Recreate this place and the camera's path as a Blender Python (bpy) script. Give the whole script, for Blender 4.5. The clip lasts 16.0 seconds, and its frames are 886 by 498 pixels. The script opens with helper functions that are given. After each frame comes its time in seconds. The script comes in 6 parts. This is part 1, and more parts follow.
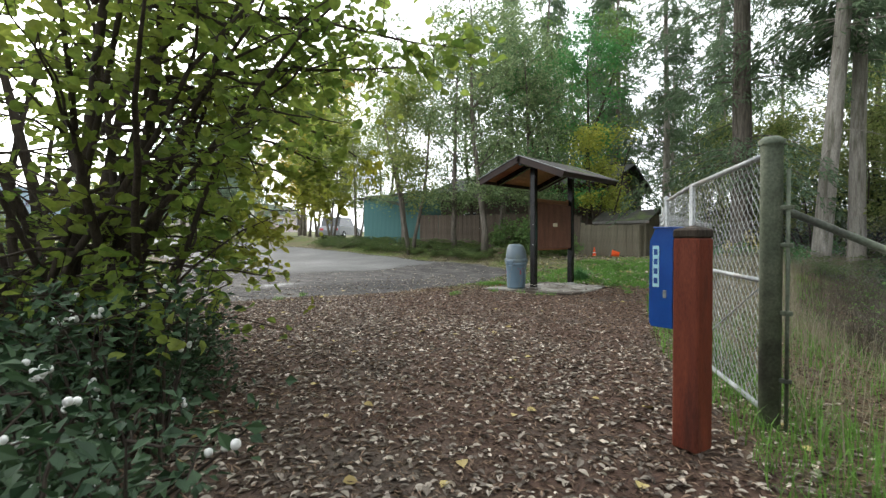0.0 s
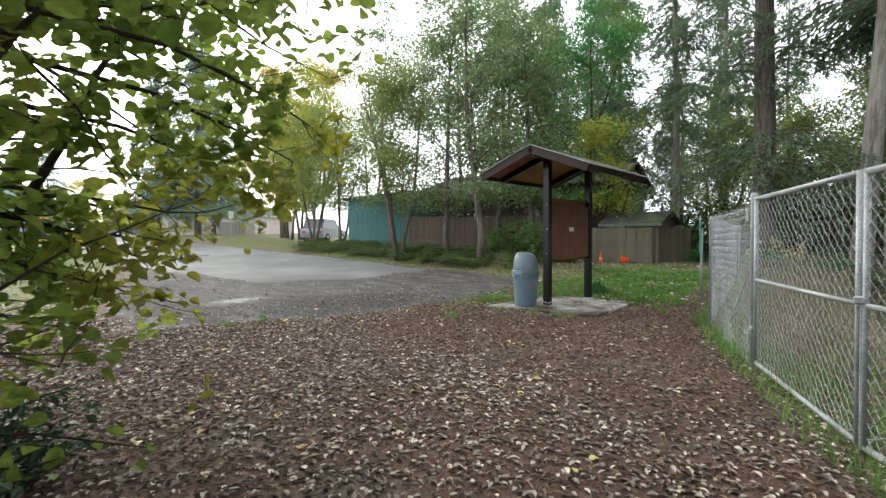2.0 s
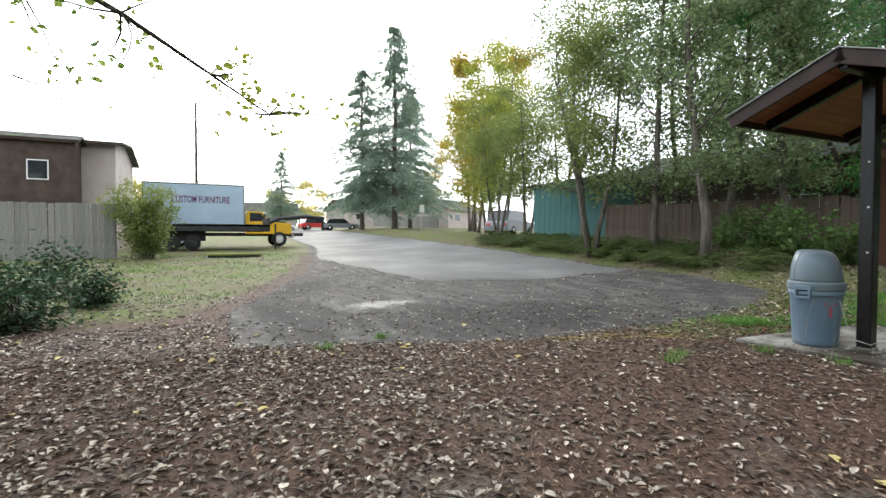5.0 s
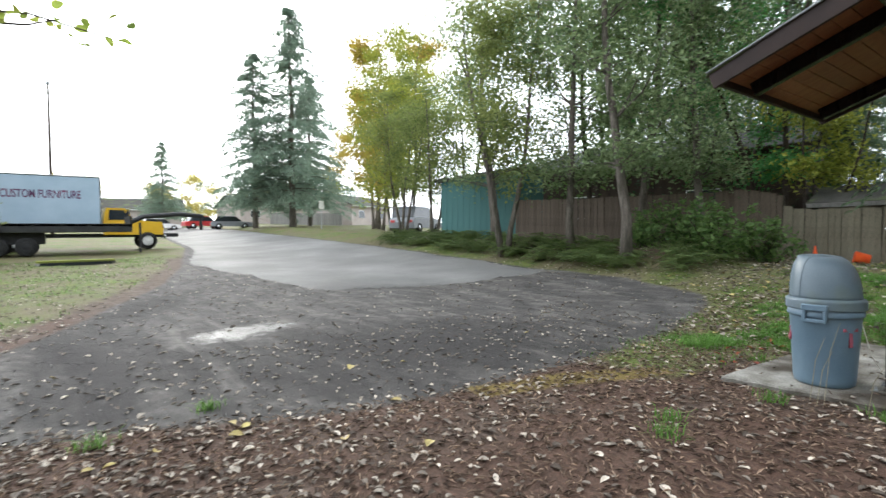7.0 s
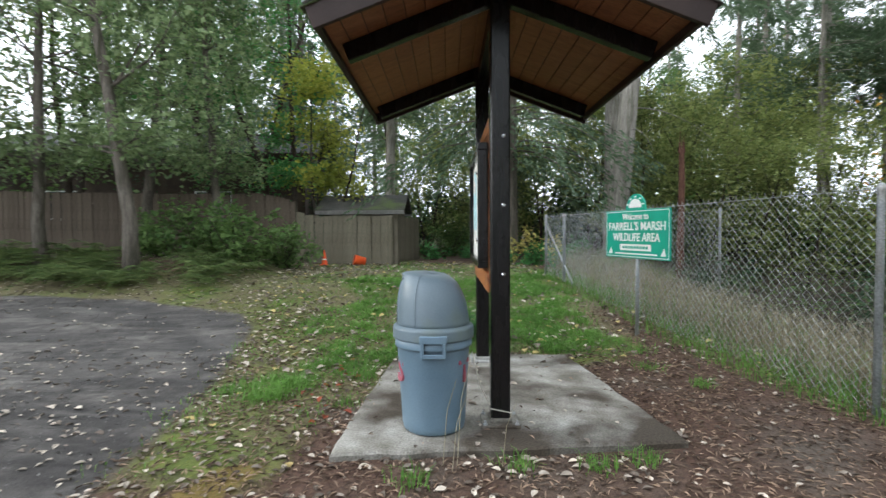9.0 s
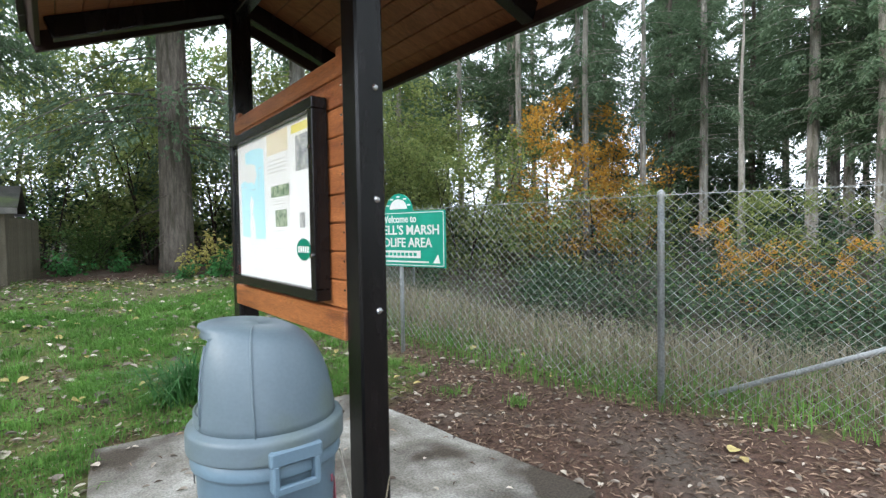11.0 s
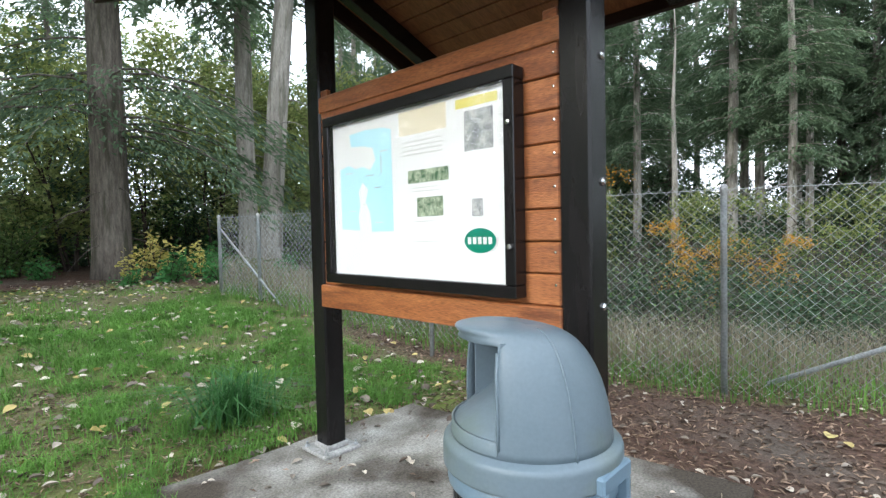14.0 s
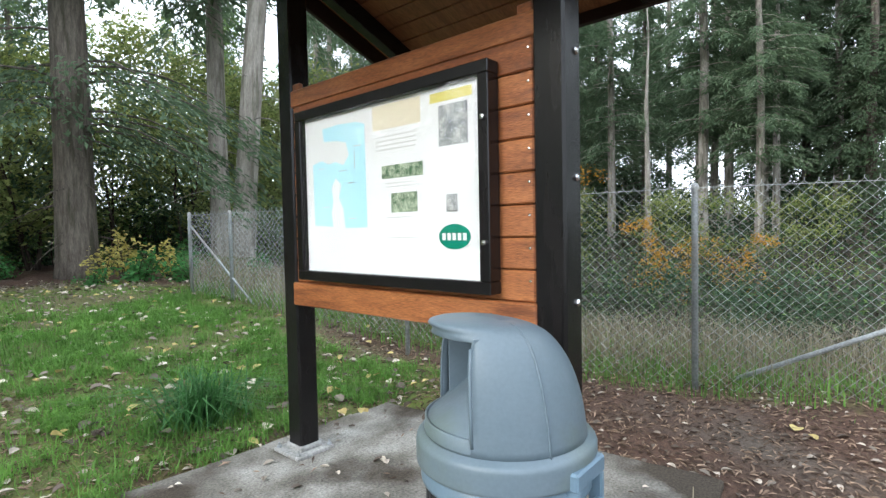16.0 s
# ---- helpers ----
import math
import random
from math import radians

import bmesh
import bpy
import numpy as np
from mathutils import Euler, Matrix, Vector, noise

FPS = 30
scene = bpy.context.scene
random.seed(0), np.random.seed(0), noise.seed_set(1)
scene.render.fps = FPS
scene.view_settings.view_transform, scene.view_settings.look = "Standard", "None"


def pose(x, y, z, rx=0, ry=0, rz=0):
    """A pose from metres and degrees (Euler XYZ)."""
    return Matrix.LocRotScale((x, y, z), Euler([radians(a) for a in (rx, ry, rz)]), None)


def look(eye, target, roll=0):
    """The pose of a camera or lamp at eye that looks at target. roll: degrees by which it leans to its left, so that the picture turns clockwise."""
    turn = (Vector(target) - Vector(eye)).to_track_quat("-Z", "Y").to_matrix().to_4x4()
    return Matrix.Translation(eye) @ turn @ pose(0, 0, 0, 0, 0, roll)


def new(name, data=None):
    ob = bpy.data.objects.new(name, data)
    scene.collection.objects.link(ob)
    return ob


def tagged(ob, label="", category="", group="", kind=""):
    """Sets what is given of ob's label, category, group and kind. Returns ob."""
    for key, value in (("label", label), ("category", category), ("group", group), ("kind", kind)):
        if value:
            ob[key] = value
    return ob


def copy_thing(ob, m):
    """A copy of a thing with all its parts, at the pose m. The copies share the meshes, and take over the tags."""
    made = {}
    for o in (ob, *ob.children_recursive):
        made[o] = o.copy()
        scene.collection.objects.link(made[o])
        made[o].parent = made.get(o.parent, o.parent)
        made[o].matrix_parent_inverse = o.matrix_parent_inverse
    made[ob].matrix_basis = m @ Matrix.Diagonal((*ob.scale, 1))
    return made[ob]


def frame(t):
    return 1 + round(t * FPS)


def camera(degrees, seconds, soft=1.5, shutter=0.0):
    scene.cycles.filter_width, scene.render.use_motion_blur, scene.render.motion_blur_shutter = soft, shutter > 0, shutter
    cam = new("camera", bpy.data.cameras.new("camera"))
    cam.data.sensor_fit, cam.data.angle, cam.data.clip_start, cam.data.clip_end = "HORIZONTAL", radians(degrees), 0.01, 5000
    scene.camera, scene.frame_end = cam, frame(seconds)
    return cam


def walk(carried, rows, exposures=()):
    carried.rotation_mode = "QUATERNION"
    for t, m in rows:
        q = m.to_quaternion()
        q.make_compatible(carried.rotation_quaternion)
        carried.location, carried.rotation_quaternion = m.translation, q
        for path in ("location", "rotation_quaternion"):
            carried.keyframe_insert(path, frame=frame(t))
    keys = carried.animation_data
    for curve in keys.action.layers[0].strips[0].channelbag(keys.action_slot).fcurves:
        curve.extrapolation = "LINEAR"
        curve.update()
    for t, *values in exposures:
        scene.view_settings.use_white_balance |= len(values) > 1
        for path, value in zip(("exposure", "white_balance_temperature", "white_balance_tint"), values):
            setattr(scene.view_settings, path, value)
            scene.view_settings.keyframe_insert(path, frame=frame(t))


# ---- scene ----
cam = camera(81.9, 16.0, soft=1.4, shutter=0.2)
PATH = [
    (0, (7.032, -10.85, 1.241), (5.667, -9.388, 1.204), -0.1),
    (0.5, (6.58, -10.554, 1.246), (5.239, -9.07, 1.21), -0.1),
    (1, (6.162, -10.088, 1.298), (4.824, -8.601, 1.266), -0.0),
    (1.5, (5.744, -9.688, 1.34), (4.412, -8.196, 1.31), 0.0),
    (2, (5.396, -9.271, 1.374), (4.064, -7.78, 1.342), -0.1),
    (2.5, (5.052, -8.807, 1.381), (3.712, -7.322, 1.346), -0.2),
    (3, (4.664, -8.398, 1.396), (3.281, -6.954, 1.359), -0.1),
    (3.5, (4.305, -7.918, 1.355), (2.792, -6.611, 1.32), 0.1),
    (4, (3.878, -7.454, 1.284), (2.242, -6.304, 1.255), -0.0),
    (4.2, (3.695, -7.293, 1.271), (1.996, -6.239, 1.234), 0.5),
    (6.3, (1.702, -5.936, 1.327), (-0.11, -5.092, 1.269), -0.0),
    (6.5, (1.516, -5.8, 1.33), (-0.254, -4.87, 1.272), -0.0),
    (7, (1.062, -5.431, 1.357), (-0.534, -4.228, 1.29), -0.5),
    (7.5, (0.622, -5.077, 1.344), (-0.657, -3.54, 1.287), -0.1),
    (8, (0.321, -4.678, 1.422), (-0.669, -2.942, 1.352), -0.6),
    (8.5, (-0.033, -4.196, 1.432), (-0.581, -2.274, 1.365), -0.4),
    (9, (-0.385, -3.744, 1.417), (-0.401, -1.745, 1.349), -0.3),
    (9.5, (-0.601, -3.273, 1.409), (-0.209, -1.313, 1.338), -0.8),
    (10, (-0.741, -2.845, 1.465), (0.082, -1.024, 1.392), -0.7),
    (10.2, (-0.811, -2.676, 1.485), (0.179, -0.94, 1.41), -0.7),
    (12.3, (-1.583, -1.345, 1.411), (-0.3, 0.188, 1.341), -0.9),
    (12.5, (-1.625, -1.267, 1.418), (-0.338, 0.263, 1.35), -0.8),
    (13, (-1.773, -1.083, 1.417), (-0.42, 0.388, 1.357), -0.9),
    (13.5, (-1.875, -1.025, 1.419), (-0.457, 0.384, 1.355), -1.2),
    (14, (-1.894, -1.009, 1.42), (-0.444, 0.366, 1.352), -1.2),
    (14.5, (-1.886, -1.004, 1.416), (-0.415, 0.35, 1.345), -1.2),
    (15, (-1.882, -0.992, 1.417), (-0.395, 0.344, 1.344), -1.2),
    (15.5, (-1.875, -0.996, 1.412), (-0.375, 0.325, 1.339), -1.1),
    (16, (-1.865, -0.999, 1.406), (-0.354, 0.31, 1.332), -1.1),
]
walk(cam, [(t, look(eye, target, roll)) for t, eye, target, roll in PATH], [(0, 0.88, 6500, 10), (3.0, 0.78, 6450, 10), (3.5, 0.7, 6450, 10), (4.5, 0.74, 6400, 10), (6.5, 0.86, 6250, 10), (7.2, 0.86, 6250, 10), (8, 0.78, 6300, 10), (8.6, 0.86, 6250, 10), (9.5, 1.14, 6120, 10), (10.2, 1.2, 6050, 10), (12.5, 1.3, 6020, 10), (16, 1.24, 6020, 10)])

# ---- light ----
scene.view_settings.exposure = 0.0
world = bpy.data.worlds.new("sky")
scene.world = world
world.use_nodes = True
wn, wl = world.node_tree.nodes, world.node_tree.links
sky = wn.new("ShaderNodeTexSky")
sky.sky_type, sky.sun_disc = "NISHITA", False
sky.sun_elevation, sky.sun_rotation = radians(24), radians(-80)
sky.dust_density, sky.air_density, sky.ozone_density = 4.0, 1.0, 1.0
pale = wn.new("ShaderNodeHueSaturation")
pale.inputs["Saturation"].default_value = 0.18
wl.new(sky.outputs[0], pale.inputs["Color"])
veil = wn.new("ShaderNodeMix")
veil.data_type = "RGBA"
veil.inputs[0].default_value = 0.72
veil.inputs[7].default_value = (11.6, 12.3, 12.9, 1)
wl.new(pale.outputs[0], veil.inputs[6])
wl.new(veil.outputs[2], wn["Background"].inputs["Color"])
wn["Background"].inputs["Strength"].default_value = 0.15
sun = new("sun", bpy.data.lights.new("sun", "SUN"))
sun.data.energy, sun.data.angle, sun.data.color = 0.7, radians(14), (1.0, 0.92, 0.76)
sun.matrix_world = look((0, 0, 0), (math.cos(radians(24)), -0.18, -math.sin(radians(24))))

# ---- materials ----


def mat(name, a, b, rough=0.8, scale=6.0, fine=60.0, bump=0.25, metal=0.0, third=None, stretch=(1, 1, 1), island=0.0, obj=0.0, leafy=0.0, spec=0.3, depth=0.01, grit=0.35, skew=1.0, cover=(0.52, 0.66)):
    """A two-scale procedural surface: colours a to b by a coarse noise, darkened and lightened by a fine one; third: stains."""
    m = bpy.data.materials.new(name)
    m.use_nodes = True
    n, k = m.node_tree.nodes, m.node_tree.links
    p = n["Principled BSDF"]
    co = n.new("ShaderNodeTexCoord")
    mp = n.new("ShaderNodeMapping")
    mp.inputs["Scale"].default_value = stretch
    k.new(co.outputs["Object"], mp.inputs["Vector"])

    def noisy(s, detail):
        t = n.new("ShaderNodeTexNoise")
        t.inputs["Scale"].default_value, t.inputs["Detail"].default_value = s, detail
        k.new(mp.outputs[0], t.inputs["Vector"])
        return t.outputs["Fac"]

    def blend(kind, fac, x, y):
        t = n.new("ShaderNodeMix")
        t.data_type, t.blend_type = "RGBA", kind
        for sock, v in ((t.inputs[0], fac), (t.inputs[6], x), (t.inputs[7], y)):
            if isinstance(v, bpy.types.NodeSocket):
                k.new(v, sock)
            else:
                sock.default_value = v if isinstance(v, float) else (*v, 1)
        return t.outputs[2]

    def ramp(sock, lo, hi):
        t = n.new("ShaderNodeMapRange")
        t.inputs["From Min"].default_value, t.inputs["From Max"].default_value = lo, hi
        k.new(sock, t.inputs["Value"])
        return t.outputs[0]

    big, small = noisy(scale, 4.0), noisy(fine, 3.0)
    pick = ramp(big, 0.32, 0.68)
    if island or obj:
        src = n.new("ShaderNodeNewGeometry").outputs["Random Per Island"] if island else n.new("ShaderNodeObjectInfo").outputs["Random"]
        pw = n.new("ShaderNodeMath")
        pw.operation = "POWER"
        pw.inputs[1].default_value = skew
        k.new(src, pw.inputs[0])
        w = n.new("ShaderNodeMath")
        w.operation = "MULTIPLY_ADD"
        k.new(pw.outputs[0], w.inputs[0])
        w.inputs[1].default_value = max(island, obj)
        mul = n.new("ShaderNodeMath")
        mul.operation = "MULTIPLY"
        k.new(pick, mul.inputs[0])
        mul.inputs[1].default_value = 1 - max(island, obj)
        k.new(mul.outputs[0], w.inputs[2])
        pick = w.outputs[0]
    col = blend("MIX", pick, a, b)
    if third:
        col = blend("MIX", ramp(noisy(scale * 0.43, 6.0), *cover), col, third)
    grain = ramp(small, 0.25, 0.75)
    g2 = blend("MIX", grain, (1 - grit,) * 3, (1 + 0.8 * grit,) * 3)
    col = blend("MULTIPLY", 1.0, col, g2)
    k.new(col, p.inputs["Base Color"])
    p.inputs["Roughness"].default_value, p.inputs["Metallic"].default_value = rough, metal
    p.inputs["Specular IOR Level"].default_value = spec
    if bump:
        bn = n.new("ShaderNodeBump")
        bn.inputs["Strength"].default_value, bn.inputs["Distance"].default_value = bump, depth
        k.new(small, bn.inputs["Height"])
        k.new(bn.outputs[0], p.inputs["Normal"])
    if leafy:
        tr = n.new("ShaderNodeBsdfTranslucent")
        k.new(col, tr.inputs["Color"])
        mx = n.new("ShaderNodeMixShader")
        mx.inputs[0].default_value = leafy
        k.new(p.outputs[0], mx.inputs[1])
        k.new(tr.outputs[0], mx.inputs[2])
        k.new(mx.outputs[0], n["Material Output"].inputs["Surface"])
    return m


M = {
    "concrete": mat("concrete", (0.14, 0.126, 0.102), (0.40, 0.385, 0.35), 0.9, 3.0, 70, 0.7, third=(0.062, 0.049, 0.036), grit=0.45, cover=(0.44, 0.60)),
    "mortar": mat("pale_mortar", (0.26, 0.255, 0.24), (0.42, 0.415, 0.40), 0.85, 9, 60, 0.5),
    "black_post": mat("black_painted_wood", (0.006, 0.006, 0.006), (0.011, 0.0095, 0.0095), 0.26, 3, 40, 0.04, stretch=(6, 6, 1), spec=0.3, grit=0.06),
    "cedar": mat("stained_cedar", (0.20, 0.062, 0.02), (0.40, 0.15, 0.05), 0.4, 3.5, 30, 0.3, stretch=(5, 1, 9), obj=0.5, spec=0.5, grit=0.5, third=(0.15, 0.045, 0.016)),
    "soffit": mat("soffit_boards", (0.18, 0.07, 0.031), (0.33, 0.138, 0.06), 0.6, 3, 24, 0.2, stretch=(1, 6, 1), obj=0.45),
    "brown_paint": mat("dark_brown_paint", (0.022, 0.012, 0.010), (0.04, 0.022, 0.017), 0.55, 3, 40, 0.2, grit=0.06),
    "plywood": mat("weathered_red_brown_plywood", (0.12, 0.052, 0.034), (0.18, 0.08, 0.05), 0.7, 2, 30, 0.2, stretch=(1, 3, 1)),
    "shingle": mat("asphalt_shingles", (0.045, 0.044, 0.04), (0.09, 0.085, 0.075), 0.9, 3, 120, 0.5, obj=0.3, third=(0.10, 0.13, 0.05)),
    "dark_roof": mat("dark_wet_shingles", (0.035, 0.035, 0.036), (0.07, 0.069, 0.068), 0.85, 3, 120, 0.5, third=(0.05, 0.052, 0.04)),
    "steel": mat("galvanised_steel", (0.25, 0.265, 0.27), (0.37, 0.385, 0.39), 0.5, 5, 60, 0.1, metal=0.25, third=(0.30, 0.29, 0.27)),
    "wire": mat("galvanised_wire", (0.30, 0.312, 0.31), (0.43, 0.442, 0.435), 0.5, 2, 30, 0.0, metal=0.3, third=(0.25, 0.24, 0.22)),
    "old_pipe": mat("lichened_steel_pipe", (0.10, 0.12, 0.085), (0.17, 0.19, 0.14), 0.7, 6, 60, 0.2, metal=0.2, third=(0.07, 0.075, 0.06)),
    "red_post": mat("red_stained_post", (0.14, 0.030, 0.016), (0.21, 0.05, 0.025), 0.65, 3, 30, 0.3, stretch=(6, 6, 1), third=(0.085, 0.022, 0.014)),
    "blue_box": mat("blue_enamel", (0.006, 0.055, 0.27), (0.012, 0.085, 0.36), 0.35, 5, 60, 0.03, spec=0.5, grit=0.06),
    "can": mat("grey_blue_plastic", (0.118, 0.182, 0.24), (0.148, 0.216, 0.275), 0.42, 3, 80, 0.06, spec=0.4, third=(0.14, 0.18, 0.205), grit=0.06),
    "can_lid": mat("grey_plastic_lid", (0.108, 0.146, 0.173), (0.136, 0.173, 0.20), 0.42, 3, 80, 0.06, spec=0.4, third=(0.125, 0.155, 0.115), grit=0.06),
    # near-black colour that stands for shade inside the drain opening
    "hollow_shade": mat("painted_hollow_shade", (0.01, 0.012, 0.014), (0.02, 0.022, 0.025), 0.8),
    "white": mat("white_paint", (0.72, 0.72, 0.70), (0.8, 0.8, 0.78), 0.5, 5, 60, 0.03, grit=0.06),
    "paper": mat("white_paper", (0.80, 0.80, 0.78), (0.86, 0.86, 0.84), 0.7, 2, 40, 0.02, grit=0.06),
    "cream": mat("cream_paper", (0.74, 0.66, 0.48), (0.8, 0.73, 0.56), 0.7, 3, 40, 0.02, grit=0.06),
    "yellow_paper": mat("yellow_paper", (0.76, 0.68, 0.18), (0.82, 0.75, 0.3), 0.7, 3, 40, 0.02, grit=0.06),
    "map_blue": mat("map_water_blue", (0.46, 0.77, 0.85), (0.54, 0.82, 0.88), 0.7, 3, 40, 0.02, grit=0.06),
    "faint_ink": mat("faint_print", (0.58, 0.57, 0.54), (0.66, 0.65, 0.62), 0.7, 3, 40, 0.0, grit=0.06),
    "badge_green": mat("badge_green", (0.0, 0.19, 0.12), (0.004, 0.24, 0.15), 0.45, 3, 60, 0.02, grit=0.06),
    "photo_green": mat("green_photograph", (0.06, 0.14, 0.07), (0.50, 0.56, 0.40), 0.5, 40, 120, 0.0),
    "photo_grey": mat("grey_photograph", (0.22, 0.24, 0.25), (0.55, 0.55, 0.52), 0.5, 18, 90, 0.0),
    "sign_green": mat("sign_green", (0.006, 0.29, 0.19), (0.012, 0.34, 0.23), 0.45, 3, 60, 0.02, spec=0.4, grit=0.06),
    "orange": mat("orange_plastic", (0.75, 0.08, 0.02), (0.85, 0.13, 0.03), 0.5, 8, 60, 0.03, grit=0.06),
    "fence_wood": mat("weathered_fence_boards", (0.115, 0.10, 0.07), (0.20, 0.178, 0.13), 0.85, 2.5, 26, 0.35, stretch=(5, 5, 0.8), obj=0.5, third=(0.10, 0.09, 0.06)),
    # brown boards, darkened further with the shade of the trees in the colour
    "shaded_fence": mat("tree_shaded_brown_boards", (0.08, 0.062, 0.047), (0.165, 0.128, 0.097), 0.85, 2.5, 26, 0.35, stretch=(5, 5, 0.8), obj=0.5, third=(0.05, 0.045, 0.033)),
    "grey_wood": mat("grey_weathered_boards", (0.17, 0.165, 0.155), (0.30, 0.285, 0.265), 0.85, 2.5, 26, 0.3, stretch=(5, 5, 0.8), obj=0.5),
    "shed_green": mat("blue_green_painted_siding", (0.055, 0.145, 0.14), (0.08, 0.18, 0.17), 0.7, 2, 40, 0.15, stretch=(4, 4, 0.6), grit=0.06),
    "bark": mat("grey_brown_bark", (0.095, 0.08, 0.065), (0.20, 0.172, 0.145), 0.95, 5, 26, 0.9, stretch=(3.2, 3.2, 0.45), third=(0.075, 0.07, 0.05), depth=0.03),
    "bark_pale": mat("pale_grey_bark", (0.22, 0.20, 0.17), (0.36, 0.33, 0.29), 0.95, 5, 26, 0.8, stretch=(3.2, 3.2, 0.4), third=(0.15, 0.14, 0.11), depth=0.03),
    "bark_dark": mat("dark_bark", (0.035, 0.027, 0.021), (0.075, 0.058, 0.045), 0.95, 6, 30, 0.6, stretch=(3, 3, 0.6)),
    "needles": mat("conifer_needles", (0.075, 0.125, 0.07), (0.19, 0.26, 0.15), 0.75, 1.2, 20, 0.0, island=0.6, leafy=0.45),
    # spruce needles lightened: distance haze and sky glare are put into the colour
    "needles_far": mat("hazed_blue_green_needles", (0.16, 0.24, 0.18), (0.35, 0.43, 0.33), 0.75, 0.6, 20, 0.0, island=0.6, leafy=0.5),
    "leaf": mat("green_leaves", (0.055, 0.125, 0.035), (0.20, 0.30, 0.09), 0.6, 0.7, 20, 0.0, island=0.6, leafy=0.45),
    "leaf_bright": mat("bright_green_leaves", (0.05, 0.19, 0.055), (0.13, 0.34, 0.10), 0.6, 0.7, 20, 0.0, island=0.6, leafy=0.45),
    "leaf_grey": mat("grey_green_leaves", (0.10, 0.165, 0.07), (0.33, 0.41, 0.20), 0.5, 0.7, 20, 0.0, island=0.7, leafy=0.48),
    "leaf_yg": mat("yellow_green_leaves", (0.17, 0.23, 0.04), (0.50, 0.50, 0.09), 0.6, 0.7, 20, 0.0, island=0.6, leafy=0.5),
    "leaf_soft": mat("pale_olive_leaves", (0.11, 0.17, 0.05), (0.36, 0.39, 0.13), 0.6, 0.7, 20, 0.0, island=0.7, leafy=0.5),
    "red_rot": mat("rotten_red_wood", (0.075, 0.035, 0.024), (0.15, 0.07, 0.045), 0.9, 5, 26, 0.8, stretch=(3, 3, 0.4), depth=0.03),
    "leaf_gold": mat("golden_leaves", (0.38, 0.29, 0.05), (0.66, 0.51, 0.11), 0.6, 0.7, 20, 0.0, island=0.6, leafy=0.5),
    "leaf_orange": mat("orange_leaves", (0.42, 0.21, 0.03), (0.72, 0.42, 0.07), 0.6, 0.7, 20, 0.0, island=0.6, leafy=0.5),
    "leaf_pale": mat("pale_yellow_leaves", (0.48, 0.42, 0.10), (0.74, 0.66, 0.26), 0.6, 0.7, 20, 0.0, island=0.6, leafy=0.5),
    "hazel": mat("hazel_leaves", (0.08, 0.155, 0.027), (0.32, 0.39, 0.08), 0.5, 0.9, 25, 0.15, island=0.6, leafy=0.63, third=(0.27, 0.27, 0.04)),
    "shrub": mat("dark_shrub_leaves", (0.02, 0.05, 0.024), (0.06, 0.11, 0.045), 0.55, 2, 20, 0.0, island=0.6, leafy=0.2),
    "fern": mat("sword_fern_fronds", (0.06, 0.115, 0.035), (0.22, 0.27, 0.10), 0.6, 2, 20, 0.0, island=0.6, leafy=0.3),
    "berry": mat("white_berries", (0.75, 0.75, 0.72), (0.85, 0.85, 0.82), 0.5, 5, 50, 0.0),
    "deep_grass": mat("dark_green_tuft_blades", (0.03, 0.11, 0.03), (0.09, 0.22, 0.065), 0.5, 0.8, 10, 0.0, island=0.5, leafy=0.3),
    "grass": mat("green_grass_blades", (0.06, 0.15, 0.025), (0.19, 0.36, 0.07), 0.6, 0.8, 10, 0.0, island=0.5, leafy=0.35),
    "reed": mat("dead_reeds", (0.05, 0.043, 0.032), (0.13, 0.11, 0.08), 0.8, 1.0, 10, 0.0, island=0.7, leafy=0.2),
    "moss": mat("olive_moss", (0.075, 0.10, 0.022), (0.20, 0.21, 0.05), 0.8, 1.0, 10, 0.0, island=0.6, leafy=0.2),
    "red_leaf": mat("red_fallen_leaves", (0.16, 0.03, 0.015), (0.36, 0.09, 0.032), 0.6, 1.3, 20, 0.0, island=0.8),
    "straw": mat("dry_grass_stems", (0.16, 0.135, 0.085), (0.36, 0.32, 0.23), 0.8, 1.0, 10, 0.0, island=0.7, leafy=0.2),
    "twig": mat("bare_grey_twigs", (0.055, 0.047, 0.038), (0.15, 0.13, 0.105), 0.9, 2, 20, 0.0, island=0.7),
    "litter": mat("fallen_leaves", (0.05, 0.032, 0.022), (0.66, 0.58, 0.48), 0.7, 1.3, 20, 0.0, island=0.9, spec=0.3, skew=1.9),
    "litter_y": mat("fresh_fallen_yellow_leaves", (0.30, 0.22, 0.08), (0.52, 0.43, 0.17), 0.6, 1.3, 20, 0.0, island=0.8),
    "chip": mat("bark_chips", (0.035, 0.02, 0.014), (0.42, 0.30, 0.215), 0.85, 1.0, 20, 0.0, island=0.9, skew=1.7),
    "grit": mat("loose_stones", (0.06, 0.058, 0.055), (0.19, 0.183, 0.172), 0.85, 1.0, 20, 0.0, island=0.9),
    "water": mat("still_marsh_water", (0.006, 0.008, 0.007), (0.012, 0.014, 0.012), 0.04, 1, 8, 0.03, spec=0.6),
    "asphalt": mat("worn_grey_asphalt", (0.115, 0.112, 0.108), (0.185, 0.181, 0.174), 0.72, 0.5, 90, 0.6, third=(0.085, 0.082, 0.078), spec=0.4, grit=0.5, cover=(0.45, 0.66)),
    "truck_box": mat("pale_blue_grey_truck_box", (0.32, 0.42, 0.50), (0.38, 0.48, 0.56), 0.5, 1, 30, 0.03, grit=0.06),
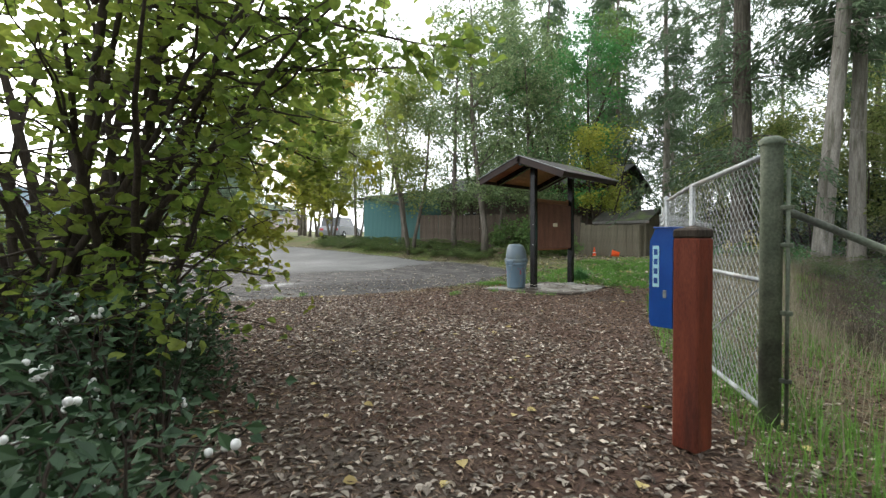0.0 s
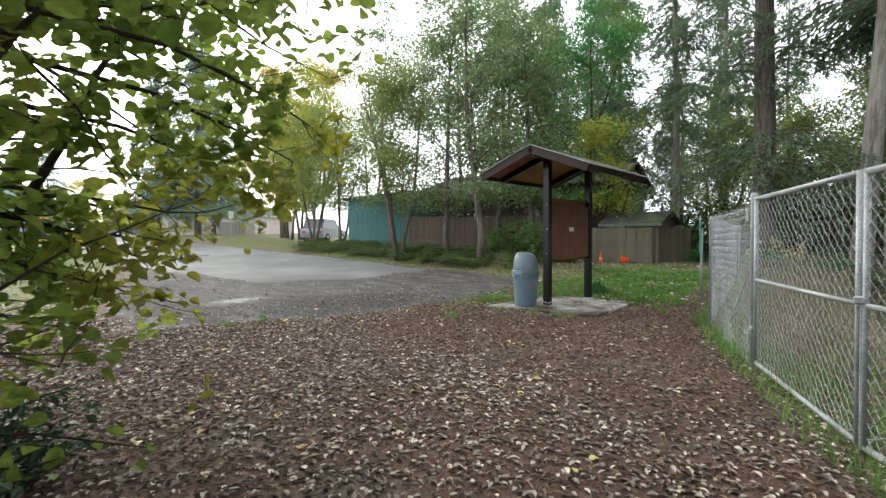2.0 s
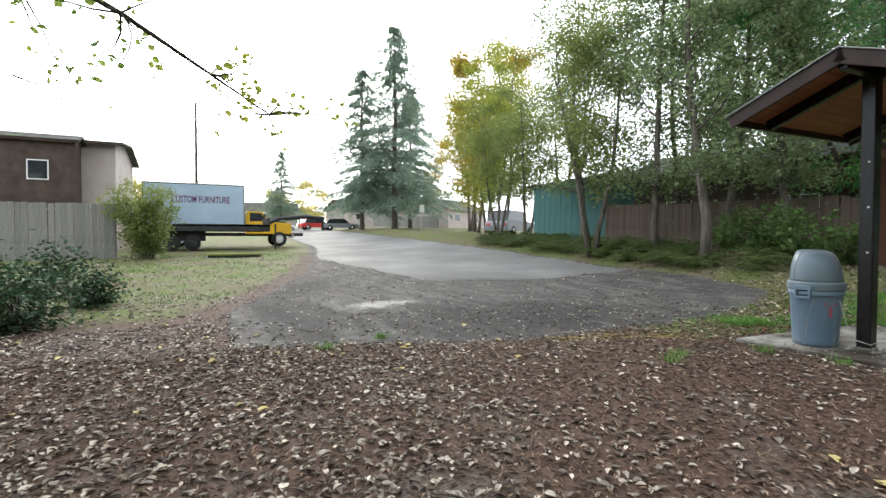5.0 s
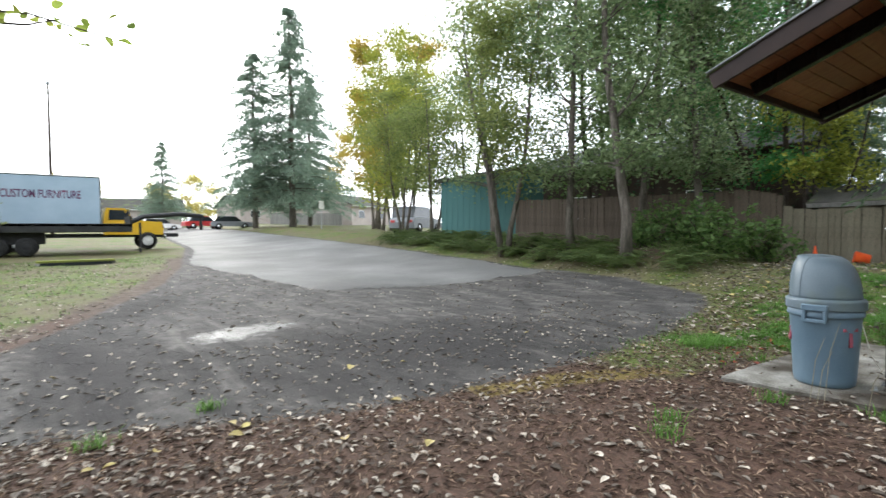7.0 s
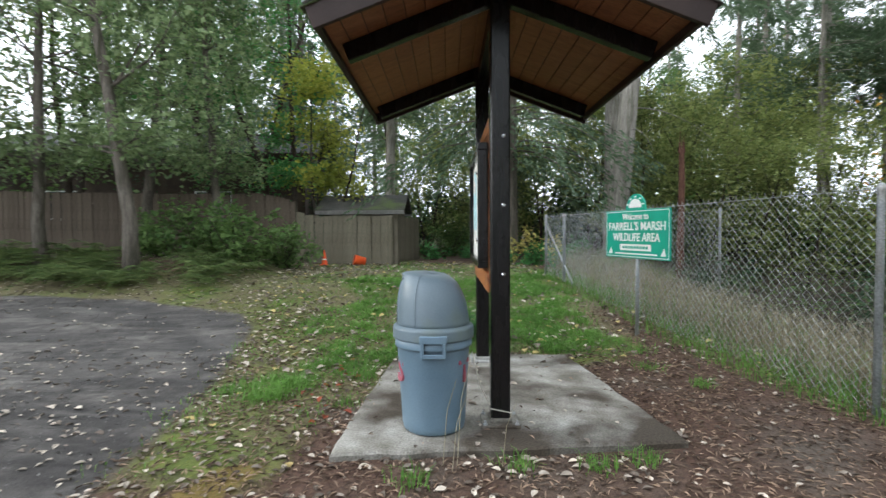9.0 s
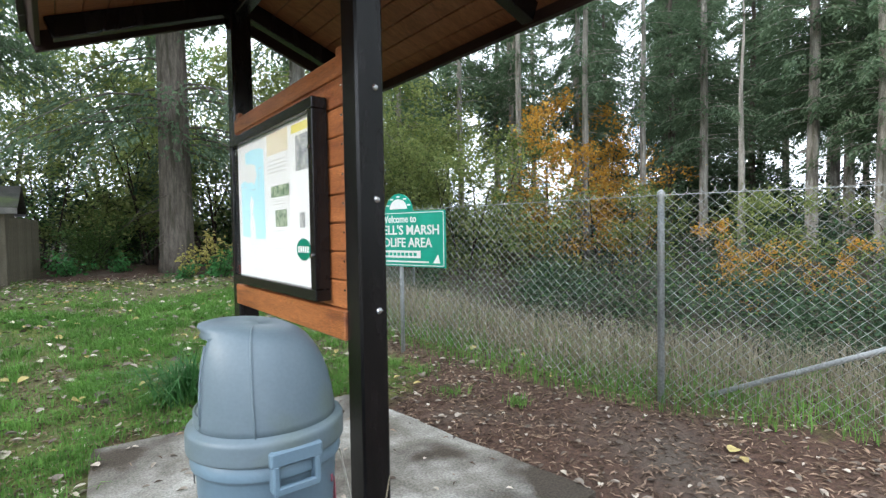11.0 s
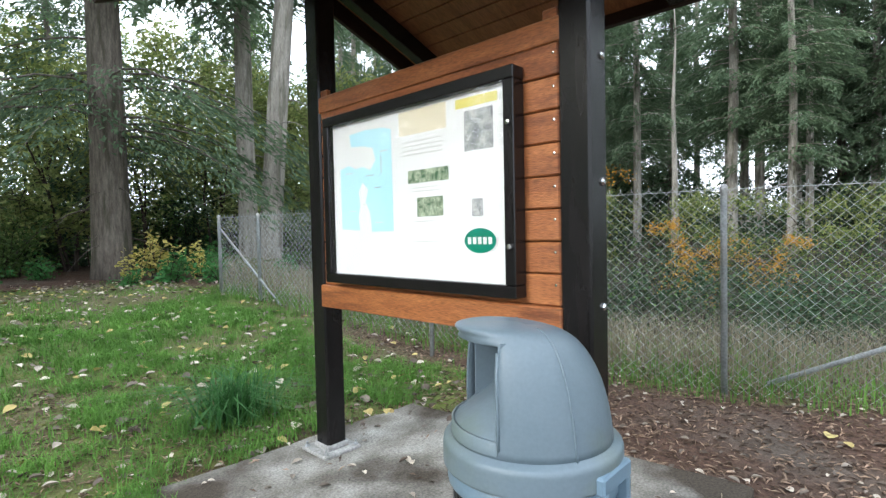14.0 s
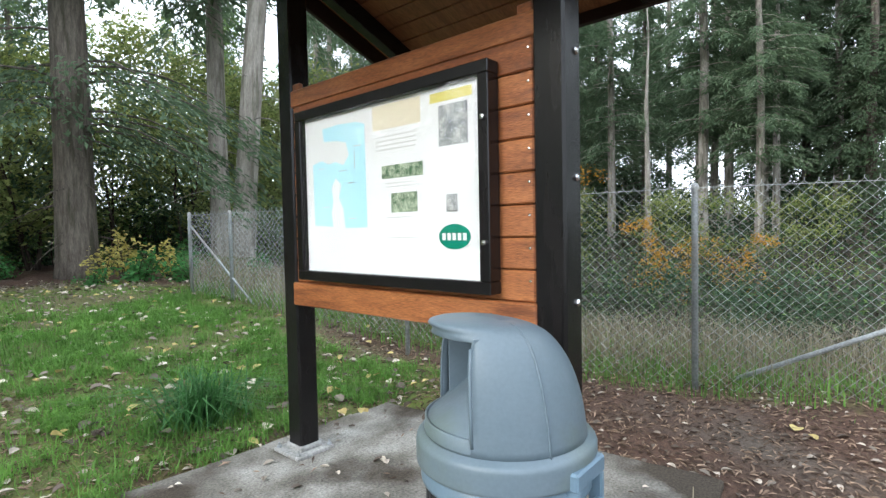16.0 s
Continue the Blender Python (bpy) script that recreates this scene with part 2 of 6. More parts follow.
    "yellow": mat("yellow_truck_paint", (0.62, 0.36, 0.015), (0.7, 0.43, 0.03), 0.35, 2, 40, 0.02, spec=0.5, grit=0.06),
    "black": mat("black_steel", (0.018, 0.018, 0.02), (0.04, 0.04, 0.04), 0.6, 3, 40, 0.1, grit=0.06),
    "rubber": mat("tyre_rubber", (0.015, 0.015, 0.016), (0.03, 0.03, 0.03), 0.85, 5, 60, 0.1),
    "chrome": mat("bright_metal", (0.5, 0.5, 0.5), (0.62, 0.62, 0.62), 0.25, 3, 40, 0.02, metal=1.0, grit=0.06),
    "glass": mat("dark_window_glass", (0.02, 0.025, 0.03), (0.03, 0.035, 0.04), 0.06, 3, 40, 0.0, spec=0.8, grit=0.06),
    "red_car": mat("red_car_paint", (0.5, 0.03, 0.03), (0.56, 0.05, 0.05), 0.3, 3, 40, 0.0, spec=0.6, grit=0.06),
    "grey_car": mat("grey_car_paint", (0.22, 0.23, 0.25), (0.28, 0.29, 0.31), 0.3, 3, 40, 0.0, spec=0.6, grit=0.06),
    "stucco": mat("pale_stucco", (0.40, 0.34, 0.31), (0.48, 0.42, 0.385), 0.85, 1, 60, 0.15, grit=0.06),
    "brown_house": mat("dark_brown_siding", (0.05, 0.035, 0.028), (0.09, 0.065, 0.05), 0.8, 2, 40, 0.15),
    "red_text": mat("red_lettering", (0.30, 0.07, 0.10), (0.36, 0.10, 0.13), 0.6, 8, 60, 0.0, grit=0.06),
    "navy_text": mat("dark_red_navy_lettering", (0.06, 0.03, 0.09), (0.16, 0.04, 0.08), 0.6, 2, 30, 0.0, grit=0.06),
    "rope": mat("pale_cord", (0.45, 0.42, 0.36), (0.55, 0.52, 0.45), 0.9, 20, 90, 0.2),
}

# clear cover of the notice case
M["clear"] = bpy.data.materials.new("clear_acrylic")
M["clear"].use_nodes = True
cn, ck = M["clear"].node_tree.nodes, M["clear"].node_tree.links
cmix, ctr, cgl = cn.new("ShaderNodeMixShader"), cn.new("ShaderNodeBsdfTransparent"), cn.new("ShaderNodeBsdfGlossy")
cgl.inputs["Roughness"].default_value, cmix.inputs[0].default_value = 0.04, 0.07
ck.new(ctr.outputs[0], cmix.inputs[1])
ck.new(cgl.outputs[0], cmix.inputs[2])
ck.new(cmix.outputs[0], cn["Material Output"].inputs["Surface"])


def ground_material():
    """Soil, bark mulch, lawn and worn tarmac, blended by the zone layers of the sheet and broken up by noise."""
    m = bpy.data.materials.new("ground_surface")
    m.use_nodes = True
    n, k = m.node_tree.nodes, m.node_tree.links
    p = n["Principled BSDF"]
    co = n.new("ShaderNodeTexCoord").outputs["Object"]

    def noisy(s, detail=4.0, rough=0.55):
        t = n.new("ShaderNodeTexNoise")
        t.inputs["Scale"].default_value, t.inputs["Detail"].default_value, t.inputs["Roughness"].default_value = s, detail, rough
        k.new(co, t.inputs["Vector"])
        return t.outputs["Fac"]

    def rng(sock, lo, hi):
        t = n.new("ShaderNodeMapRange")
        t.inputs["From Min"].default_value, t.inputs["From Max"].default_value = lo, hi
        k.new(sock, t.inputs["Value"])
        return t.outputs[0]

    def mix(fac, x, y, kind="MIX"):
        t = n.new("ShaderNodeMix")
        t.data_type, t.blend_type = "RGBA", kind
        for sock, v in ((t.inputs[0], fac), (t.inputs[6], x), (t.inputs[7], y)):
            if isinstance(v, bpy.types.NodeSocket):
                k.new(v, sock)
            else:
                sock.default_value = v if isinstance(v, float) else (*v, 1)
        return t.outputs[2]

    def add(x, y, f):
        t = n.new("ShaderNodeMath")
        t.operation = "MULTIPLY_ADD"
        k.new(y, t.inputs[0])
        t.inputs[1].default_value = f
        k.new(x, t.inputs[2])
        return t.outputs[0]

    zone = n.new("ShaderNodeAttribute")
    zone.attribute_name = "zone"
    sep = n.new("ShaderNodeSeparateColor")
    k.new(zone.outputs["Color"], sep.inputs[0])
    big, mid, fine, vfine = noisy(0.7), noisy(5.0, 5.0), noisy(28.0, 5.0, 0.7), noisy(110.0, 3.0)
    soil = mix(rng(mid, 0.35, 0.65), (0.055, 0.038, 0.027), (0.12, 0.085, 0.06))
    mulch = mix(rng(fine, 0.3, 0.7), (0.036, 0.02, 0.014), (0.135, 0.078, 0.054))
    mulch = mix(rng(big, 0.5, 0.7), mulch, mix(rng(fine, 0.3, 0.7), (0.055, 0.042, 0.034), (0.15, 0.118, 0.092)))
    lawn = mix(rng(mid, 0.35, 0.65), (0.06, 0.095, 0.02), (0.135, 0.155, 0.035))
    lawn = mix(rng(big, 0.40, 0.58), lawn, mix(rng(fine, 0.3, 0.7), (0.09, 0.075, 0.04), (0.17, 0.15, 0.075)))
    tar = mix(rng(mid, 0.3, 0.7), (0.052, 0.047, 0.044), (0.14, 0.130, 0.12))
    tar = mix(rng(big, 0.52, 0.72), tar, mix(rng(fine, 0.3, 0.7), (0.075, 0.07, 0.066), (0.135, 0.128, 0.12)))
    wave = n.new("ShaderNodeTexWave")
    wave.wave_type, wave.rings_direction = "RINGS", "Z"
    wave.inputs["Scale"].default_value, wave.inputs["Distortion"].default_value = 0.36, 9.0
    wave.inputs["Detail"].default_value, wave.inputs["Detail Scale"].default_value = 4.0, 1.2
    shift = n.new("ShaderNodeMapping")
    shift.inputs["Location"].default_value, shift.inputs["Scale"].default_value = (6.375, -0.21, 0), (0.75, 1.05, 1)
    k.new(co, shift.inputs["Vector"])
    k.new(shift.outputs[0], wave.inputs["Vector"])
    drag = n.new("ShaderNodeMapping")
    drag.inputs["Rotation"].default_value, drag.inputs["Scale"].default_value = (0, 0, radians(-24)), (0.5, 3.0, 1)
    k.new(co, drag.inputs["Vector"])
    streak = n.new("ShaderNodeTexNoise")
    streak.inputs["Scale"].default_value, streak.inputs["Detail"].default_value, streak.inputs["Distortion"].default_value = 1.3, 7.0, 0.8
    k.new(drag.outputs[0], streak.inputs["Vector"])
    tar = mix(1.0, tar, mix(rng(streak.outputs["Fac"], 0.36, 0.64), (0.55, 0.55, 0.56), (1.25, 1.24, 1.22)), "MULTIPLY")
    tar = mix(rng(wave.outputs["Fac"], 0.2, 0.8), mix(0.4, tar, (0.026, 0.024, 0.024)), tar)
    col = mix(rng(add(sep.outputs[0], mid, 0.6), 0.55, 1.0), soil, mulch)
    col = mix(rng(add(add(sep.outputs[1], mid, 0.9), fine, 0.5), 0.95, 1.4), col, lawn)
    spot = n.new("ShaderNodeMapping")
    spot.vector_type = "TEXTURE"
    spot.inputs["Location"].default_value, spot.inputs["Rotation"].default_value, spot.inputs["Scale"].default_value = (-6.6, -3.3, -0.05), (0, 0, radians(25)), (0.5, 1.15, 1)
    k.new(co, spot.inputs["Vector"])
    far = n.new("ShaderNodeVectorMath")
    far.operation = "LENGTH"
    k.new(spot.outputs[0], far.inputs[0])
    # puddle on the lot: its sky reflection painted pale, with lower roughness
    puddle_sheen = rng(add(add(far.outputs["Value"], mid, 1.6), fine, 1.0), 2.15, 1.75)
    # dark patches on the lot; the first mixes wet ground with painted shade
    for place, turn, size in (((-4.3, -1.9, -0.05), -12, (2.3, 3.0, 1)), ((-6.2, -5.2, -0.05), 8, (3.4, 0.8, 1)), ((-10.5, -4.0, -0.05), -32, (2.6, 0.7, 1))):
        dark_patch = n.new("ShaderNodeMapping")
        dark_patch.vector_type = "TEXTURE"
        dark_patch.inputs["Location"].default_value, dark_patch.inputs["Rotation"].default_value, dark_patch.inputs["Scale"].default_value = place, (0, 0, radians(turn)), size
        k.new(co, dark_patch.inputs["Vector"])
        away = n.new("ShaderNodeVectorMath")
        away.operation = "LENGTH"
        k.new(dark_patch.outputs[0], away.inputs[0])
        tar = mix(rng(add(add(away.outputs["Value"], mid, 0.8), streak.outputs["Fac"], 0.9), 2.0, 1.3), tar, mix(rng(fine, 0.3, 0.7), (0.018, 0.016, 0.016), (0.042, 0.038, 0.036)))
    tar = mix(puddle_sheen, tar, (0.12, 0.118, 0.116))
    col = mix(rng(add(sep.outputs[2], mid, 0.5), 0.6, 0.85), col, tar)
    ochre = mix(rng(fine, 0.3, 0.7), (0.10, 0.07, 0.022), (0.21, 0.15, 0.042))
    col = mix(rng(add(add(zone.outputs["Alpha"], mid, 0.8), fine, 0.5), 1.05, 1.35), col, ochre)
    col = mix(1.0, col, mix(rng(vfine, 0.25, 0.75), (0.6, 0.6, 0.6), (1.35, 1.35, 1.35)), "MULTIPLY")
    k.new(col, p.inputs["Base Color"])
    gloss = n.new("ShaderNodeMapRange")
    gloss.inputs["To Min"].default_value, gloss.inputs["To Max"].default_value = 0.82, 0.3
    k.new(puddle_sheen, gloss.inputs["Value"])
    k.new(gloss.outputs[0], p.inputs["Roughness"])
    p.inputs["Specular IOR Level"].default_value = 0.25
    bn = n.new("ShaderNodeBump")
    bn.inputs["Strength"].default_value, bn.inputs["Distance"].default_value = 0.7, 0.025
    k.new(add(fine, vfine, 0.5), bn.inputs["Height"])
    k.new(bn.outputs[0], p.inputs["Normal"])
    return m


# ---- building helpers ----
rnd = random.Random(7)
rs = np.random.RandomState(11)


class Build:
    """Collects the points and faces of one mesh."""

    def __init__(self):
        self.v, self.f = [], []

    def add(self, v, f, m=None):
        o = len(self.v)
        self.v += [tuple(m @ Vector(p)) for p in v] if m else [tuple(p) for p in v]
        self.f += [tuple(i + o for i in q) for q in f]
        return self

    def box(self, c, s, m=None, bev=0.006):
        """A box with chamfered edges: centre, size."""
        h = [x / 2 for x in s]
        b = min(bev, min(h) * 0.45)
        v, ix = [], {}
        for sx in (-1, 1):
            for sy in (-1, 1):
                for sz in (-1, 1):
                    for ax in range(3):
                        q = [sx * (h[0] - b), sy * (h[1] - b), sz * (h[2] - b)]
                        q[ax] = (sx, sy, sz)[ax] * h[ax]
                        ix[sx, sy, sz, ax] = len(v)
                        v.append([q[i] + c[i] for i in range(3)])
        f = []
        for ax in range(3):
            i, j = [a for a in range(3) if a != ax]
            for s1 in (-1, 1):
                loop = []
                for a, bb in ((-1, -1), (1, -1), (1, 1), (-1, 1)):
                    key = [0, 0, 0]
                    key[ax], key[i], key[j] = s1, a, bb
                    loop.append(ix[(*key, ax)])
                f.append(loop)
            for a in (-1, 1):
                for bb in (-1, 1):
                    k1, k2 = [0, 0, 0], [0, 0, 0]
                    k1[i], k1[j], k1[ax] = a, bb, -1
                    k2[i], k2[j], k2[ax] = a, bb, 1
                    f.append([ix[(*k1, i)], ix[(*k2, i)], ix[(*k2, j)], ix[(*k1, j)]])
        for sx in (-1, 1):
            for sy in (-1, 1):
                for sz in (-1, 1):
                    f.append([ix[sx, sy, sz, a] for a in range(3)])
        return self.add(v, f, m)

    def tube(self, pts, radii, n=8, cap=True):
        pts = [Vector(p) for p in pts]
        if isinstance(radii, (int, float)):
            radii = [radii] * len(pts)
        o, side = len(self.v), None
        for i, p in enumerate(pts):
            d = (pts[min(i + 1, len(pts) - 1)] - pts[max(i - 1, 0)]).normalized()
            if side is None:
                side = d.cross(Vector((0, 0, 1)) if abs(d.z) < 0.9 else Vector((1, 0, 0))).normalized()
            side = (side - d * side.dot(d)).normalized()
            up = d.cross(side)
            for j in range(n):
                a = 2 * math.pi * j / n
                self.v.append(tuple(p + (side * math.cos(a) + up * math.sin(a)) * radii[i]))
        for i in range(len(pts) - 1):
            for j in range(n):
                a, b = o + i * n + j, o + i * n + (j + 1) % n
                self.f.append((a, b, b + n, a + n))
        if cap:
            self.f.append(tuple(o + j for j in reversed(range(n))))
            self.f.append(tuple(o + (len(pts) - 1) * n + j for j in range(n)))
        return self

    def lathe(self, profile, n=32, m=None):
        """profile: (radius, height) from below upwards."""
        v = [(r * math.cos(2 * math.pi * j / n), r * math.sin(2 * math.pi * j / n), z) for r, z in profile for j in range(n)]
        f = [(i * n + j, i * n + (j + 1) % n, (i + 1) * n + (j + 1) % n, (i + 1) * n + j) for i in range(len(profile) - 1) for j in range(n)]
        return self.add(v, f, m)

    def prism(self, outline, d, m=None):
        """An outline in x, z, drawn out along y from 0 to d."""
        n = len(outline)
        v = [(x, 0, z) for x, z in outline] + [(x, d, z) for x, z in outline]
        f = [tuple(range(n)), tuple(reversed(range(n, 2 * n)))] + [(i, i + n, (i + 1) % n + n, (i + 1) % n) for i in range(n)]
        return self.add(v, f, m)

    def leaves(self, pos, size, flat=0.5, shape="rhomb", narrow=0.6, dirs=None):
        """Leaves at the rows of pos: random turn; flat near 1 lays them level."""
        n = len(pos)
        if not n:
            return self
        a = rs.uniform(0, 2 * math.pi, n)
        tilt = rs.normal(0, 1, (n, 3)) * (1 - flat)
        d = np.stack([np.cos(a), np.sin(a), np.zeros(n)], 1) + tilt if dirs is None else dirs + tilt * 0.5
        d /= np.linalg.norm(d, axis=1)[:, None]
        up = np.array([0, 0, 1.0]) + rs.normal(0, 1, (n, 3)) * (1 - flat)
        s = np.cross(d, up)
        s /= np.linalg.norm(s, axis=1)[:, None] + 1e-9
        u = np.cross(s, d)
        L = (size * rs.uniform(0.6, 1.3, n))[:, None]
        W = L * narrow / 2
        lift = u * L * 0.12
        if shape == "rhomb":
            q = [pos - d * L / 2, pos + s * W + lift, pos + d * L / 2, pos - s * W + lift]
            fs = ((0, 1, 2), (0, 2, 3))
        else:
            q = [pos - d * L / 2]
            for along, wide, up_ in ((-0.36, 0.66, 0.6), (-0.08, 1.0, 1.0), (0.2, 0.82, 0.7)):
                q.append(pos + d * L * along + s * W * wide + lift * up_)
            q.append(pos + d * L / 2 - lift * 1.2)
            for along, wide, up_ in ((0.2, 0.82, 0.7), (-0.08, 1.0, 1.0), (-0.36, 0.66, 0.6)):
                q.append(pos + d * L * along - s * W * wide + lift * up_)
            fs = ((0, 1, 2, 3, 4), (0, 4, 5, 6, 7))
        k, o = len(q), len(self.v)
        self.v += [tuple(p) for p in np.stack(q, 1).reshape(-1, 3)]
        self.f += [tuple(o + i * k + j for j in f) for i in range(n) for f in fs]
        return self

    def blades(self, pos, height, width, lean=0.3):
        """Upright tapered blades from the rows of pos."""
        n = len(pos)
        a = rs.uniform(0, 2 * math.pi, n)
        d = np.stack([np.cos(a), np.sin(a), np.zeros(n)], 1)
        s = np.stack([-np.sin(a), np.cos(a), np.zeros(n)], 1)
        h = (height * rs.uniform(0.5, 1.3, n))[:, None]
        w = width * rs.uniform(0.7, 1.3, n)[:, None] / 2
        z = np.array([0, 0, 1.0])
        b = rs.uniform(0, lean, n)[:, None] * 2
        mid, tip = pos + z * h * 0.6 + d * h * b * 0.3, pos + z * h * (1 - 0.3 * b) + d * h * b
        q = [pos - s * w, pos + s * w, mid + s * w * 0.7, mid - s * w * 0.7, tip]
        o = len(self.v)
        self.v += [tuple(p) for p in np.stack(q, 1).reshape(-1, 3)]
        self.f += [tuple(o + i * 5 + j for j in f) for i in range(n) for f in ((0, 1, 2, 3), (3, 2, 4))]
        return self

    def mesh(self, name, material, smooth=False):
        me = bpy.data.meshes.new(name)
        me.from_pydata(self.v, [], self.f)
        me.materials.append(material)
        if smooth:
            me.shade_smooth()
        me.update()
        return me


def part(name, b, material, parent, label="", smooth=False):
    """One mesh under a thing or a part; its points are in the parent's own space."""
    me = b if isinstance(b, bpy.types.Mesh) else b.mesh(name, material, smooth)
    ob = new(name, me)
    ob.parent = parent
    return tagged(ob, label)


def thing(name, label, category, m=Matrix(), group="", kind=""):
    ob = new(name)
    ob.matrix_world = m
    return tagged(ob, label, category, group, kind)


def single(name, b, material, label, category, m=Matrix(), group="", kind="", smooth=False):
    ob = new(name, b if isinstance(b, bpy.types.Mesh) else b.mesh(name, material, smooth))
    ob.matrix_world = m
    return tagged(ob, label, category, group, kind)


def words(text, size, depth=0.002):
    """A mesh of raised letters, centred, upright in x and z, facing -y."""
    cu = bpy.data.curves.new("letters", "FONT")
    cu.offset = size * 0.018
    cu.body, cu.size, cu.extrude, cu.align_x, cu.align_y, cu.resolution_u = text, size, depth, "CENTER", "CENTER", 3
    tmp = new("letters", cu)
    me = bpy.data.meshes.new_from_object(tmp.evaluated_get(bpy.context.evaluated_depsgraph_get()))
    bpy.data.objects.remove(tmp)
    me.transform(Matrix.Rotation(radians(90), 4, "X"))
    return me


# ---- terrain ----
FENCE_Y = [-14.0, -6.83, -4.94, -2.84, 0.27, 4.0, 7.9, 12.0]
FENCE_X = [9.6, 6.3, 5.22, 4.24, 3.0, 2.45, 1.87, 3.2]
KERB_X = [-70.0, -23.0, -11.5, -6.0, -3.5, -2.6]
KERB_Y = [10.5, 7.4, 6.2, 5.5, 4.5, 2.0]


def ss(t):
    t = np.clip(t, 0, 1)
    return t * t * (3 - 2 * t)


def height(x, y):
    x, y = np.asarray(x, float), np.asarray(y, float)
    z = -0.05 + 0.5 * ss((y - 1) / 8) + 0.029 * np.maximum(0, np.minimum(-x, 90) - 10)
    z = z + 0.38 * ss((y - np.interp(x, KERB_X, KERB_Y)) / 2.6) * ss((-x - 4.2) / 2)
    over = x - np.interp(y, FENCE_Y, FENCE_X)
    z = z - (0.95 + 0.3 * ss((y - 1) / 8)) * ss((over - 0.8) / 4.5) * (1 - ss((y - 11) / 5)) + 2.6 * ss((over - 17) / 22)
    z = z + 0.02 * np.sin(x * 0.9 + 0.6 * y) * np.sin(y * 1.1 - 0.4 * x) + 0.012 * np.sin(2.7 * x + 1.3) * np.sin(3.1 * y)
    return z


def gz(x, y):
    return float(height(x, y))


def inside(poly, x, y):
    """Signed distance to a polygon, positive inside."""
    x, y = np.asarray(x, float), np.asarray(y, float)
    d, odd = np.full(x.shape, 1e9), np.zeros(x.shape, bool)
    for (ax, ay), (bx, by) in zip(poly, poly[1:] + poly[:1]):
        t = np.clip(((x - ax) * (bx - ax) + (y - ay) * (by - ay)) / ((bx - ax) ** 2 + (by - ay) ** 2), 0, 1)
        d = np.minimum(d, np.hypot(x - ax - t * (bx - ax), y - ay - t * (by - ay)))
        if ay != by:
            odd ^= ((ay > y) != (by > y)) & (x < (bx - ax) * (y - ay) / (by - ay) + ax)
    return np.where(odd, d, -d)


LOT = [(-2.35, -1.3), (-2.6, 1.0), (-3.1, 3.4), (-3.6, 4.3), (-6.0, 5.4), (-11.5, 6.1), (-23, 7.3), (-70, 10.3), (-70, 3.6), (-31, 0.3), (-19, -2.0), (-14, -3.3), (-10, -4.9), (-6.5, -6.2), (-3.6, -6.3), (-2.5, -3.7)]
ROAD = [(-10.8, -0.2), (-8.6, 5.0), (-8.9, 5.65), (-11.5, 5.95), (-23, 7.15), (-70, 10.1), (-70, 3.8), (-31, 0.7), (-20.5, -1.4), (-16.5, -1.1)]
MOSS = [(-2.55, -2.5), (-2.2, -2.6), (-1.75, -1.4), (-1.5, -0.6), (-1.75, -0.5), (-2.1, -1.2)]
SLAB = [(-1.16, -0.54), (1.24, -0.34), (0.97, 2.1), (-0.98, 2.16)]


def zones(x, y):
    over = x - np.interp(y, FENCE_Y, FENCE_X)
    lot = ss((inside(LOT, x, y) + 0.25) / 0.6)
    lawn = ss((y - 1.6 + 0.35 * np.sin(x * 2)) / 0.8) * ss((12.6 - y) / 2) * ss((2.6 - x) / 1.2)
    lawn = np.maximum(lawn, 0.75 * ss((-x - 1.15) / 0.5) * ss((x + 3.4) / 0.6) * ss((y + 1.3) / 0.8))
    lawn = np.maximum(lawn, ss((-x - 0.85) / 0.3) * ss((x + 2.9) / 0.6) * ss((y - 0.3) / 0.8) * ss((4 - y) / 1.5))
    lawn = np.maximum(lawn, ss((over + 0.65) / 0.6) * 0.42)
    lawn = np.maximum(lawn, ss((-x - 4.5) / 3.5) * ss((-inside(LOT, x, y) - 0.1) / 0.8) * ss((0.8 - y) / 1.0) * 0.85)
    lawn = np.maximum(lawn, ss((-x - 21) / 5) * 0.95)
    lawn = lawn * (1 - 0.85 * ss((y - np.interp(x, KERB_X, KERB_Y) - 0.9) / 0.8) * ss((-x - 5) / 1.5) * ss((x + 24) / 4))
    mulch = np.clip(1 - lot - 0.3 * lawn, 0, 1) * ss((x + 12) / 4)
    return mulch, lawn * (1 - lot), lot


def spaced(lo, hi, step):
    near = np.arange(lo, hi, step)
    out = [1.0]
    while out[-1] < 700:
        out.append(out[-1] * 1.09)
    far = np.cumsum([step + 0.05 * o for o in out])
    far = far[far < 900]
    return np.concatenate([lo - far[::-1], near, hi + far])


gx, gy = spaced(-15, 7.5, 0.11), spaced(-12.5, 10.5, 0.11)
X, Y = np.meshgrid(gx, gy, indexing="ij")
Z = height(X, Y)
lot_d = inside(LOT, X, Y)
rut = ss(lot_d / 0.5) * (0.022 * np.sin(6.5 * np.hypot(0.75 * (X + 8.5), 1.05 * (Y - 0.2)) + 1.6 * np.sin(X * 0.8) + 1.1 * np.sin(Y * 1.3 + X * 0.4)) * ss((np.hypot(0.75 * (X + 8.5), 1.05 * (Y - 0.2)) - 4.3) / 1.4) * ss((-0.5 - Y) / 2.5) * ss((X + 15) / 3) - 0.03)
chop = np.array([noise.noise((a * 3.1, b * 3.1, 0)) for a, b in zip(X.ravel(), Y.ravel())]).reshape(X.shape)
Z = Z + rut + 0.013 * chop * (1 - ss((inside(SLAB, X, Y) + 0.4) / 0.4))
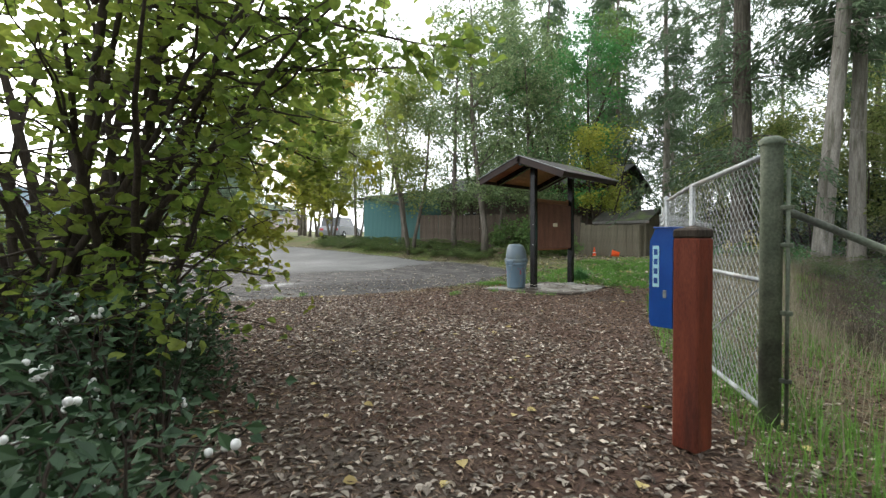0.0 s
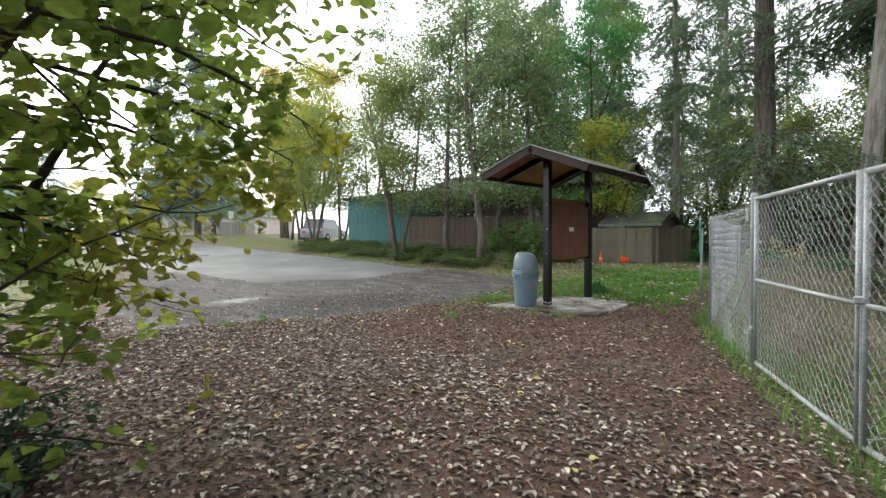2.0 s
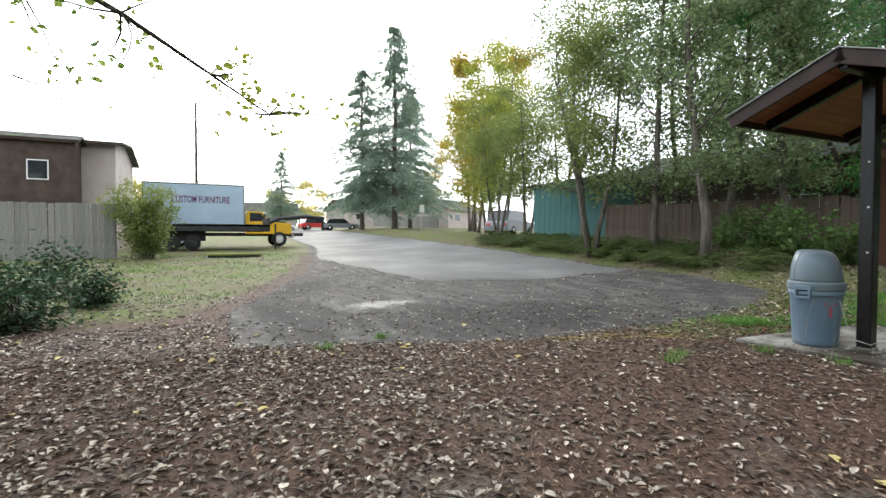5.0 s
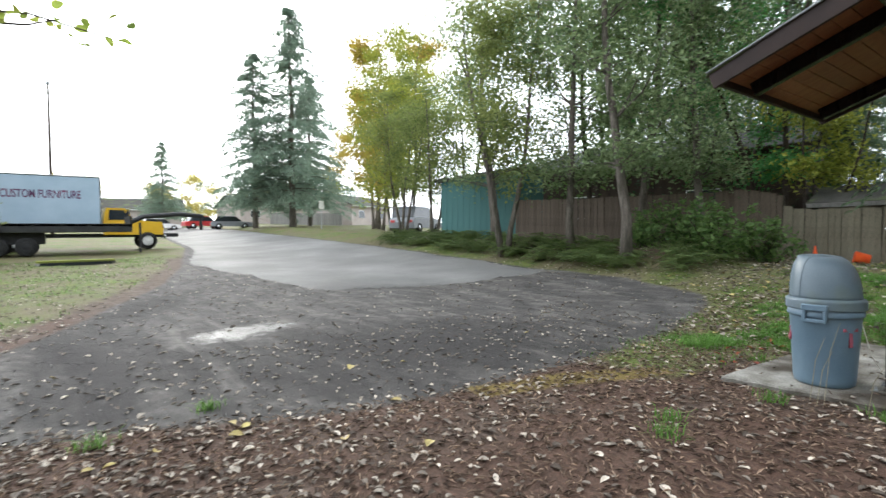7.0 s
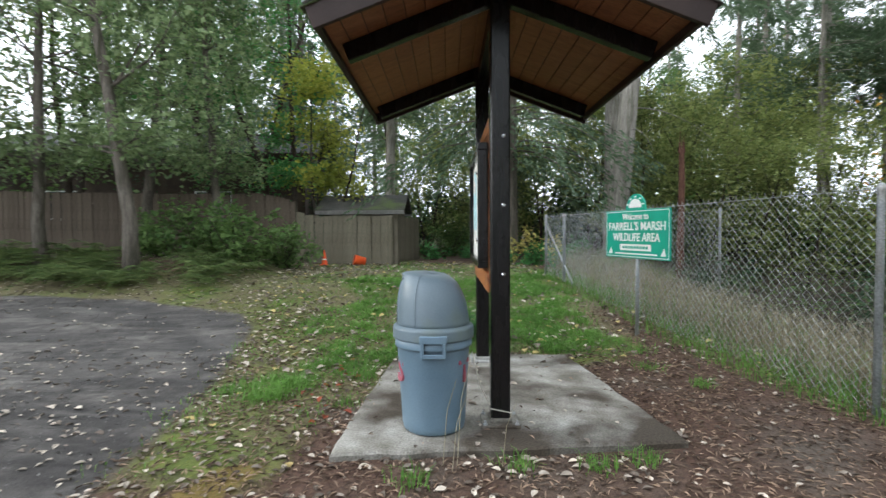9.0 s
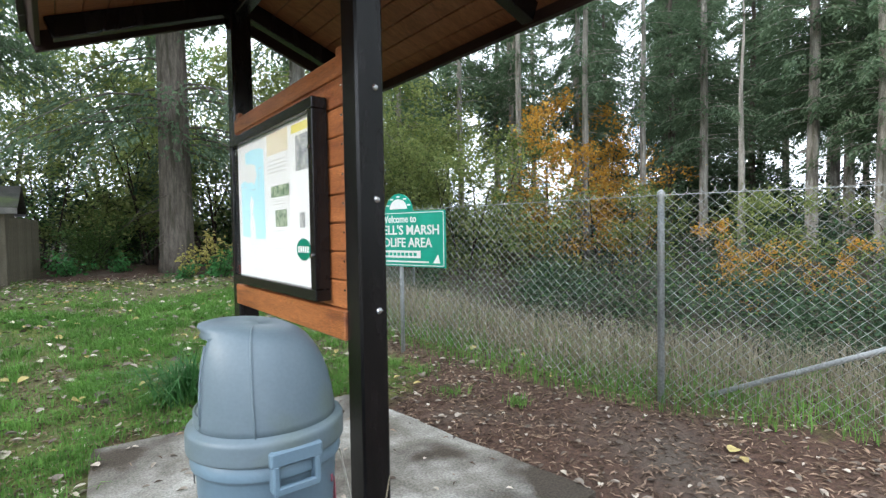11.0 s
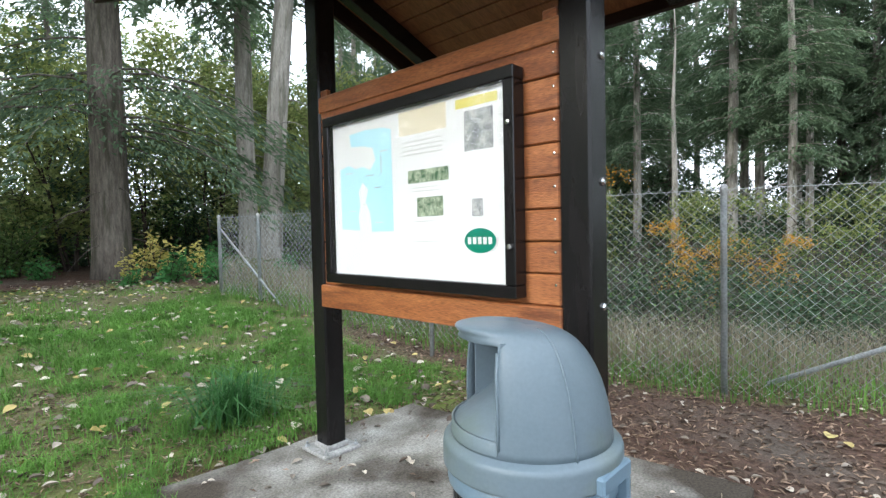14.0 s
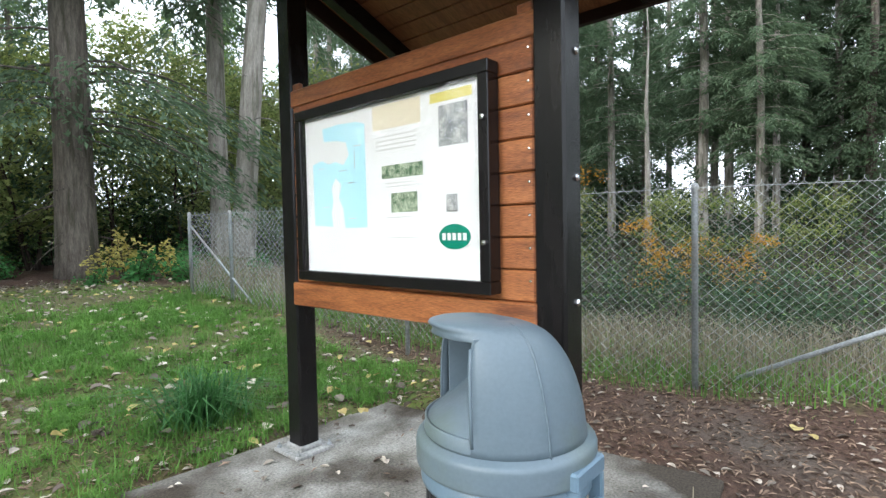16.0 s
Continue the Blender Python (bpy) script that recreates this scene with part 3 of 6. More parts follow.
Z = np.where(inside(SLAB, X, Y) > -0.1, np.minimum(Z, -0.05), Z)
nx, ny = len(gx), len(gy)
idx = np.arange(nx * ny).reshape(nx, ny)
quads = np.stack([idx[:-1, :-1], idx[1:, :-1], idx[1:, 1:], idx[:-1, 1:]], -1).reshape(-1, 4)
gme = bpy.data.meshes.new("ground")
gme.from_pydata(np.stack([X, Y, Z], -1).reshape(-1, 3).tolist(), [], quads.tolist())
zr, zg, zb = zones(X.ravel(), Y.ravel())
layer = gme.color_attributes.new("zone", "FLOAT_COLOR", "POINT")
layer.data.foreach_set("color", np.stack([zr, zg, zb, ss((inside(MOSS, X, Y).ravel() + 0.12) / 0.25)], -1).astype(np.float32).ravel())
gme.materials.append(ground_material())
gme.shade_smooth()
tagged(new("ground", gme), "bark mulch path, worn tarmac lot and mossy lawn", "ground", kind="structure")


def surface(x, y):
    """Height of the sheet itself, ruts included."""
    i, j = np.clip(np.searchsorted(gx, x) - 1, 0, nx - 2), np.clip(np.searchsorted(gy, y) - 1, 0, ny - 2)
    u, w = (x - gx[i]) / (gx[i + 1] - gx[i]), (y - gy[j]) / (gy[j + 1] - gy[j])
    return (Z[i, j] * (1 - u) + Z[i + 1, j] * u) * (1 - w) + (Z[i, j + 1] * (1 - u) + Z[i + 1, j + 1] * u) * w


def road_sheet():
    """The newer tarmac: a sheet with a broken edge, a little above the old."""
    xs, ys = np.concatenate([np.arange(-70, -22, 1.0), np.arange(-22, -8, 0.15)]), np.arange(-2.4, 10.6, 0.15)
    b = Build()
    XX, YY = np.meshgrid(xs, ys, indexing="ij")
    wob = np.array([noise.noise((a * 1.7, c * 1.7, 3)) + 0.5 * noise.noise((a * 5, c * 5, 3)) for a, c in zip(XX.ravel(), YY.ravel())]).reshape(XX.shape)
    d = inside(ROAD, XX, YY) + 0.14 * wob
    zz = surface(XX, YY) + np.minimum(0.02, np.maximum(-0.03, d * 0.25)) + 0.03 * ss(d / 0.4)
    keep = d > -0.12
    ids = -np.ones(XX.shape, int)
    ids[keep] = np.arange(keep.sum())
    b.v = np.stack([XX, YY, zz], -1)[keep].tolist()
    for i in range(len(xs) - 1):
        for j in range(len(ys) - 1):
            q = (ids[i, j], ids[i + 1, j], ids[i + 1, j + 1], ids[i, j + 1])
            if min(q) >= 0:
                b.f.append(tuple(int(t) for t in q))
    single("road", b, M["asphalt"], "worn pale grey asphalt road with a broken edge", "road", kind="structure", smooth=True)


road_sheet()
wb = Build().add([(4, -6, -0.72), (22, -6, -0.72), (22, 16, -0.72), (4, 16, -0.72)], [(0, 1, 2, 3)])
single("water", wb, M["water"], "still dark marsh water behind the chain-link fence", "water", kind="structure")


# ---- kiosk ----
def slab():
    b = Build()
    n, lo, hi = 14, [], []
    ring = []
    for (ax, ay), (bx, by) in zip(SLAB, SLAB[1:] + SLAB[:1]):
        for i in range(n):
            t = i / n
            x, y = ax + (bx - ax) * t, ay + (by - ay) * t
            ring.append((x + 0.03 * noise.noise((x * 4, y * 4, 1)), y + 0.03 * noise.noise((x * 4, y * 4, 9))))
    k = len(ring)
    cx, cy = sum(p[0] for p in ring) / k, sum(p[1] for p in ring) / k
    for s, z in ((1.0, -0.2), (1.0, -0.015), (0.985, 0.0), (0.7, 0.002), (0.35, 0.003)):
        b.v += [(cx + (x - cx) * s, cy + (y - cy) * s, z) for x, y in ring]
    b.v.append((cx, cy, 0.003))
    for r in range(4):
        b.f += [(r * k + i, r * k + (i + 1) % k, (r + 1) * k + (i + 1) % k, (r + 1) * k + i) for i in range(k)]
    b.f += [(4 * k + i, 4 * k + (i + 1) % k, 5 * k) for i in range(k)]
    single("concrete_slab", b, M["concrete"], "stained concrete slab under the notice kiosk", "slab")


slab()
POST_Y = 1.84
RIDGE, EAVE, RUN, Y0, Y1 = 3.24, 2.77, 1.22, -0.67, 2.1


def kiosk():
    k = thing("notice_kiosk", "black-posted wooden notice kiosk with a gabled roof", "kiosk")
    for y in (0.0, POST_Y):
        p = part("post", Build().box((0, y, 1.56), (0.14, 0.14, 3.1), bev=0.011), M["black_post"], k, "black painted timber post")
        for z in (1.105, 1.605, 2.10):
            s = -1 if y == 0 else 1
            hb = Build().lathe([(0.0001, 0.0), (0.016, 0.0), (0.016, 0.006), (0.009, 0.013), (0.0001, 0.014)], 8, pose(0.022, y + s * 0.07, z, 90 * (1 if s < 0 else -1), 0, 0))
            part("bolt", hb, M["chrome"], p, "bright steel bolt head")
        plate = Build().box((0.0, y, 0.012), (0.28, 0.27, 0.024), bev=0.008).box((0.0, y, 0.04), (0.165, 0.165, 0.035), bev=0.01)
        part("foot_plate", plate, M["mortar"] if y else M["concrete"], k, "pale mortar-smeared foot plate" if y else "dirty steel foot plate with grit")
        for dx in (-0.115, 0.115):
            for dy in (-0.11, 0.11):
                part("anchor_nut", Build().lathe([(0.016, 0.022), (0.016, 0.036), (0.008, 0.038), (0.008, 0.055), (0.0001, 0.056)], 6, pose(dx, y + dy, 0)), M["steel"], k)
    ang = math.atan2(RIDGE - EAVE, RUN)
    slope = math.hypot(RUN, RIDGE - EAVE)
    for s in (-1, 1):
        r = pose(0, 0, RIDGE) @ (Matrix.Identity(4) if s > 0 else Matrix.Rotation(math.pi, 4, "Z"))
        ya, yb = (Y0, Y1) if s > 0 else (-Y1, -Y0)
        tilt = r @ Matrix.Rotation(ang, 4, "Y")
        n = 9
        w = slope / n
        deck = part("roof_deck", Build().box((slope / 2, (ya + yb) / 2, -0.004), (slope, yb - ya, 0.012), tilt, 0.002), M["brown_paint"], k)
        for i in range(n):
            part("soffit_board", Build().box((w * (i + 0.5), (ya + yb) / 2, -0.022), (w - 0.006, yb - ya - 0.03, 0.018), tilt, 0.004), M["soffit"], deck)
        course = slope / 8
        rows = Build()
        for i in range(8):
            yy = ya - 0.02
            while yy < yb:
                wd = min(0.3, yb + 0.02 - yy)
                rows.box((course * (i + 0.5) + 0.01, yy + wd / 2, 0.012 + 0.003 * rnd.random()), (course + 0.05, wd - 0.006, 0.008), tilt @ pose(0, 0, 0, 0, 0.9, 0), 0.002)
                yy += 0.3
        part("shingles", rows, M["shingle"], k, "mossy asphalt shingles")
        for y in (ya + 0.015, yb - 0.015):
            part("barge_board", Build().box((slope / 2, y, -0.075), (slope + 0.02, 0.035, 0.15), tilt, 0.004), M["brown_paint"], k)
        for y in (ya, yb):
            part("drip_edge", Build().box((slope / 2, y, 0.012), (slope + 0.03, 0.055, 0.012), tilt, 0.002), M["steel"], k, "pale metal drip edge")
        part("fascia", Build().box((slope - 0.015, (ya + yb) / 2, -0.06), (0.03, yb - ya - 0.08, 0.12), tilt, 0.004), M["brown_paint"], k)
        for y in (0.0, POST_Y):
            yl = y if s > 0 else -y
            part("rafter", Build().box((slope / 2 - 0.02, yl, -0.10), (slope - 0.12, 0.085, 0.13), tilt, 0.006), M["black_post"], k)
    part("ridge_beam", Build().box((0, (Y0 + Y1) / 2, RIDGE - 0.13), (0.09, Y1 - Y0 - 0.12, 0.16), bev=0.006), M["black_post"], k)
    return k


kiosk()


def notice_board():
    """Boards between the posts with a framed case on the lot's side and plain plywood behind."""
    nb = thing("notice_board", "stained cedar board wall between the kiosk posts", "notice board")
    y0, y1 = 0.074, POST_Y - 0.074
    ym, L = (y0 + y1) / 2, y1 - y0
    zs = [1.10 + 0.135 * i for i in range(9)]
    for z in zs[:-1]:
        part("board", Build().box((-0.045, ym, z + 0.0675), (0.03, L, 0.13), bev=0.006), M["cedar"], nb)
    part("top_board", Build().box((-0.05, ym, 2.225), (0.036, L + 0.03, 0.10), bev=0.005), M["cedar"], nb)
    part("bottom_board", Build().box((-0.06, ym, 1.03), (0.05, L + 0.03, 0.14), bev=0.006), M["cedar"], nb)
    part("end_block", Build().box((-0.045, y0 + 0.035, 2.295), (0.03, 0.07, 0.04), bev=0.004), M["cedar"], nb)
    part("end_block", Build().box((-0.045, y1 - 0.035, 2.295), (0.03, 0.07, 0.04), bev=0.004), M["cedar"], nb)
    sc = Build().lathe([(0.0001, 0.004), (0.006, 0.003), (0.007, 0.0)], 6, pose(0, 0, 0, 0, -90, 0)).mesh("screw", M["chrome"])
    for z in zs[:-1]:
        for y in (y0 + 0.02, y1 - 0.02):
            part("screw", sc, None, nb).location = (-0.0605, y, z + 0.09)
    bk = part("plywood_back", Build().box((0.03, ym, 1.575), (0.02, L, 1.15), bev=0.003), M["plywood"], nb, "faded red-brown plywood back")
    part("faded_label", Build().box((0.0425, 0.95, 1.62), (0.002, 0.22, 0.09), bev=0.001), M["cream"], bk)
    return nb


notice_board()
FY0, FY1, FZ0, FZ1, FX = 0.235, 1.63, 1.13, 2.108, -0.145


def notice_case():
    c = thing("notice_case", "black-framed glazed notice case with a map and papers", "notice case")
    w, d = 0.055, 0.08
    xm = FX + d / 2
    part("frame_rail", Build().box((xm, (FY0 + FY1) / 2, FZ1 - w / 2), (d, FY1 - FY0, w), bev=0.004), M["black_post"], c)
    part("frame_rail", Build().box((xm, (FY0 + FY1) / 2, FZ0 + w / 2), (d, FY1 - FY0, w), bev=0.004), M["black_post"], c)
    for y in (FY0 + w / 2, FY1 - w / 2):
        part("frame_stile", Build().box((xm, y, (FZ0 + FZ1) / 2), (d, w, FZ1 - FZ0 - 2 * w - 0.002), bev=0.004), M["black_post"], c)
    part("backing", Build().box((FX + 0.05, (FY0 + FY1) / 2, (FZ0 + FZ1) / 2), (0.02, FY1 - FY0 - 0.03, FZ1 - FZ0 - 0.03), bev=0.002), M["paper"], c)
    for z in (1.35, 1.87):
        part("lock", Build().lathe([(0.012, 0.0), (0.012, 0.012), (0.0001, 0.014)], 8, pose(FX, FY0 + 0.025, z, 0, -90, 0)), M["chrome"], c)
    gl = part("cover", Build().box((FX + 0.012, (FY0 + FY1) / 2, (FZ0 + FZ1) / 2), (0.004, FY1 - FY0 - 2 * w + 0.02, FZ1 - FZ0 - 2 * w + 0.02), bev=0.001), M["clear"], c, "clear acrylic cover")
    gl.visible_shadow = False

    def sheet(name, u0, v0, u1, v1, mt, lift, label=""):
        """u from the frame's north end, v from its top, both 0 to 1."""
        ya, yb = FY1 - w - u0 * (FY1 - FY0 - 2 * w), FY1 - w - u1 * (FY1 - FY0 - 2 * w)
        za, zb = FZ1 - w - v0 * (FZ1 - FZ0 - 2 * w), FZ1 - w - v1 * (FZ1 - FZ0 - 2 * w)
        part(name, Build().box((FX + 0.039 - lift, (ya + yb) / 2, (za + zb) / 2), (0.0012, abs(ya - yb), abs(za - zb)), bev=0.0003), mt, c, label)

    sheet("map_sheet", 0.02, 0.03, 0.44, 0.72, M["paper"], 0.0, "printed map with pale blue water")
    span_y, span_z = FY1 - FY0 - 2 * w, FZ1 - FZ0 - 2 * w
    coast = [(0.06, 0.70), (0.055, 0.30), (0.12, 0.28), (0.17, 0.31), (0.22, 0.30), (0.27, 0.33), (0.31, 0.27), (0.29, 0.19), (0.23, 0.17), (0.14, 0.16), (0.13, 0.08), (0.24, 0.07), (0.36, 0.08), (0.41, 0.10), (0.415, 0.72), (0.275, 0.72), (0.265, 0.60), (0.235, 0.53), (0.255, 0.45), (0.215, 0.40), (0.185, 0.46), (0.195, 0.55), (0.18, 0.62), (0.19, 0.71)]
    water = Build().prism([(-(FY1 - w - u * span_y), FZ1 - w - v * span_z) for u, v in coast], 0.0012, pose(FX + 0.0365, 0, 0, 0, 0, -90))
    part("map_water", water, M["map_blue"], c, "pale blue water printed on the map")
    for u, v, u1, v1 in ((0.30, 0.44, 0.345, 0.446), (0.345, 0.25, 0.349, 0.36), (0.24, 0.36, 0.30, 0.365)):
        sheet("map_line", u, v, u1, v1, M["photo_grey"], 0.005)
    for u, v in ((0.12, 0.58), (0.34, 0.22), (0.22, 0.54), (0.30, 0.66), (0.10, 0.33)):
        sheet("map_label", u, v, u + 0.05, v + 0.006, M["faint_ink"], 0.005)
    sheet("paper_sheet", 0.46, 0.02, 0.72, 0.16, M["cream"], 0.001)
    sheet("paper_sheet", 0.46, 0.18, 0.72, 0.80, M["paper"], 0.002)
    sheet("paper_sheet", 0.75, 0.03, 0.97, 0.60, M["paper"], 0.002)
    sheet("heading", 0.77, 0.03, 0.96, 0.08, M["yellow_paper"], 0.004)
    sheet("photograph", 0.51, 0.37, 0.73, 0.445, M["photo_green"], 0.004)
    sheet("photograph", 0.56, 0.53, 0.70, 0.64, M["photo_green"], 0.004)
    sheet("photograph", 0.81, 0.10, 0.94, 0.31, M["photo_grey"], 0.004)
    sheet("photograph", 0.84, 0.56, 0.89, 0.65, M["photo_grey"], 0.004)
    for v in (0.20, 0.225, 0.25, 0.275):
        sheet("text_line", 0.48, v, 0.70, v + 0.006, M["faint_ink"], 0.004)
    for v in (0.47, 0.49, 0.665, 0.78):
        sheet("text_line", 0.53, v, 0.69, v + 0.005, M["faint_ink"], 0.004)
    y = FY1 - w - 0.875 * (FY1 - FY0 - 2 * w)
    z = FZ1 - w - 0.78 * (FZ1 - FZ0 - 2 * w)
    for r, mt, x in ((1.0, M["paper"], 0.0), (0.92, M["badge_green"], 0.002)):
        ov = Build().lathe([(0.1 * r, 0.0), (0.1 * r, 0.0015), (0.0001, 0.0016)], 28, pose(FX + 0.036 - x, y, z, 0, -90, 0) @ Matrix.Diagonal((0.62, 1.0, 1, 1)))
        part("oval_badge", ov, mt, c, "green and white oval badge")
    for i in range(5):
        part("badge_bar", Build().box((FX + 0.0315, y + 0.06 - 0.03 * i, z), (0.001, 0.02, 0.032), bev=0.0003), M["paper"], c)
    return c


notice_case()


def litter_bin():
    b = thing("litter_bin", "grey-blue plastic litter bin with a domed hood lid", "bin", pose(-0.487, -0.06, 0.003, 0, 0, 143))
    body = part("body", Build().lathe([(0.0001, 0.012), (0.205, 0.0), (0.22, 0.012), (0.228, 0.05), (0.260, 0.585), (0.266, 0.60), (0.277, 0.604), (0.279, 0.612), (0.277, 0.66), (0.255, 0.67)], 40), M["can"], b, smooth=True)
    for s in (-1, 1):
        h = Build().box((0, s * 0.285, 0.685), (0.19, 0.03, 0.055), bev=0.01).box((-0.075, s * 0.279, 0.615), (0.024, 0.045, 0.10), bev=0.008).box((0.075, s * 0.279, 0.615), (0.024, 0.045, 0.10), bev=0.008).box((0, s * 0.291, 0.573), (0.165, 0.022, 0.03), bev=0.007)
        part("handle", h, M["can"], body).matrix_local = pose(0, 0, 0, 0, 0, 38)
    for text, a in (("S", 62), ("T", 187)):
        me = words(text, 0.22, 0.007)
        me.materials.append(M["red_text"])
        part("painted_letter", me, None, body, "faded red painted letter").matrix_local = pose(0.249 * math.cos(radians(a)), 0.249 * math.sin(radians(a)), 0.43, -3.4, 0, a + 90)
    rim = Build().lathe([(0.27, 0.662), (0.288, 0.662), (0.2925, 0.666), (0.2925, 0.674), (0.2925, 0.724), (0.292, 0.732), (0.290, 0.740), (0.283, 0.748), (0.268, 0.751), (0.264, 0.756), (0.25, 0.756), (0.25, 0.68)], 44)
    lid = part("lid_rim", rim, M["can_lid"], b, smooth=True)
    n, rows = 64, 22

    def shell(a, t, grow=0.0):
        """A point of the hood: steep in front under a projecting brow, sloping away behind; a from the mouth's middle."""
        e = 0.2 + 0.36 * (1 - math.cos(a)) / 2
        r = 0.262 * (1 - 0.06 * t) * max(0.0, math.cos(t * math.pi / 2)) ** e + grow
        if t > 0.74:
            r *= 1 + 0.20 * ((1 + math.cos(a)) / 2) ** 3 * min(1, (t - 0.74) / 0.1)
        z = 0.752 + (0.373 - 0.02 * (1 - math.cos(a)) / 2 * (1 if t > 0.5 else t * 2)) * math.sin(t * math.pi / 2)
        return (r * math.cos(a) + 0.03 * t, r * math.sin(a), z)

    dome = Build()
    for i in range(rows + 1):
        for j in range(n):
            dome.v.append(shell(2 * math.pi * j / n, i / rows * 0.9995))
    for i in range(rows):
        for j in range(n):
            a = (2 * math.pi * (j + 0.5) / n + math.pi) % (2 * math.pi) - math.pi
            if abs(a) < 0.86 and 0.79 < dome.v[i * n][2] < 1.066:
                continue
            dome.f.append((i * n + j, i * n + (j + 1) % n, (i + 1) * n + (j + 1) % n, (i + 1) * n + j))
    dome.v.append((0.03, 0, 1.117))
    dome.f += [(rows * n + j, rows * n + (j + 1) % n, len(dome.v) - 1) for j in range(n)]
    hood = part("hood", dome.mesh("hood", M["can_lid"], True), None, lid)
    sol = hood.modifiers.new("wall", "SOLIDIFY")
    sol.thickness, sol.offset = 0.008, -1
    chute = Build().box((0.06, 0, 0.93), (0.008, 0.33, 0.32), bev=0.003)
    for y in (-0.163, 0.163):
        chute.box((0.104, y, 0.93), (0.09, 0.008, 0.31), bev=0.003)
    part("chute", chute, M["can_lid"], lid, "recessed walls of the hood's mouth")
    sill = Build()
    for i in range(13):
        a = -0.87 + 1.74 * i / 12
        x, y, z = shell(a, 0.055)
        sill.v += [(0.066, y * 0.9, 0.89), (x, y, z + 0.012), (x * 1.012, y * 1.012, z - 0.02)]
    for i in range(12):
        for j in (0, 1):
            sill.f.append((3 * i + j, 3 * i + j + 1, 3 * i + j + 4, 3 * i + j + 3))
    part("sloped_sill", sill, M["can_lid"], lid, smooth=True)
    for a in (1.75, -1.75):
        part("seam", Build().tube([shell(a, i / 14 * 0.93, 0.001) for i in range(15)], 0.004, 5), M["can_lid"], lid, smooth=True)
    edge = [shell(-0.88, t) for t in (0.05, 0.18, 0.33, 0.47, 0.62)]
    for sgn in (-1, 1):
        part("mouth_edge", Build().tube([(x, y * sgn, z) for x, y, z in edge], 0.006, 6), M["can_lid"], lid, smooth=True)
    for k in range(5):
        a = radians(2 + 7 * k)
        part("dark_mark", Build().box((0, 0, 0), (0.022, 0.004, 0.05), pose(0.2645 * math.cos(a), 0.2645 * math.sin(a), 0.57, 0, 0, math.degrees(a) + 90), 0.002), M["black"], body, "dark moulded letter mark")
    return b


litter_bin()
cord = Build().tube([(-0.075, -0.075, 0.13), (0.075, -0.078, 0.10), (0.078, 0.075, 0.12), (-0.075, 0.078, 0.15), (-0.08, -0.07, 0.16), (-0.15, -0.1, 0.3), (-0.21, -0.12, 0.56)], 0.004, 5)
single("tie_cord", cord, M["rope"], "pale cord tying the bin to the kiosk post", "cord")


# ---- chain-link fence and gate ----
def fabric(a, b, z0a, z0b, z1a, z1b, pitch=0.102):
    """Woven wire between two uprights: zigzag pickets, each hooked into the next."""
    out = Build()
    a, b = Vector((*a, 0)), Vector((*b, 0))
    d = b - a
    n = int(d.length / (pitch / 2))
    side = Vector((-d.y, d.x, 0)).normalized()
    for i in range(n):
        t = (i + 0.5) / n
        lo, hi = z0a + (z0b - z0a) * t, z1a + (z1b - z1a) * t
        rows = int((hi - lo) / (pitch * 0.46))
        pts = []
        for r in range(rows + 1):
            s = 0.5 if (r + i) % 2 else -0.5
            p = a + d * ((i + 0.5 + s * 1.02) / n) + side * (0.003 if r % 2 else -0.003)
            pts.append((p.x, p.y, lo + (hi - lo) * r / rows))
        pts.append((pts[-1][0], pts[-1][1], hi + 0.028))
        out.tube(pts, 0.0027, 3, False)
    return out


def upright(x, y, z1, r, extra=""):
    b = Build().tube([(x, y, gz(x, y) - 0.1), (x, y, z1 - 0.02), (x, y, z1)], r, 12)
    b.lathe([(r * 1.2, z1 - 0.03), (r * 1.2, z1), (r * 0.7, z1 + 0.025), (0.0001, z1 + 0.032)], 12, pose(x, y, 0))
    return b


A, B, C, D, E2, F = (6.3, -6.83), (5.22, -4.94), (4.22, -2.87), (3.0, 0.27), (2.45, 4.0), (1.87, 7.9)


def chain_fence():
    f = thing("chain_link_fence", "galvanised chain-link fence along the marsh edge", "fence")
    for p, z in ((C, 1.86), (D, 1.75), ((2.03, 6.8), 1.75), (F, 1.76)):
        part("post", upright(*p, z, 0.035 if p is C else 0.028), M["steel"], f, smooth=True)
    for p, q in ((C, D), (D, E2), (E2, F)):
        tagged(part("wire_fabric", fabric(p, q, gz(*p), gz(*q), 1.76, 1.76), M["wire"], f), kind="stuff")
        part("top_wire", Build().tube([(*p, 1.735), (*q, 1.735)], 0.003, 5), M["wire"], f)
    G = (6.5, 9.2)
    tagged(part("wire_fabric", fabric(F, G, gz(*F), gz(*G), 1.76, 1.9, 0.12), M["wire"], f), kind="stuff")
    part("post", upright(*G, 1.95, 0.03), M["steel"], f, smooth=True)
    part("brace", Build().tube([(3.35, 0.02, 0.0), (4.25, -2.75, 1.35)], 0.021, 10), M["steel"], f, "fallen diagonal pipe brace", smooth=True)
    part("brace", Build().tube([(1.87, 7.85, 1.55), (2.12, 6.2, 0.25)], 0.018, 10), M["steel"], f, smooth=True)
    part("tag", Build().box((C[0] - 0.09, C[1] + 0.1, 1.66), (0.01, 0.09, 0.14), pose(0, 0, 0), 0.002), M["white"], f, "small white tag")
    return f


chain_fence()


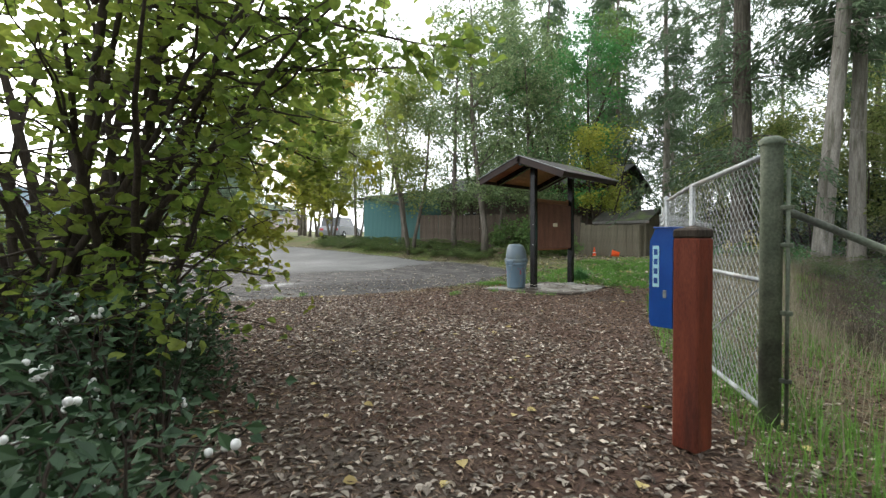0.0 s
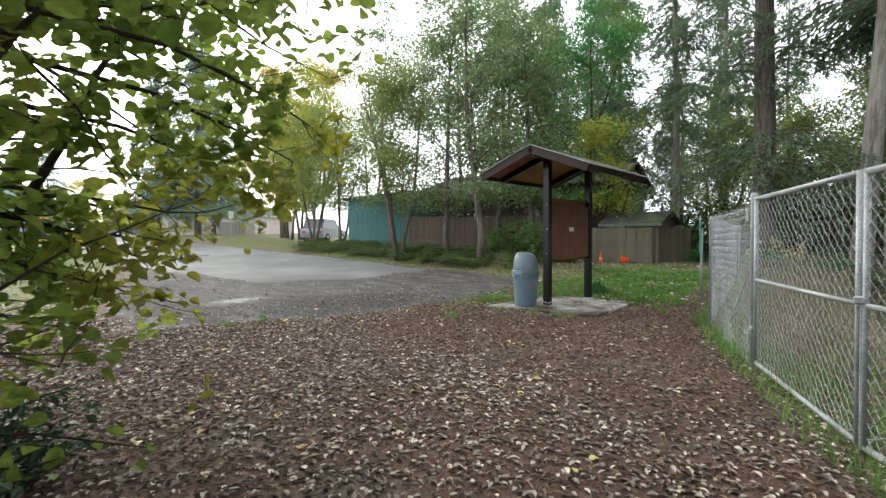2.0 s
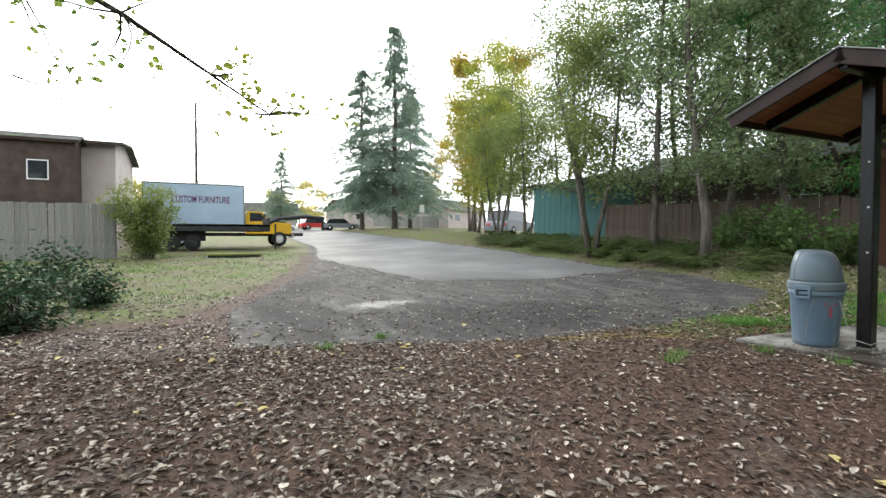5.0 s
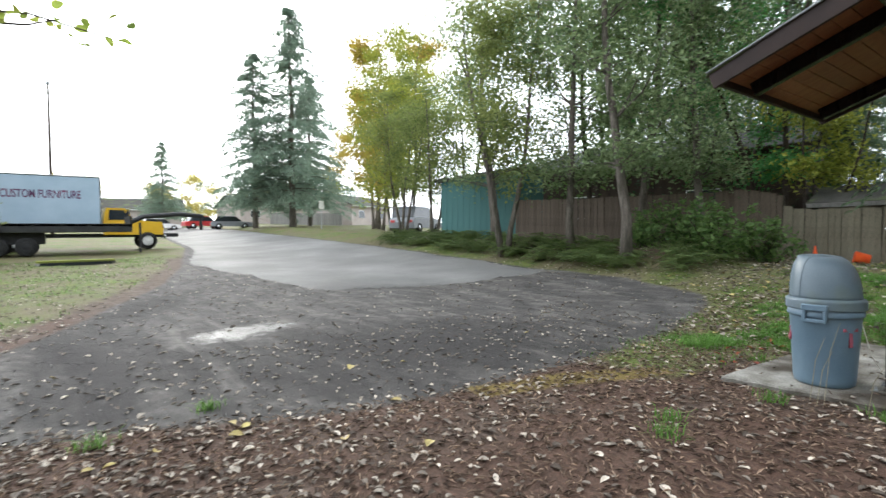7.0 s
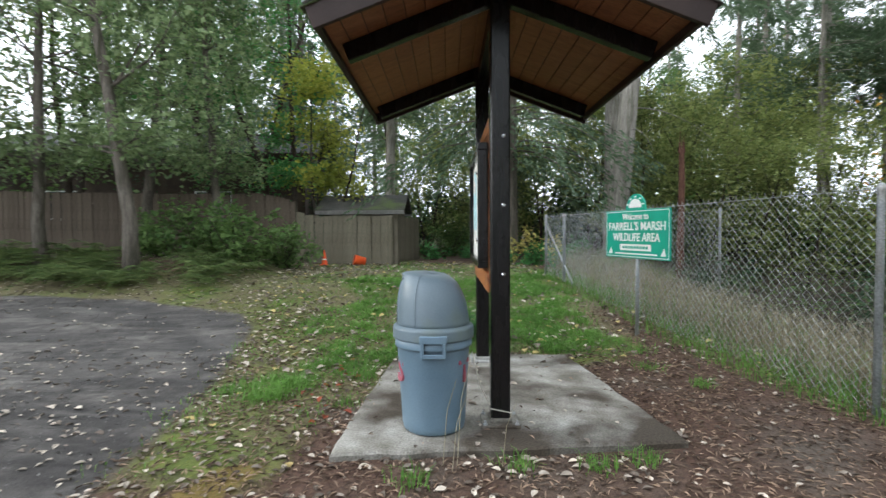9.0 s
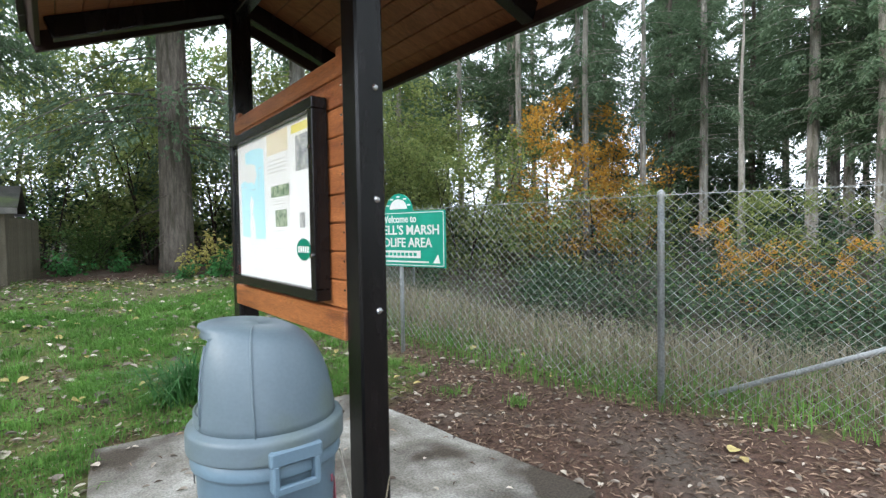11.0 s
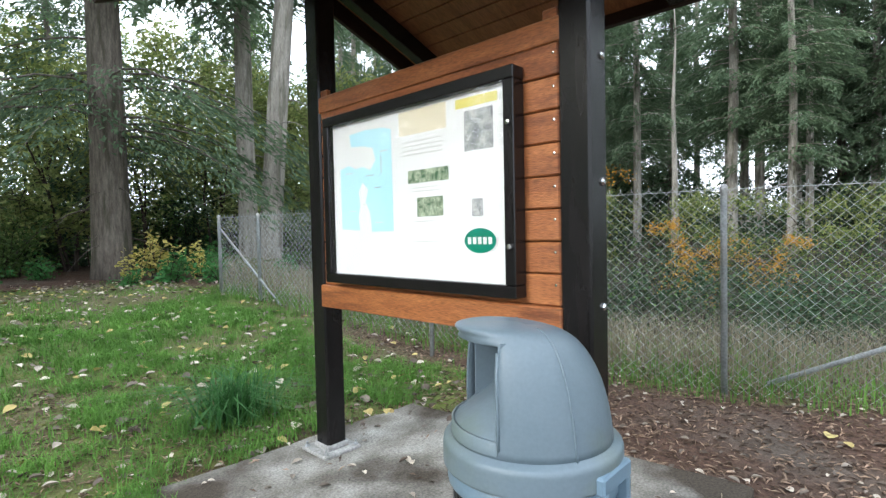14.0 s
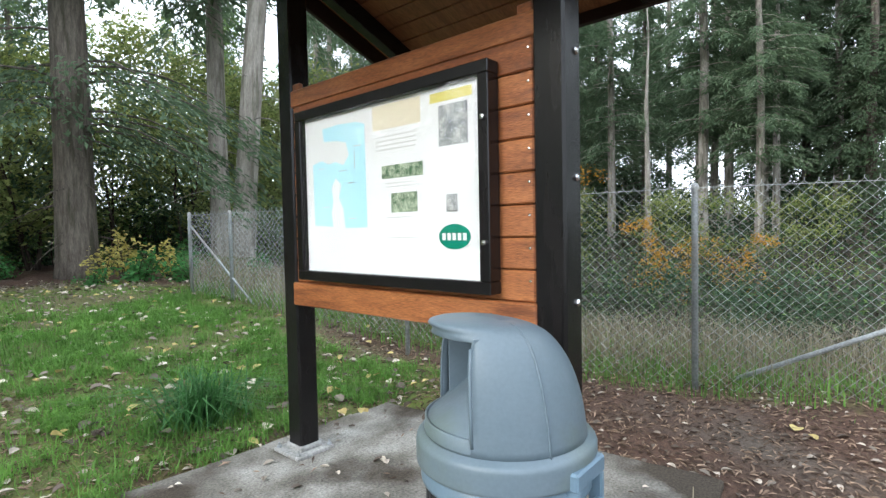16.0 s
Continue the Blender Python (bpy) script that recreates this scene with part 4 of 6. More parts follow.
def gate_leaf(p, q, za, zb, group, rod=True):
    g = thing("chain_link_gate", "galvanised chain-link gate leaf, closed", "gate", group=group)
    p, q = Vector((*p, 0)), Vector((*q, 0))
    u = (q - p).normalized()
    p2, q2 = p + u * 0.07, q - u * 0.045
    zl, zh = gz(p.x, p.y) + 0.09, gz(q.x, q.y) + 0.09

    def pipe(name, a, b, r=0.021):
        part(name, Build().tube([a, b], r, 10), M["steel"], g, smooth=True)

    pipe("stile", (p2.x, p2.y, zl), (p2.x, p2.y, za))
    pipe("stile", (q2.x, q2.y, zh), (q2.x, q2.y, zb))
    pipe("top_rail", (p2.x, p2.y, za - 0.02), (q2.x, q2.y, zb - 0.02))
    pipe("bottom_rail", (p2.x, p2.y, zl), (q2.x, q2.y, zh))
    zm = (za + zl) * 0.5
    pipe("middle_rail", (p2.x, p2.y, zm), (q2.x, q2.y, zm), 0.017)
    if rod:
        pipe("truss_rod", (p2.x, p2.y, zm), (q2.x, q2.y, zh + 0.05), 0.006)
    tagged(part("wire_fabric", fabric((p2.x, p2.y), (q2.x, q2.y), zl, zh, za - 0.02, zb - 0.02), M["wire"], g), kind="stuff")
    for z in (0.4, 1.5):
        part("hinge", Build().lathe([(0.045, z), (0.05, z + 0.02), (0.045, z + 0.05)], 10, pose((p.x * 2 + p2.x) / 3, (p.y * 2 + p2.y) / 3, 0)), M["steel"], g)
    return g


gate_leaf(A, B, 1.84, 1.84, "gate leaves")
gate_leaf(C, B, 1.84, 1.84, "gate leaves", False)
lt = Build().box((B[0] - 0.01, B[1] - 0.01, 0.98), (0.07, 0.1, 0.05), bev=0.008).tube([(B[0], B[1], 0.0), (B[0], B[1], 1.0)], 0.012, 8)
single("gate_latch", lt, M["steel"], "steel drop-rod latch between the gate leaves", "latch")


def gate_post():
    g = thing("gate_post", "lichened round steel gate post with a thin pole", "gate post")
    part("post", upright(*A, 1.9, 0.068), M["old_pipe"], g, smooth=True)
    x, y = A[0] + 0.10, A[1] - 0.02
    pole = part("pole", Build().tube([(x, y, -0.1), (x, y, 1.7)], 0.012, 8), M["old_pipe"], g, smooth=True)
    for z in (0.3, 0.75, 1.2, 1.45):
        part("bracket", Build().box((A[0] + 0.05, y, z), (0.16, 0.03, 0.03), bev=0.005), M["old_pipe"], pole)
    part("brace", Build().tube([(A[0] + 0.02, A[1] + 0.05, 1.46), (8.9, -6.0, 0.12)], 0.026, 10), M["old_pipe"], g, smooth=True)
    return g


gate_post()


def box_post():
    p = thing("marker_post", "red-brown stained square timber post with a blue box", "post", pose(6.03, -7.56, -0.05, 0, 0, -15))
    part("shaft", Build().box((0, 0, 0.66), (0.165, 0.165, 1.28), bev=0.012), M["red_post"], p)
    cap = Build().box((0, 0, 1.325), (0.168, 0.168, 0.06), bev=0.012)
    cap.add([(-0.07, -0.07, 1.354), (0.07, -0.07, 1.354), (0.07, 0.07, 1.354), (-0.07, 0.07, 1.354), (0, 0, 1.375)], [(0, 1, 4), (1, 2, 4), (2, 3, 4), (3, 0, 4)])
    part("cap", cap, M["bark_dark"], p, "dark weathered post cap")
    bx = part("box", Build().prism([(-0.085, 0.74), (-0.235, 0.74), (-0.25, 0.77), (-0.245, 1.28), (-0.205, 1.355), (-0.085, 1.36)], 0.17, pose(0, -0.075, 0)), M["blue_box"], p, "blue metal dispenser box")
    part("lip", Build().box((-0.15, 0.01, 1.362), (0.13, 0.185, 0.012), bev=0.004), M["blue_box"], bx)
    part("label_strip", Build().box((-0.20, -0.0765, 1.12), (0.045, 0.003, 0.26), bev=0.001), M["map_blue"], bx, "pale label strip")
    for i in range(4):
        part("label_mark", Build().box((-0.20, -0.0785, 1.03 + 0.06 * i), (0.026, 0.002, 0.036), bev=0.001), M["blue_box"], bx)
    part("latch", Build().box((-0.135, -0.08, 0.95), (0.02, 0.012, 0.05), bev=0.003), M["steel"], bx)
    return p


box_post()


# ---- park sign ----
def park_sign():
    s = thing("park_sign", "green wildlife area sign with white lettering on a post", "sign", pose(2.1, 3.0, 0, 0, 0, -75))
    W, z0, z1 = 1.36, 1.05, 1.69
    part("post", Build().tube([(0, 0.03, gz(2.1, 3.0) - 0.1), (0, 0.03, 1.6)], 0.025, 10), M["steel"], s, smooth=True)
    pl = part("panel", Build().box((0, 0, (z0 + z1) / 2), (W, 0.02, z1 - z0), bev=0.008), M["sign_green"], s)
    arc = [(0.21 * math.cos(math.pi * i / 16), z1 - 0.002 + 0.21 * math.sin(math.pi * i / 16)) for i in range(17)]
    part("crest", Build().prism(arc, 0.02, pose(0, -0.01, 0)), M["sign_green"], s)
    arc2 = [(0.135 * math.cos(math.pi * i / 12), z1 + 0.03 + 0.115 * math.sin(math.pi * i / 12)) for i in range(13)]
    part("crest_emblem", Build().prism(arc2, 0.004, pose(0, -0.0145, 0)), M["white"], s, "white emblem")
    for k in range(5):
        a = math.pi * (k + 0.5) / 5
        part("crest_bar", Build().box((0.172 * math.cos(a), -0.0125, z1 + 0.03 + 0.142 * math.sin(a)), (0.05, 0.004, 0.018), pose(0, 0, 0), 0.001), M["white"], s)
    for x in (-0.66, 0.66):
        part("border", Build().box((x, -0.0115, 1.37), (0.008, 0.003, 0.6), bev=0.001), M["white"], s)
    for z in (1.07, 1.672):
        part("border", Build().box((0, -0.0115, z), (1.312, 0.003, 0.008), bev=0.001), M["white"], s)
    for text, size, z, wide in (("Welcome to", 0.12, 1.60, 0.55), ("FARRELL'S MARSH", 0.15, 1.47, 1.2), ("WILDLIFE AREA", 0.15, 1.325, 1.0)):
        me = words(text, size, 0.002)
        me.materials.append(M["white"])
        xs = [v.co.x for v in me.vertices]
        k = wide / (max(xs) - min(xs))
        me.transform(Matrix.Diagonal((k, 1, 1, 1)))
        ob = part("lettering", me, None, s, "white letters")
        ob.location = (0, -0.013, z)
    part("plate", Build().box((0, -0.0125, 1.195), (0.66, 0.004, 0.085), bev=0.001), M["white"], s)
    for i in range(9):
        part("small_text", Build().box((-0.25 + 0.0625 * i, -0.0155, 1.195), (0.045, 0.002, 0.035), bev=0.0005), M["sign_green"], s)
    part("small_text", Build().box((0, -0.0125, 1.11), (0.9, 0.003, 0.018), bev=0.0005), M["white"], s)
    for x in (-0.56, 0.56):
        part("corner_mark", Build().prism([(-0.05, 1.10), (0.05, 1.10), (0.02, 1.2), (-0.01, 1.16)], 0.003, pose(x, -0.0135, 0)), M["white"], s)
    return s


park_sign()


# ---- plants ----
def limb_points(p, d, length, n, bend, lift=0.0):
    pts, p, d = [Vector(p)], Vector(p), Vector(d).normalized()
    for _ in range(n):
        d = (d + Vector((rnd.gauss(0, bend), rnd.gauss(0, bend), rnd.gauss(0, bend) + lift))).normalized()
        p = p + d * (length / n)
        pts.append(p.copy())
    return pts


def conifer(name, label, h, r, z0, spread, n_branch, twigs, needle, bark, droop=0.25, group="conifers", dead=10, size=0.55, lean=0.0):
    """A tall conifer: trunk, limbs that sag towards the tip, sprays of needles hanging from them."""
    t = thing(name, label, "tree", group=group)
    tr = Build()
    m = 12
    bend = [(lean * (i / m) ** 2 + 0.05 * math.sin(i * 1.3) * i / m, 0.05 * math.cos(i * 0.9) * i / m) for i in range(m + 1)]
    pts = [(bend[i][0] * h * 0.1, bend[i][1] * h * 0.1, h * i / m - (0.3 if i == 0 else 0)) for i in range(m + 1)]
    rad = [max(0.02, r * (1.25 if i == 0 else 1.0) * (1 - i / m) ** 0.75) for i in range(m + 1)]
    pts.insert(1, (0, 0, 0.45))
    rad.insert(1, r * 1.03)
    tr.tube(pts, rad, 14)
    cr = Build()
    P, Dn = [], []
    for k in range(n_branch + dead):
        isdead = k >= n_branch
        z = z0 + (h - z0) * rnd.random() ** 1.15 * 0.98 if not isdead else z0 * rnd.uniform(0.25, 1.05)
        u = (z - z0) / (h - z0)
        L = spread * (1 - u) ** 0.75 * rnd.uniform(0.55, 1.1) + 0.35 if not isdead else rnd.uniform(0.5, spread * 0.6)
        a = rnd.uniform(0, 2 * math.pi)
        q, n = [], 5
        for i in range(n + 1):
            s = i / n
            q.append(Vector((math.cos(a) * L * s, math.sin(a) * L * s, z + 0.12 * L * s - droop * L * s * s * 1.6)))
        (tr if isdead or L > 1.2 else cr).tube(q, [max(0.006, 0.03 * (1 - i / n) * (r / 0.3) ** 0.5 * (0.7 if isdead else 1)) for i in range(n + 1)], 4, False)
        if isdead:
            continue
        for _ in range(max(4, int(twigs * (0.3 + L / spread)))):
            s = rnd.uniform(0.12, 1.0)
            i = min(n - 1, int(s * n))
            c = q[i].lerp(q[i + 1], s * n - i)
            w = rnd.uniform(-1, 1) * 0.32 * L * (1.05 - s)
            P.append((c.x - math.sin(a) * w, c.y + math.cos(a) * w, c.z - abs(w) * 0.25 - rnd.uniform(-0.1, 0.4)))
            b = a + (0.9 if w > 0 else -0.9) * rnd.uniform(0.2, 1.2)
            Dn.append((math.cos(b), math.sin(b), -0.35 - rnd.random() * 0.5))
    cr.leaves(np.array(P), size, 0.75, "rhomb", 0.26, np.array(Dn))
    part("trunk", tr, bark, t, smooth=True)
    part("crown", cr, needle, t)
    return t


def broadleaf(name, label, h, r, spread, z0, n_leaf, size, leaf, bark, stems=1, group="", lean=(0, 0), clumps=60, category="tree", flat=0.35, tall=1.0):
    """A broadleaved tree: stems, limbs and twigs, leaves in loose clumps round the twigs."""
    t = thing(name, label, category, group=group)
    tr, ends = Build(), []
    for k in range(stems):
        a = 2 * math.pi * k / max(1, stems) + rnd.random()
        out = 0.0 if stems == 1 else 0.22
        d0 = (lean[0] + out * math.cos(a), lean[1] + out * math.sin(a), 1)
        hh = h * (1 if k == 0 else rnd.uniform(0.7, 0.95))
        st = limb_points((0.12 * out * 4 * math.cos(a), 0.12 * out * 4 * math.sin(a), -0.15), d0, hh * 0.92, 9, 0.07, 0.03)
        rr = r if stems == 1 else r * 0.7
        tr.tube(st, [rr * (1.25 if i == 0 else 1) * (1 - i / 9.6) ** 0.8 for i in range(10)], 9)
        per = max(5, clumps // (stems * 3))
        for _ in range(per):
            i = rnd.randint(2, 9)
            if st[i].z < z0:
                continue
            u = (st[i].z - z0) / max(0.1, h - z0)
            L = spread * rnd.uniform(0.5, 1.05) * (1.15 - 0.75 * abs(u - 0.35))
            a2 = rnd.uniform(0, 2 * math.pi)
            lb = limb_points(st[i], (math.cos(a2), math.sin(a2), rnd.uniform(0.1, 0.9) * tall), L, 5, 0.16, 0.0)
            tr.tube(lb, [max(0.006, rr * 0.35 * (1 - j / 5.3) * (1 - i / 12)) for j in range(6)], 5, False)
            for j in (2, 3, 4, 5):
                ends.append((lb[j], 0.24 + 0.06 * L))
                tw = limb_points(lb[j], (rnd.gauss(0, 1), rnd.gauss(0, 1), rnd.gauss(0.1, 0.5)), L * 0.4, 3, 0.2)
                tr.tube(tw, [0.012, 0.008, 0.006, 0.004], 3, False)
                ends.append((tw[3], 0.2 + 0.06 * L))
        ends.append((st[9], 0.4))
    c = np.array([e[0][:] for e in ends])
    w = np.array([e[1] for e in ends])
    pick = rs.randint(0, len(c), n_leaf)
    pos = c[pick] + rs.normal(0, 1, (n_leaf, 3)) * (w[pick] * np.where(rs.rand(n_leaf) < 0.12, 1.7, 0.8))[:, None] * np.array([1, 1, 0.75])
    pos = pos[pos[:, 2] > z0 * 0.55]
    part("trunk", tr, bark, t, smooth=True)
    part("crown", Build().leaves(pos, size, flat), leaf, t)
    return t


def at(ob, x, y, turn=0.0, s=1.0, sink=0.0):
    """Stands a thing on the ground at x, y."""
    ob.matrix_world = pose(x, y, gz(x, y) - sink, 0, 0, turn) @ Matrix.Diagonal((s, s, s, 1))
    return ob


def again(ob, x, y, turn, s, sink=0.1):
    """A repeat of a thing, turned and scaled, on the ground at x, y."""
    c = copy_thing(ob, Matrix.Identity(4))
    return at(c, x, y, turn, s, sink)


# hazel thicket beside the path
def hazel():
    t = thing("hazel_bush", "yellowing hazel bush with many dark stems", "bush", group="")
    tr, ends, droops = Build(), [], []
    for k in range(17):
        a = rnd.uniform(0, 2 * math.pi)
        lean = rnd.uniform(0.1, 0.62)
        base = (rnd.gauss(0, 0.32), rnd.gauss(0, 0.32), -0.1)
        st = limb_points(base, (math.cos(a) * lean + 0.08, math.sin(a) * lean, 1), rnd.uniform(3.2, 5.2), 9, 0.09, -0.02)
        r = rnd.uniform(0.03, 0.072)
        tr.tube(st, [r * (1 - i / 10.5) for i in range(10)], 8)
        for _ in range(9):
            i = rnd.randint(2, 9)
            a2 = rnd.uniform(0, 2 * math.pi)
            lb = limb_points(st[i], (math.cos(a2), math.sin(a2), rnd.uniform(-0.15, 0.8)), rnd.uniform(0.6, 1.5), 5, 0.16, -0.05)
            tr.tube(lb, [0.014, 0.011, 0.009, 0.007, 0.005, 0.003], 5, False)
            for j in range(1, 6):
                ends.append(lb[j])
                tw = limb_points(lb[j], (rnd.gauss(0, 1), rnd.gauss(0, 1), rnd.gauss(0, 0.4)), 0.35, 3, 0.2)
                tr.tube(tw, [0.005, 0.004, 0.003, 0.002], 3, False)
                ends += tw[1:]
    # long boughs that reach over the path
    for p, d, L in (((0.5, 0.2, 2.4), (1, 0.35, 0.3), 2.3), ((0.4, 0.5, 2.6), (0.7, 0.9, 0.25), 2.5), ((0.2, 0.7, 2.5), (0.3, 1, 0.28), 2.4), ((-0.3, 0.6, 2.8), (-0.1, 1, 0.2), 2.6), ((0.8, 0.1, 3.0), (1, 0.1, 0.15), 2.0), ((0.6, 0.6, 3.1), (0.6, 0.8, 0.1), 2.6), ((0.1, 0.5, 1.6), (0, 1, 0.1), 1.3), ((-0.3, 0.4, 2.8), (-0.1, 1, 0.25), 2.2), ((0.3, 0.4, 3.2), (0.4, 1, 0.3), 2.2), ((0.0, 0.3, 3.4), (0.1, 1, 0.25), 2.4), ((0.5, 0.0, 3.2), (0.9, 0.6, 0.35), 2.0)):
        lb = limb_points(p, d, L, 9, 0.07, -0.015)
        tr.tube(lb, [0.026 * (1 - i / 10.5) for i in range(10)], 7)
        for j in range(2, 10):
            for _ in range(3):
                tw = limb_points(lb[j], (rnd.gauss(0.2, 1), rnd.gauss(0.2, 1), rnd.gauss(-0.2, 0.4)), 0.45, 4, 0.2)
                tr.tube(tw, [0.006, 0.005, 0.004, 0.003, 0.002], 3, False)
                ends += tw[1:]
    # low drooping boughs with hanging leaves at their tips
    hang, kept = [], rnd.getstate()
    rnd.seed(77)
    for pts in (((0.1, 0.3, 2.2), (0.2, 1.2, 2.35), (0.2, 1.8, 2.3), (0.25, 2.3, 2.15), (0.3, 2.7, 1.98)),
                ((-0.1, 0.4, 2.0), (0.0, 1.2, 2.15), (-0.05, 1.7, 2.12), (-0.05, 2.15, 2.0), (0.0, 2.5, 1.85)),
                ((0.3, 0.3, 2.2), (0.5, 1.0, 2.5), (0.5, 1.8, 2.5), (0.45, 2.4, 2.36), (0.4, 2.85, 2.2)),
                ((-0.3, 0.4, 1.6), (-0.35, 1.1, 1.75), (-0.4, 1.5, 1.7), (-0.4, 1.85, 1.58), (-0.4, 2.05, 1.45)),
                ((-0.4, 0.3, 1.2), (-0.5, 1.0, 1.4), (-0.5, 1.4, 1.3), (-0.5, 1.7, 1.15), (-0.48, 1.95, 1.0))):
        lb = [Vector(p) for p in pts]
        tr.tube(lb, [0.022, 0.018, 0.013, 0.009, 0.004], 6)
        for j in range(1, 5):
            for s in (0.0, 0.33, 0.66):
                p = lb[j].lerp(lb[j - 1], s)
                for _ in range(2):
                    tw = limb_points(p, (rnd.gauss(0, 0.8), rnd.gauss(0.3, 0.7), rnd.gauss(-0.25, 0.35)), rnd.uniform(0.3, 0.55), 4, 0.2, -0.03)
                    tr.tube(tw, [0.005, 0.004, 0.003, 0.002, 0.002], 3, False)
                    hang += tw[1:]
    rnd.setstate(kept)
    c = np.array([e[:] for e in ends])
    n = 17000
    pos = c[rs.randint(0, len(c), n)] + rs.normal(0, 0.085, (n, 3))
    hc = np.array([e[:] for e in hang])
    own = np.random.RandomState(9)
    pos = np.concatenate([pos[:9200], hc[own.randint(0, len(hc), 1450)] + own.normal(0, 0.045, (1450, 3)) - np.array([0, 0, 0.03])])
    pos = pos[pos[:, 2] > 0.25]
    core = (np.hypot(pos[:, 0], pos[:, 1]) < 1.15) & (pos[:, 2] < 2.7)
    pos = pos[~core | (own.rand(len(pos)) < 0.3)]
    for k in range(9):
        a = 0.7 * k
        fan = limb_points((0.16 * math.cos(a), 0.16 * math.sin(a), -0.1), (0.3 * math.cos(a), 0.3 * math.sin(a), 1), 4.2, 9, 0.05, 0.0)
        tr.tube(fan, [0.075 * (1 - i / 11) for i in range(10)], 8)
    part("stem", tr, M["bark_dark"], t, smooth=True)
    part("foliage", Build().leaves(pos, 0.096, 0.45, "hex", 0.82), M["hazel"], t)
    return at(t, 1.85, -9.95)


hazel()


def shrub(name, label, w, h, n, size, leaf, berries=0, group="", stems=14, twiggy=M["bark_dark"], narrow=0.6):
    t = thing(name, label, "shrub", group=group)
    tr, ends = Build(), []
    for _ in range(stems):
        a = rnd.uniform(0, 2 * math.pi)
        k = rnd.uniform(0.2, 1.0)
        st = limb_points((rnd.gauss(0, w * 0.15), rnd.gauss(0, w * 0.15), -0.05), (math.cos(a) * k * w / h, math.sin(a) * k * w / h, 1), h * rnd.uniform(0.7, 1.1), 5, 0.14)
        tr.tube(st, [0.014, 0.012, 0.01, 0.008, 0.006, 0.003], 4, False)
        ends += st[1:]
        for _ in range(4):
            tw = limb_points(rnd.choice(st[1:]), (rnd.gauss(0, 1), rnd.gauss(0, 1), rnd.gauss(0.2, 0.4)), 0.3 * w, 3, 0.2)
            tr.tube(tw, [0.006, 0.005, 0.004, 0.002], 3, False)
            ends += tw[1:]
    c = np.array([e[:] for e in ends])
    pos = c[rs.randint(0, len(c), n)] + rs.normal(0, 0.07 * w + 0.03, (n, 3))
    pos = pos[pos[:, 2] > 0.02]
    part("stem", tr, twiggy, t, smooth=True)
    if n:
        part("foliage", Build().leaves(pos, size, 0.45, "rhomb", narrow), leaf, t)
    for _ in range(berries):
        e = rnd.choice(ends)
        bb = Build()
        for _ in range(rnd.randint(2, 5)):
            x, y, z = e.x + rnd.gauss(0, 0.022), e.y + rnd.gauss(0, 0.022), max(0.2, e.z) + rnd.gauss(0, 0.02)
            r = rnd.uniform(0.011, 0.016)
            bb.lathe([(r * math.sin(math.pi * i / 5) + 1e-5, z - r * math.cos(math.pi * i / 5)) for i in range(6)], 8, pose(x, y, 0))
        tagged(part("berry_cluster", bb, M["berry"], t, "white snowberries", smooth=True), kind="stuff")
    return t


snow = shrub("snowberry_bush", "dark green snowberry bush with white berries", 0.75, 1.0, 1500, 0.06, M["shrub"], 26, "snowberries")
at(snow, 5.6, -10.8, 0, 0.92)
for x, y, a, s in ((4.55, -10.35, 160, 1.0), (3.7, -10.0, 80, 1.05), (4.9, -11.2, 200, 1.0), (3.2, -10.9, 300, 1.15), (4.0, -11.4, 20, 1.1), (6.1, -11.7, 130, 0.9)):
    again(snow, x, y, a, s, 0.0)
low = shrub("low_shrub", "low dark green shrub under the hazel", 0.8, 0.6, 1500, 0.07, M["shrub"], 0, "low shrubs")
at(low, 2.6, -9.4)
for x, y, a, s in ((1.6, -8.9, 60, 1.1), (1.0, -9.8, 150, 1.2), (2.4, -10.4, 10, 1.2), (0.2, -9.2, 90, 1.1), (-0.6, -10.2, 170, 1.5), (1.4, -11.4, 20, 1.5), (-6, -9.0, 40, 1.6), (-8.3, -8.3, 100, 1.3), (-10.5, -9.5, 240, 1.8), (-7.5, -11.5, 10, 2.2), (-3.4, -9.8, 140, 1.6)):
    again(low, x, y, a, s, 0.0)

# conifers
firA = conifer("douglas_fir", "massive Douglas fir with furrowed grey-brown bark", 30, 0.42, 3.0, 5.0, 105, 190, M["needles"], M["bark"], 0.35, dead=16, size=0.24)
at(firA, 1.56, 13.3, 20)
firB = conifer("douglas_fir", "tall pale-barked fir with a high crown", 28, 0.29, 8.0, 3.8, 120, 110, M["needles"], M["bark_pale"], 0.3, dead=14, size=0.34)
at(firB, 4.5, 11.2, 70)
firB.matrix_world = Matrix.Translation(firB.matrix_world.translation) @ Matrix.Rotation(radians(4.4), 4, (0.463, 0.8845, 0)) @ Matrix.Rotation(radians(70), 4, "Z")
again(firB, 5.3, 13.9, 190, 1.0)
firC = conifer("tall_fir", "tall dark fir of the marsh forest", 24, 0.2, 5.5, 2.9, 125, 120, M["needles"], M["bark_pale"], 0.25, dead=40, size=0.27)
at(firC, 21.2, 8.6, 0)
again(firC, 22.4, 5.0, 80, 1.2)
again(firC, 28, 3.6, 200, 1.15)
firD = conifer("tall_fir", "dense dark green conifer at the forest edge", 20, 0.24, 1.6, 3.2, 150, 115, M["needles"], M["bark"], 0.3, dead=8, size=0.28)
at(firD, -7.5, 21.5, 40)
again(firB, -2.6, 16.4, 100, 0.72)
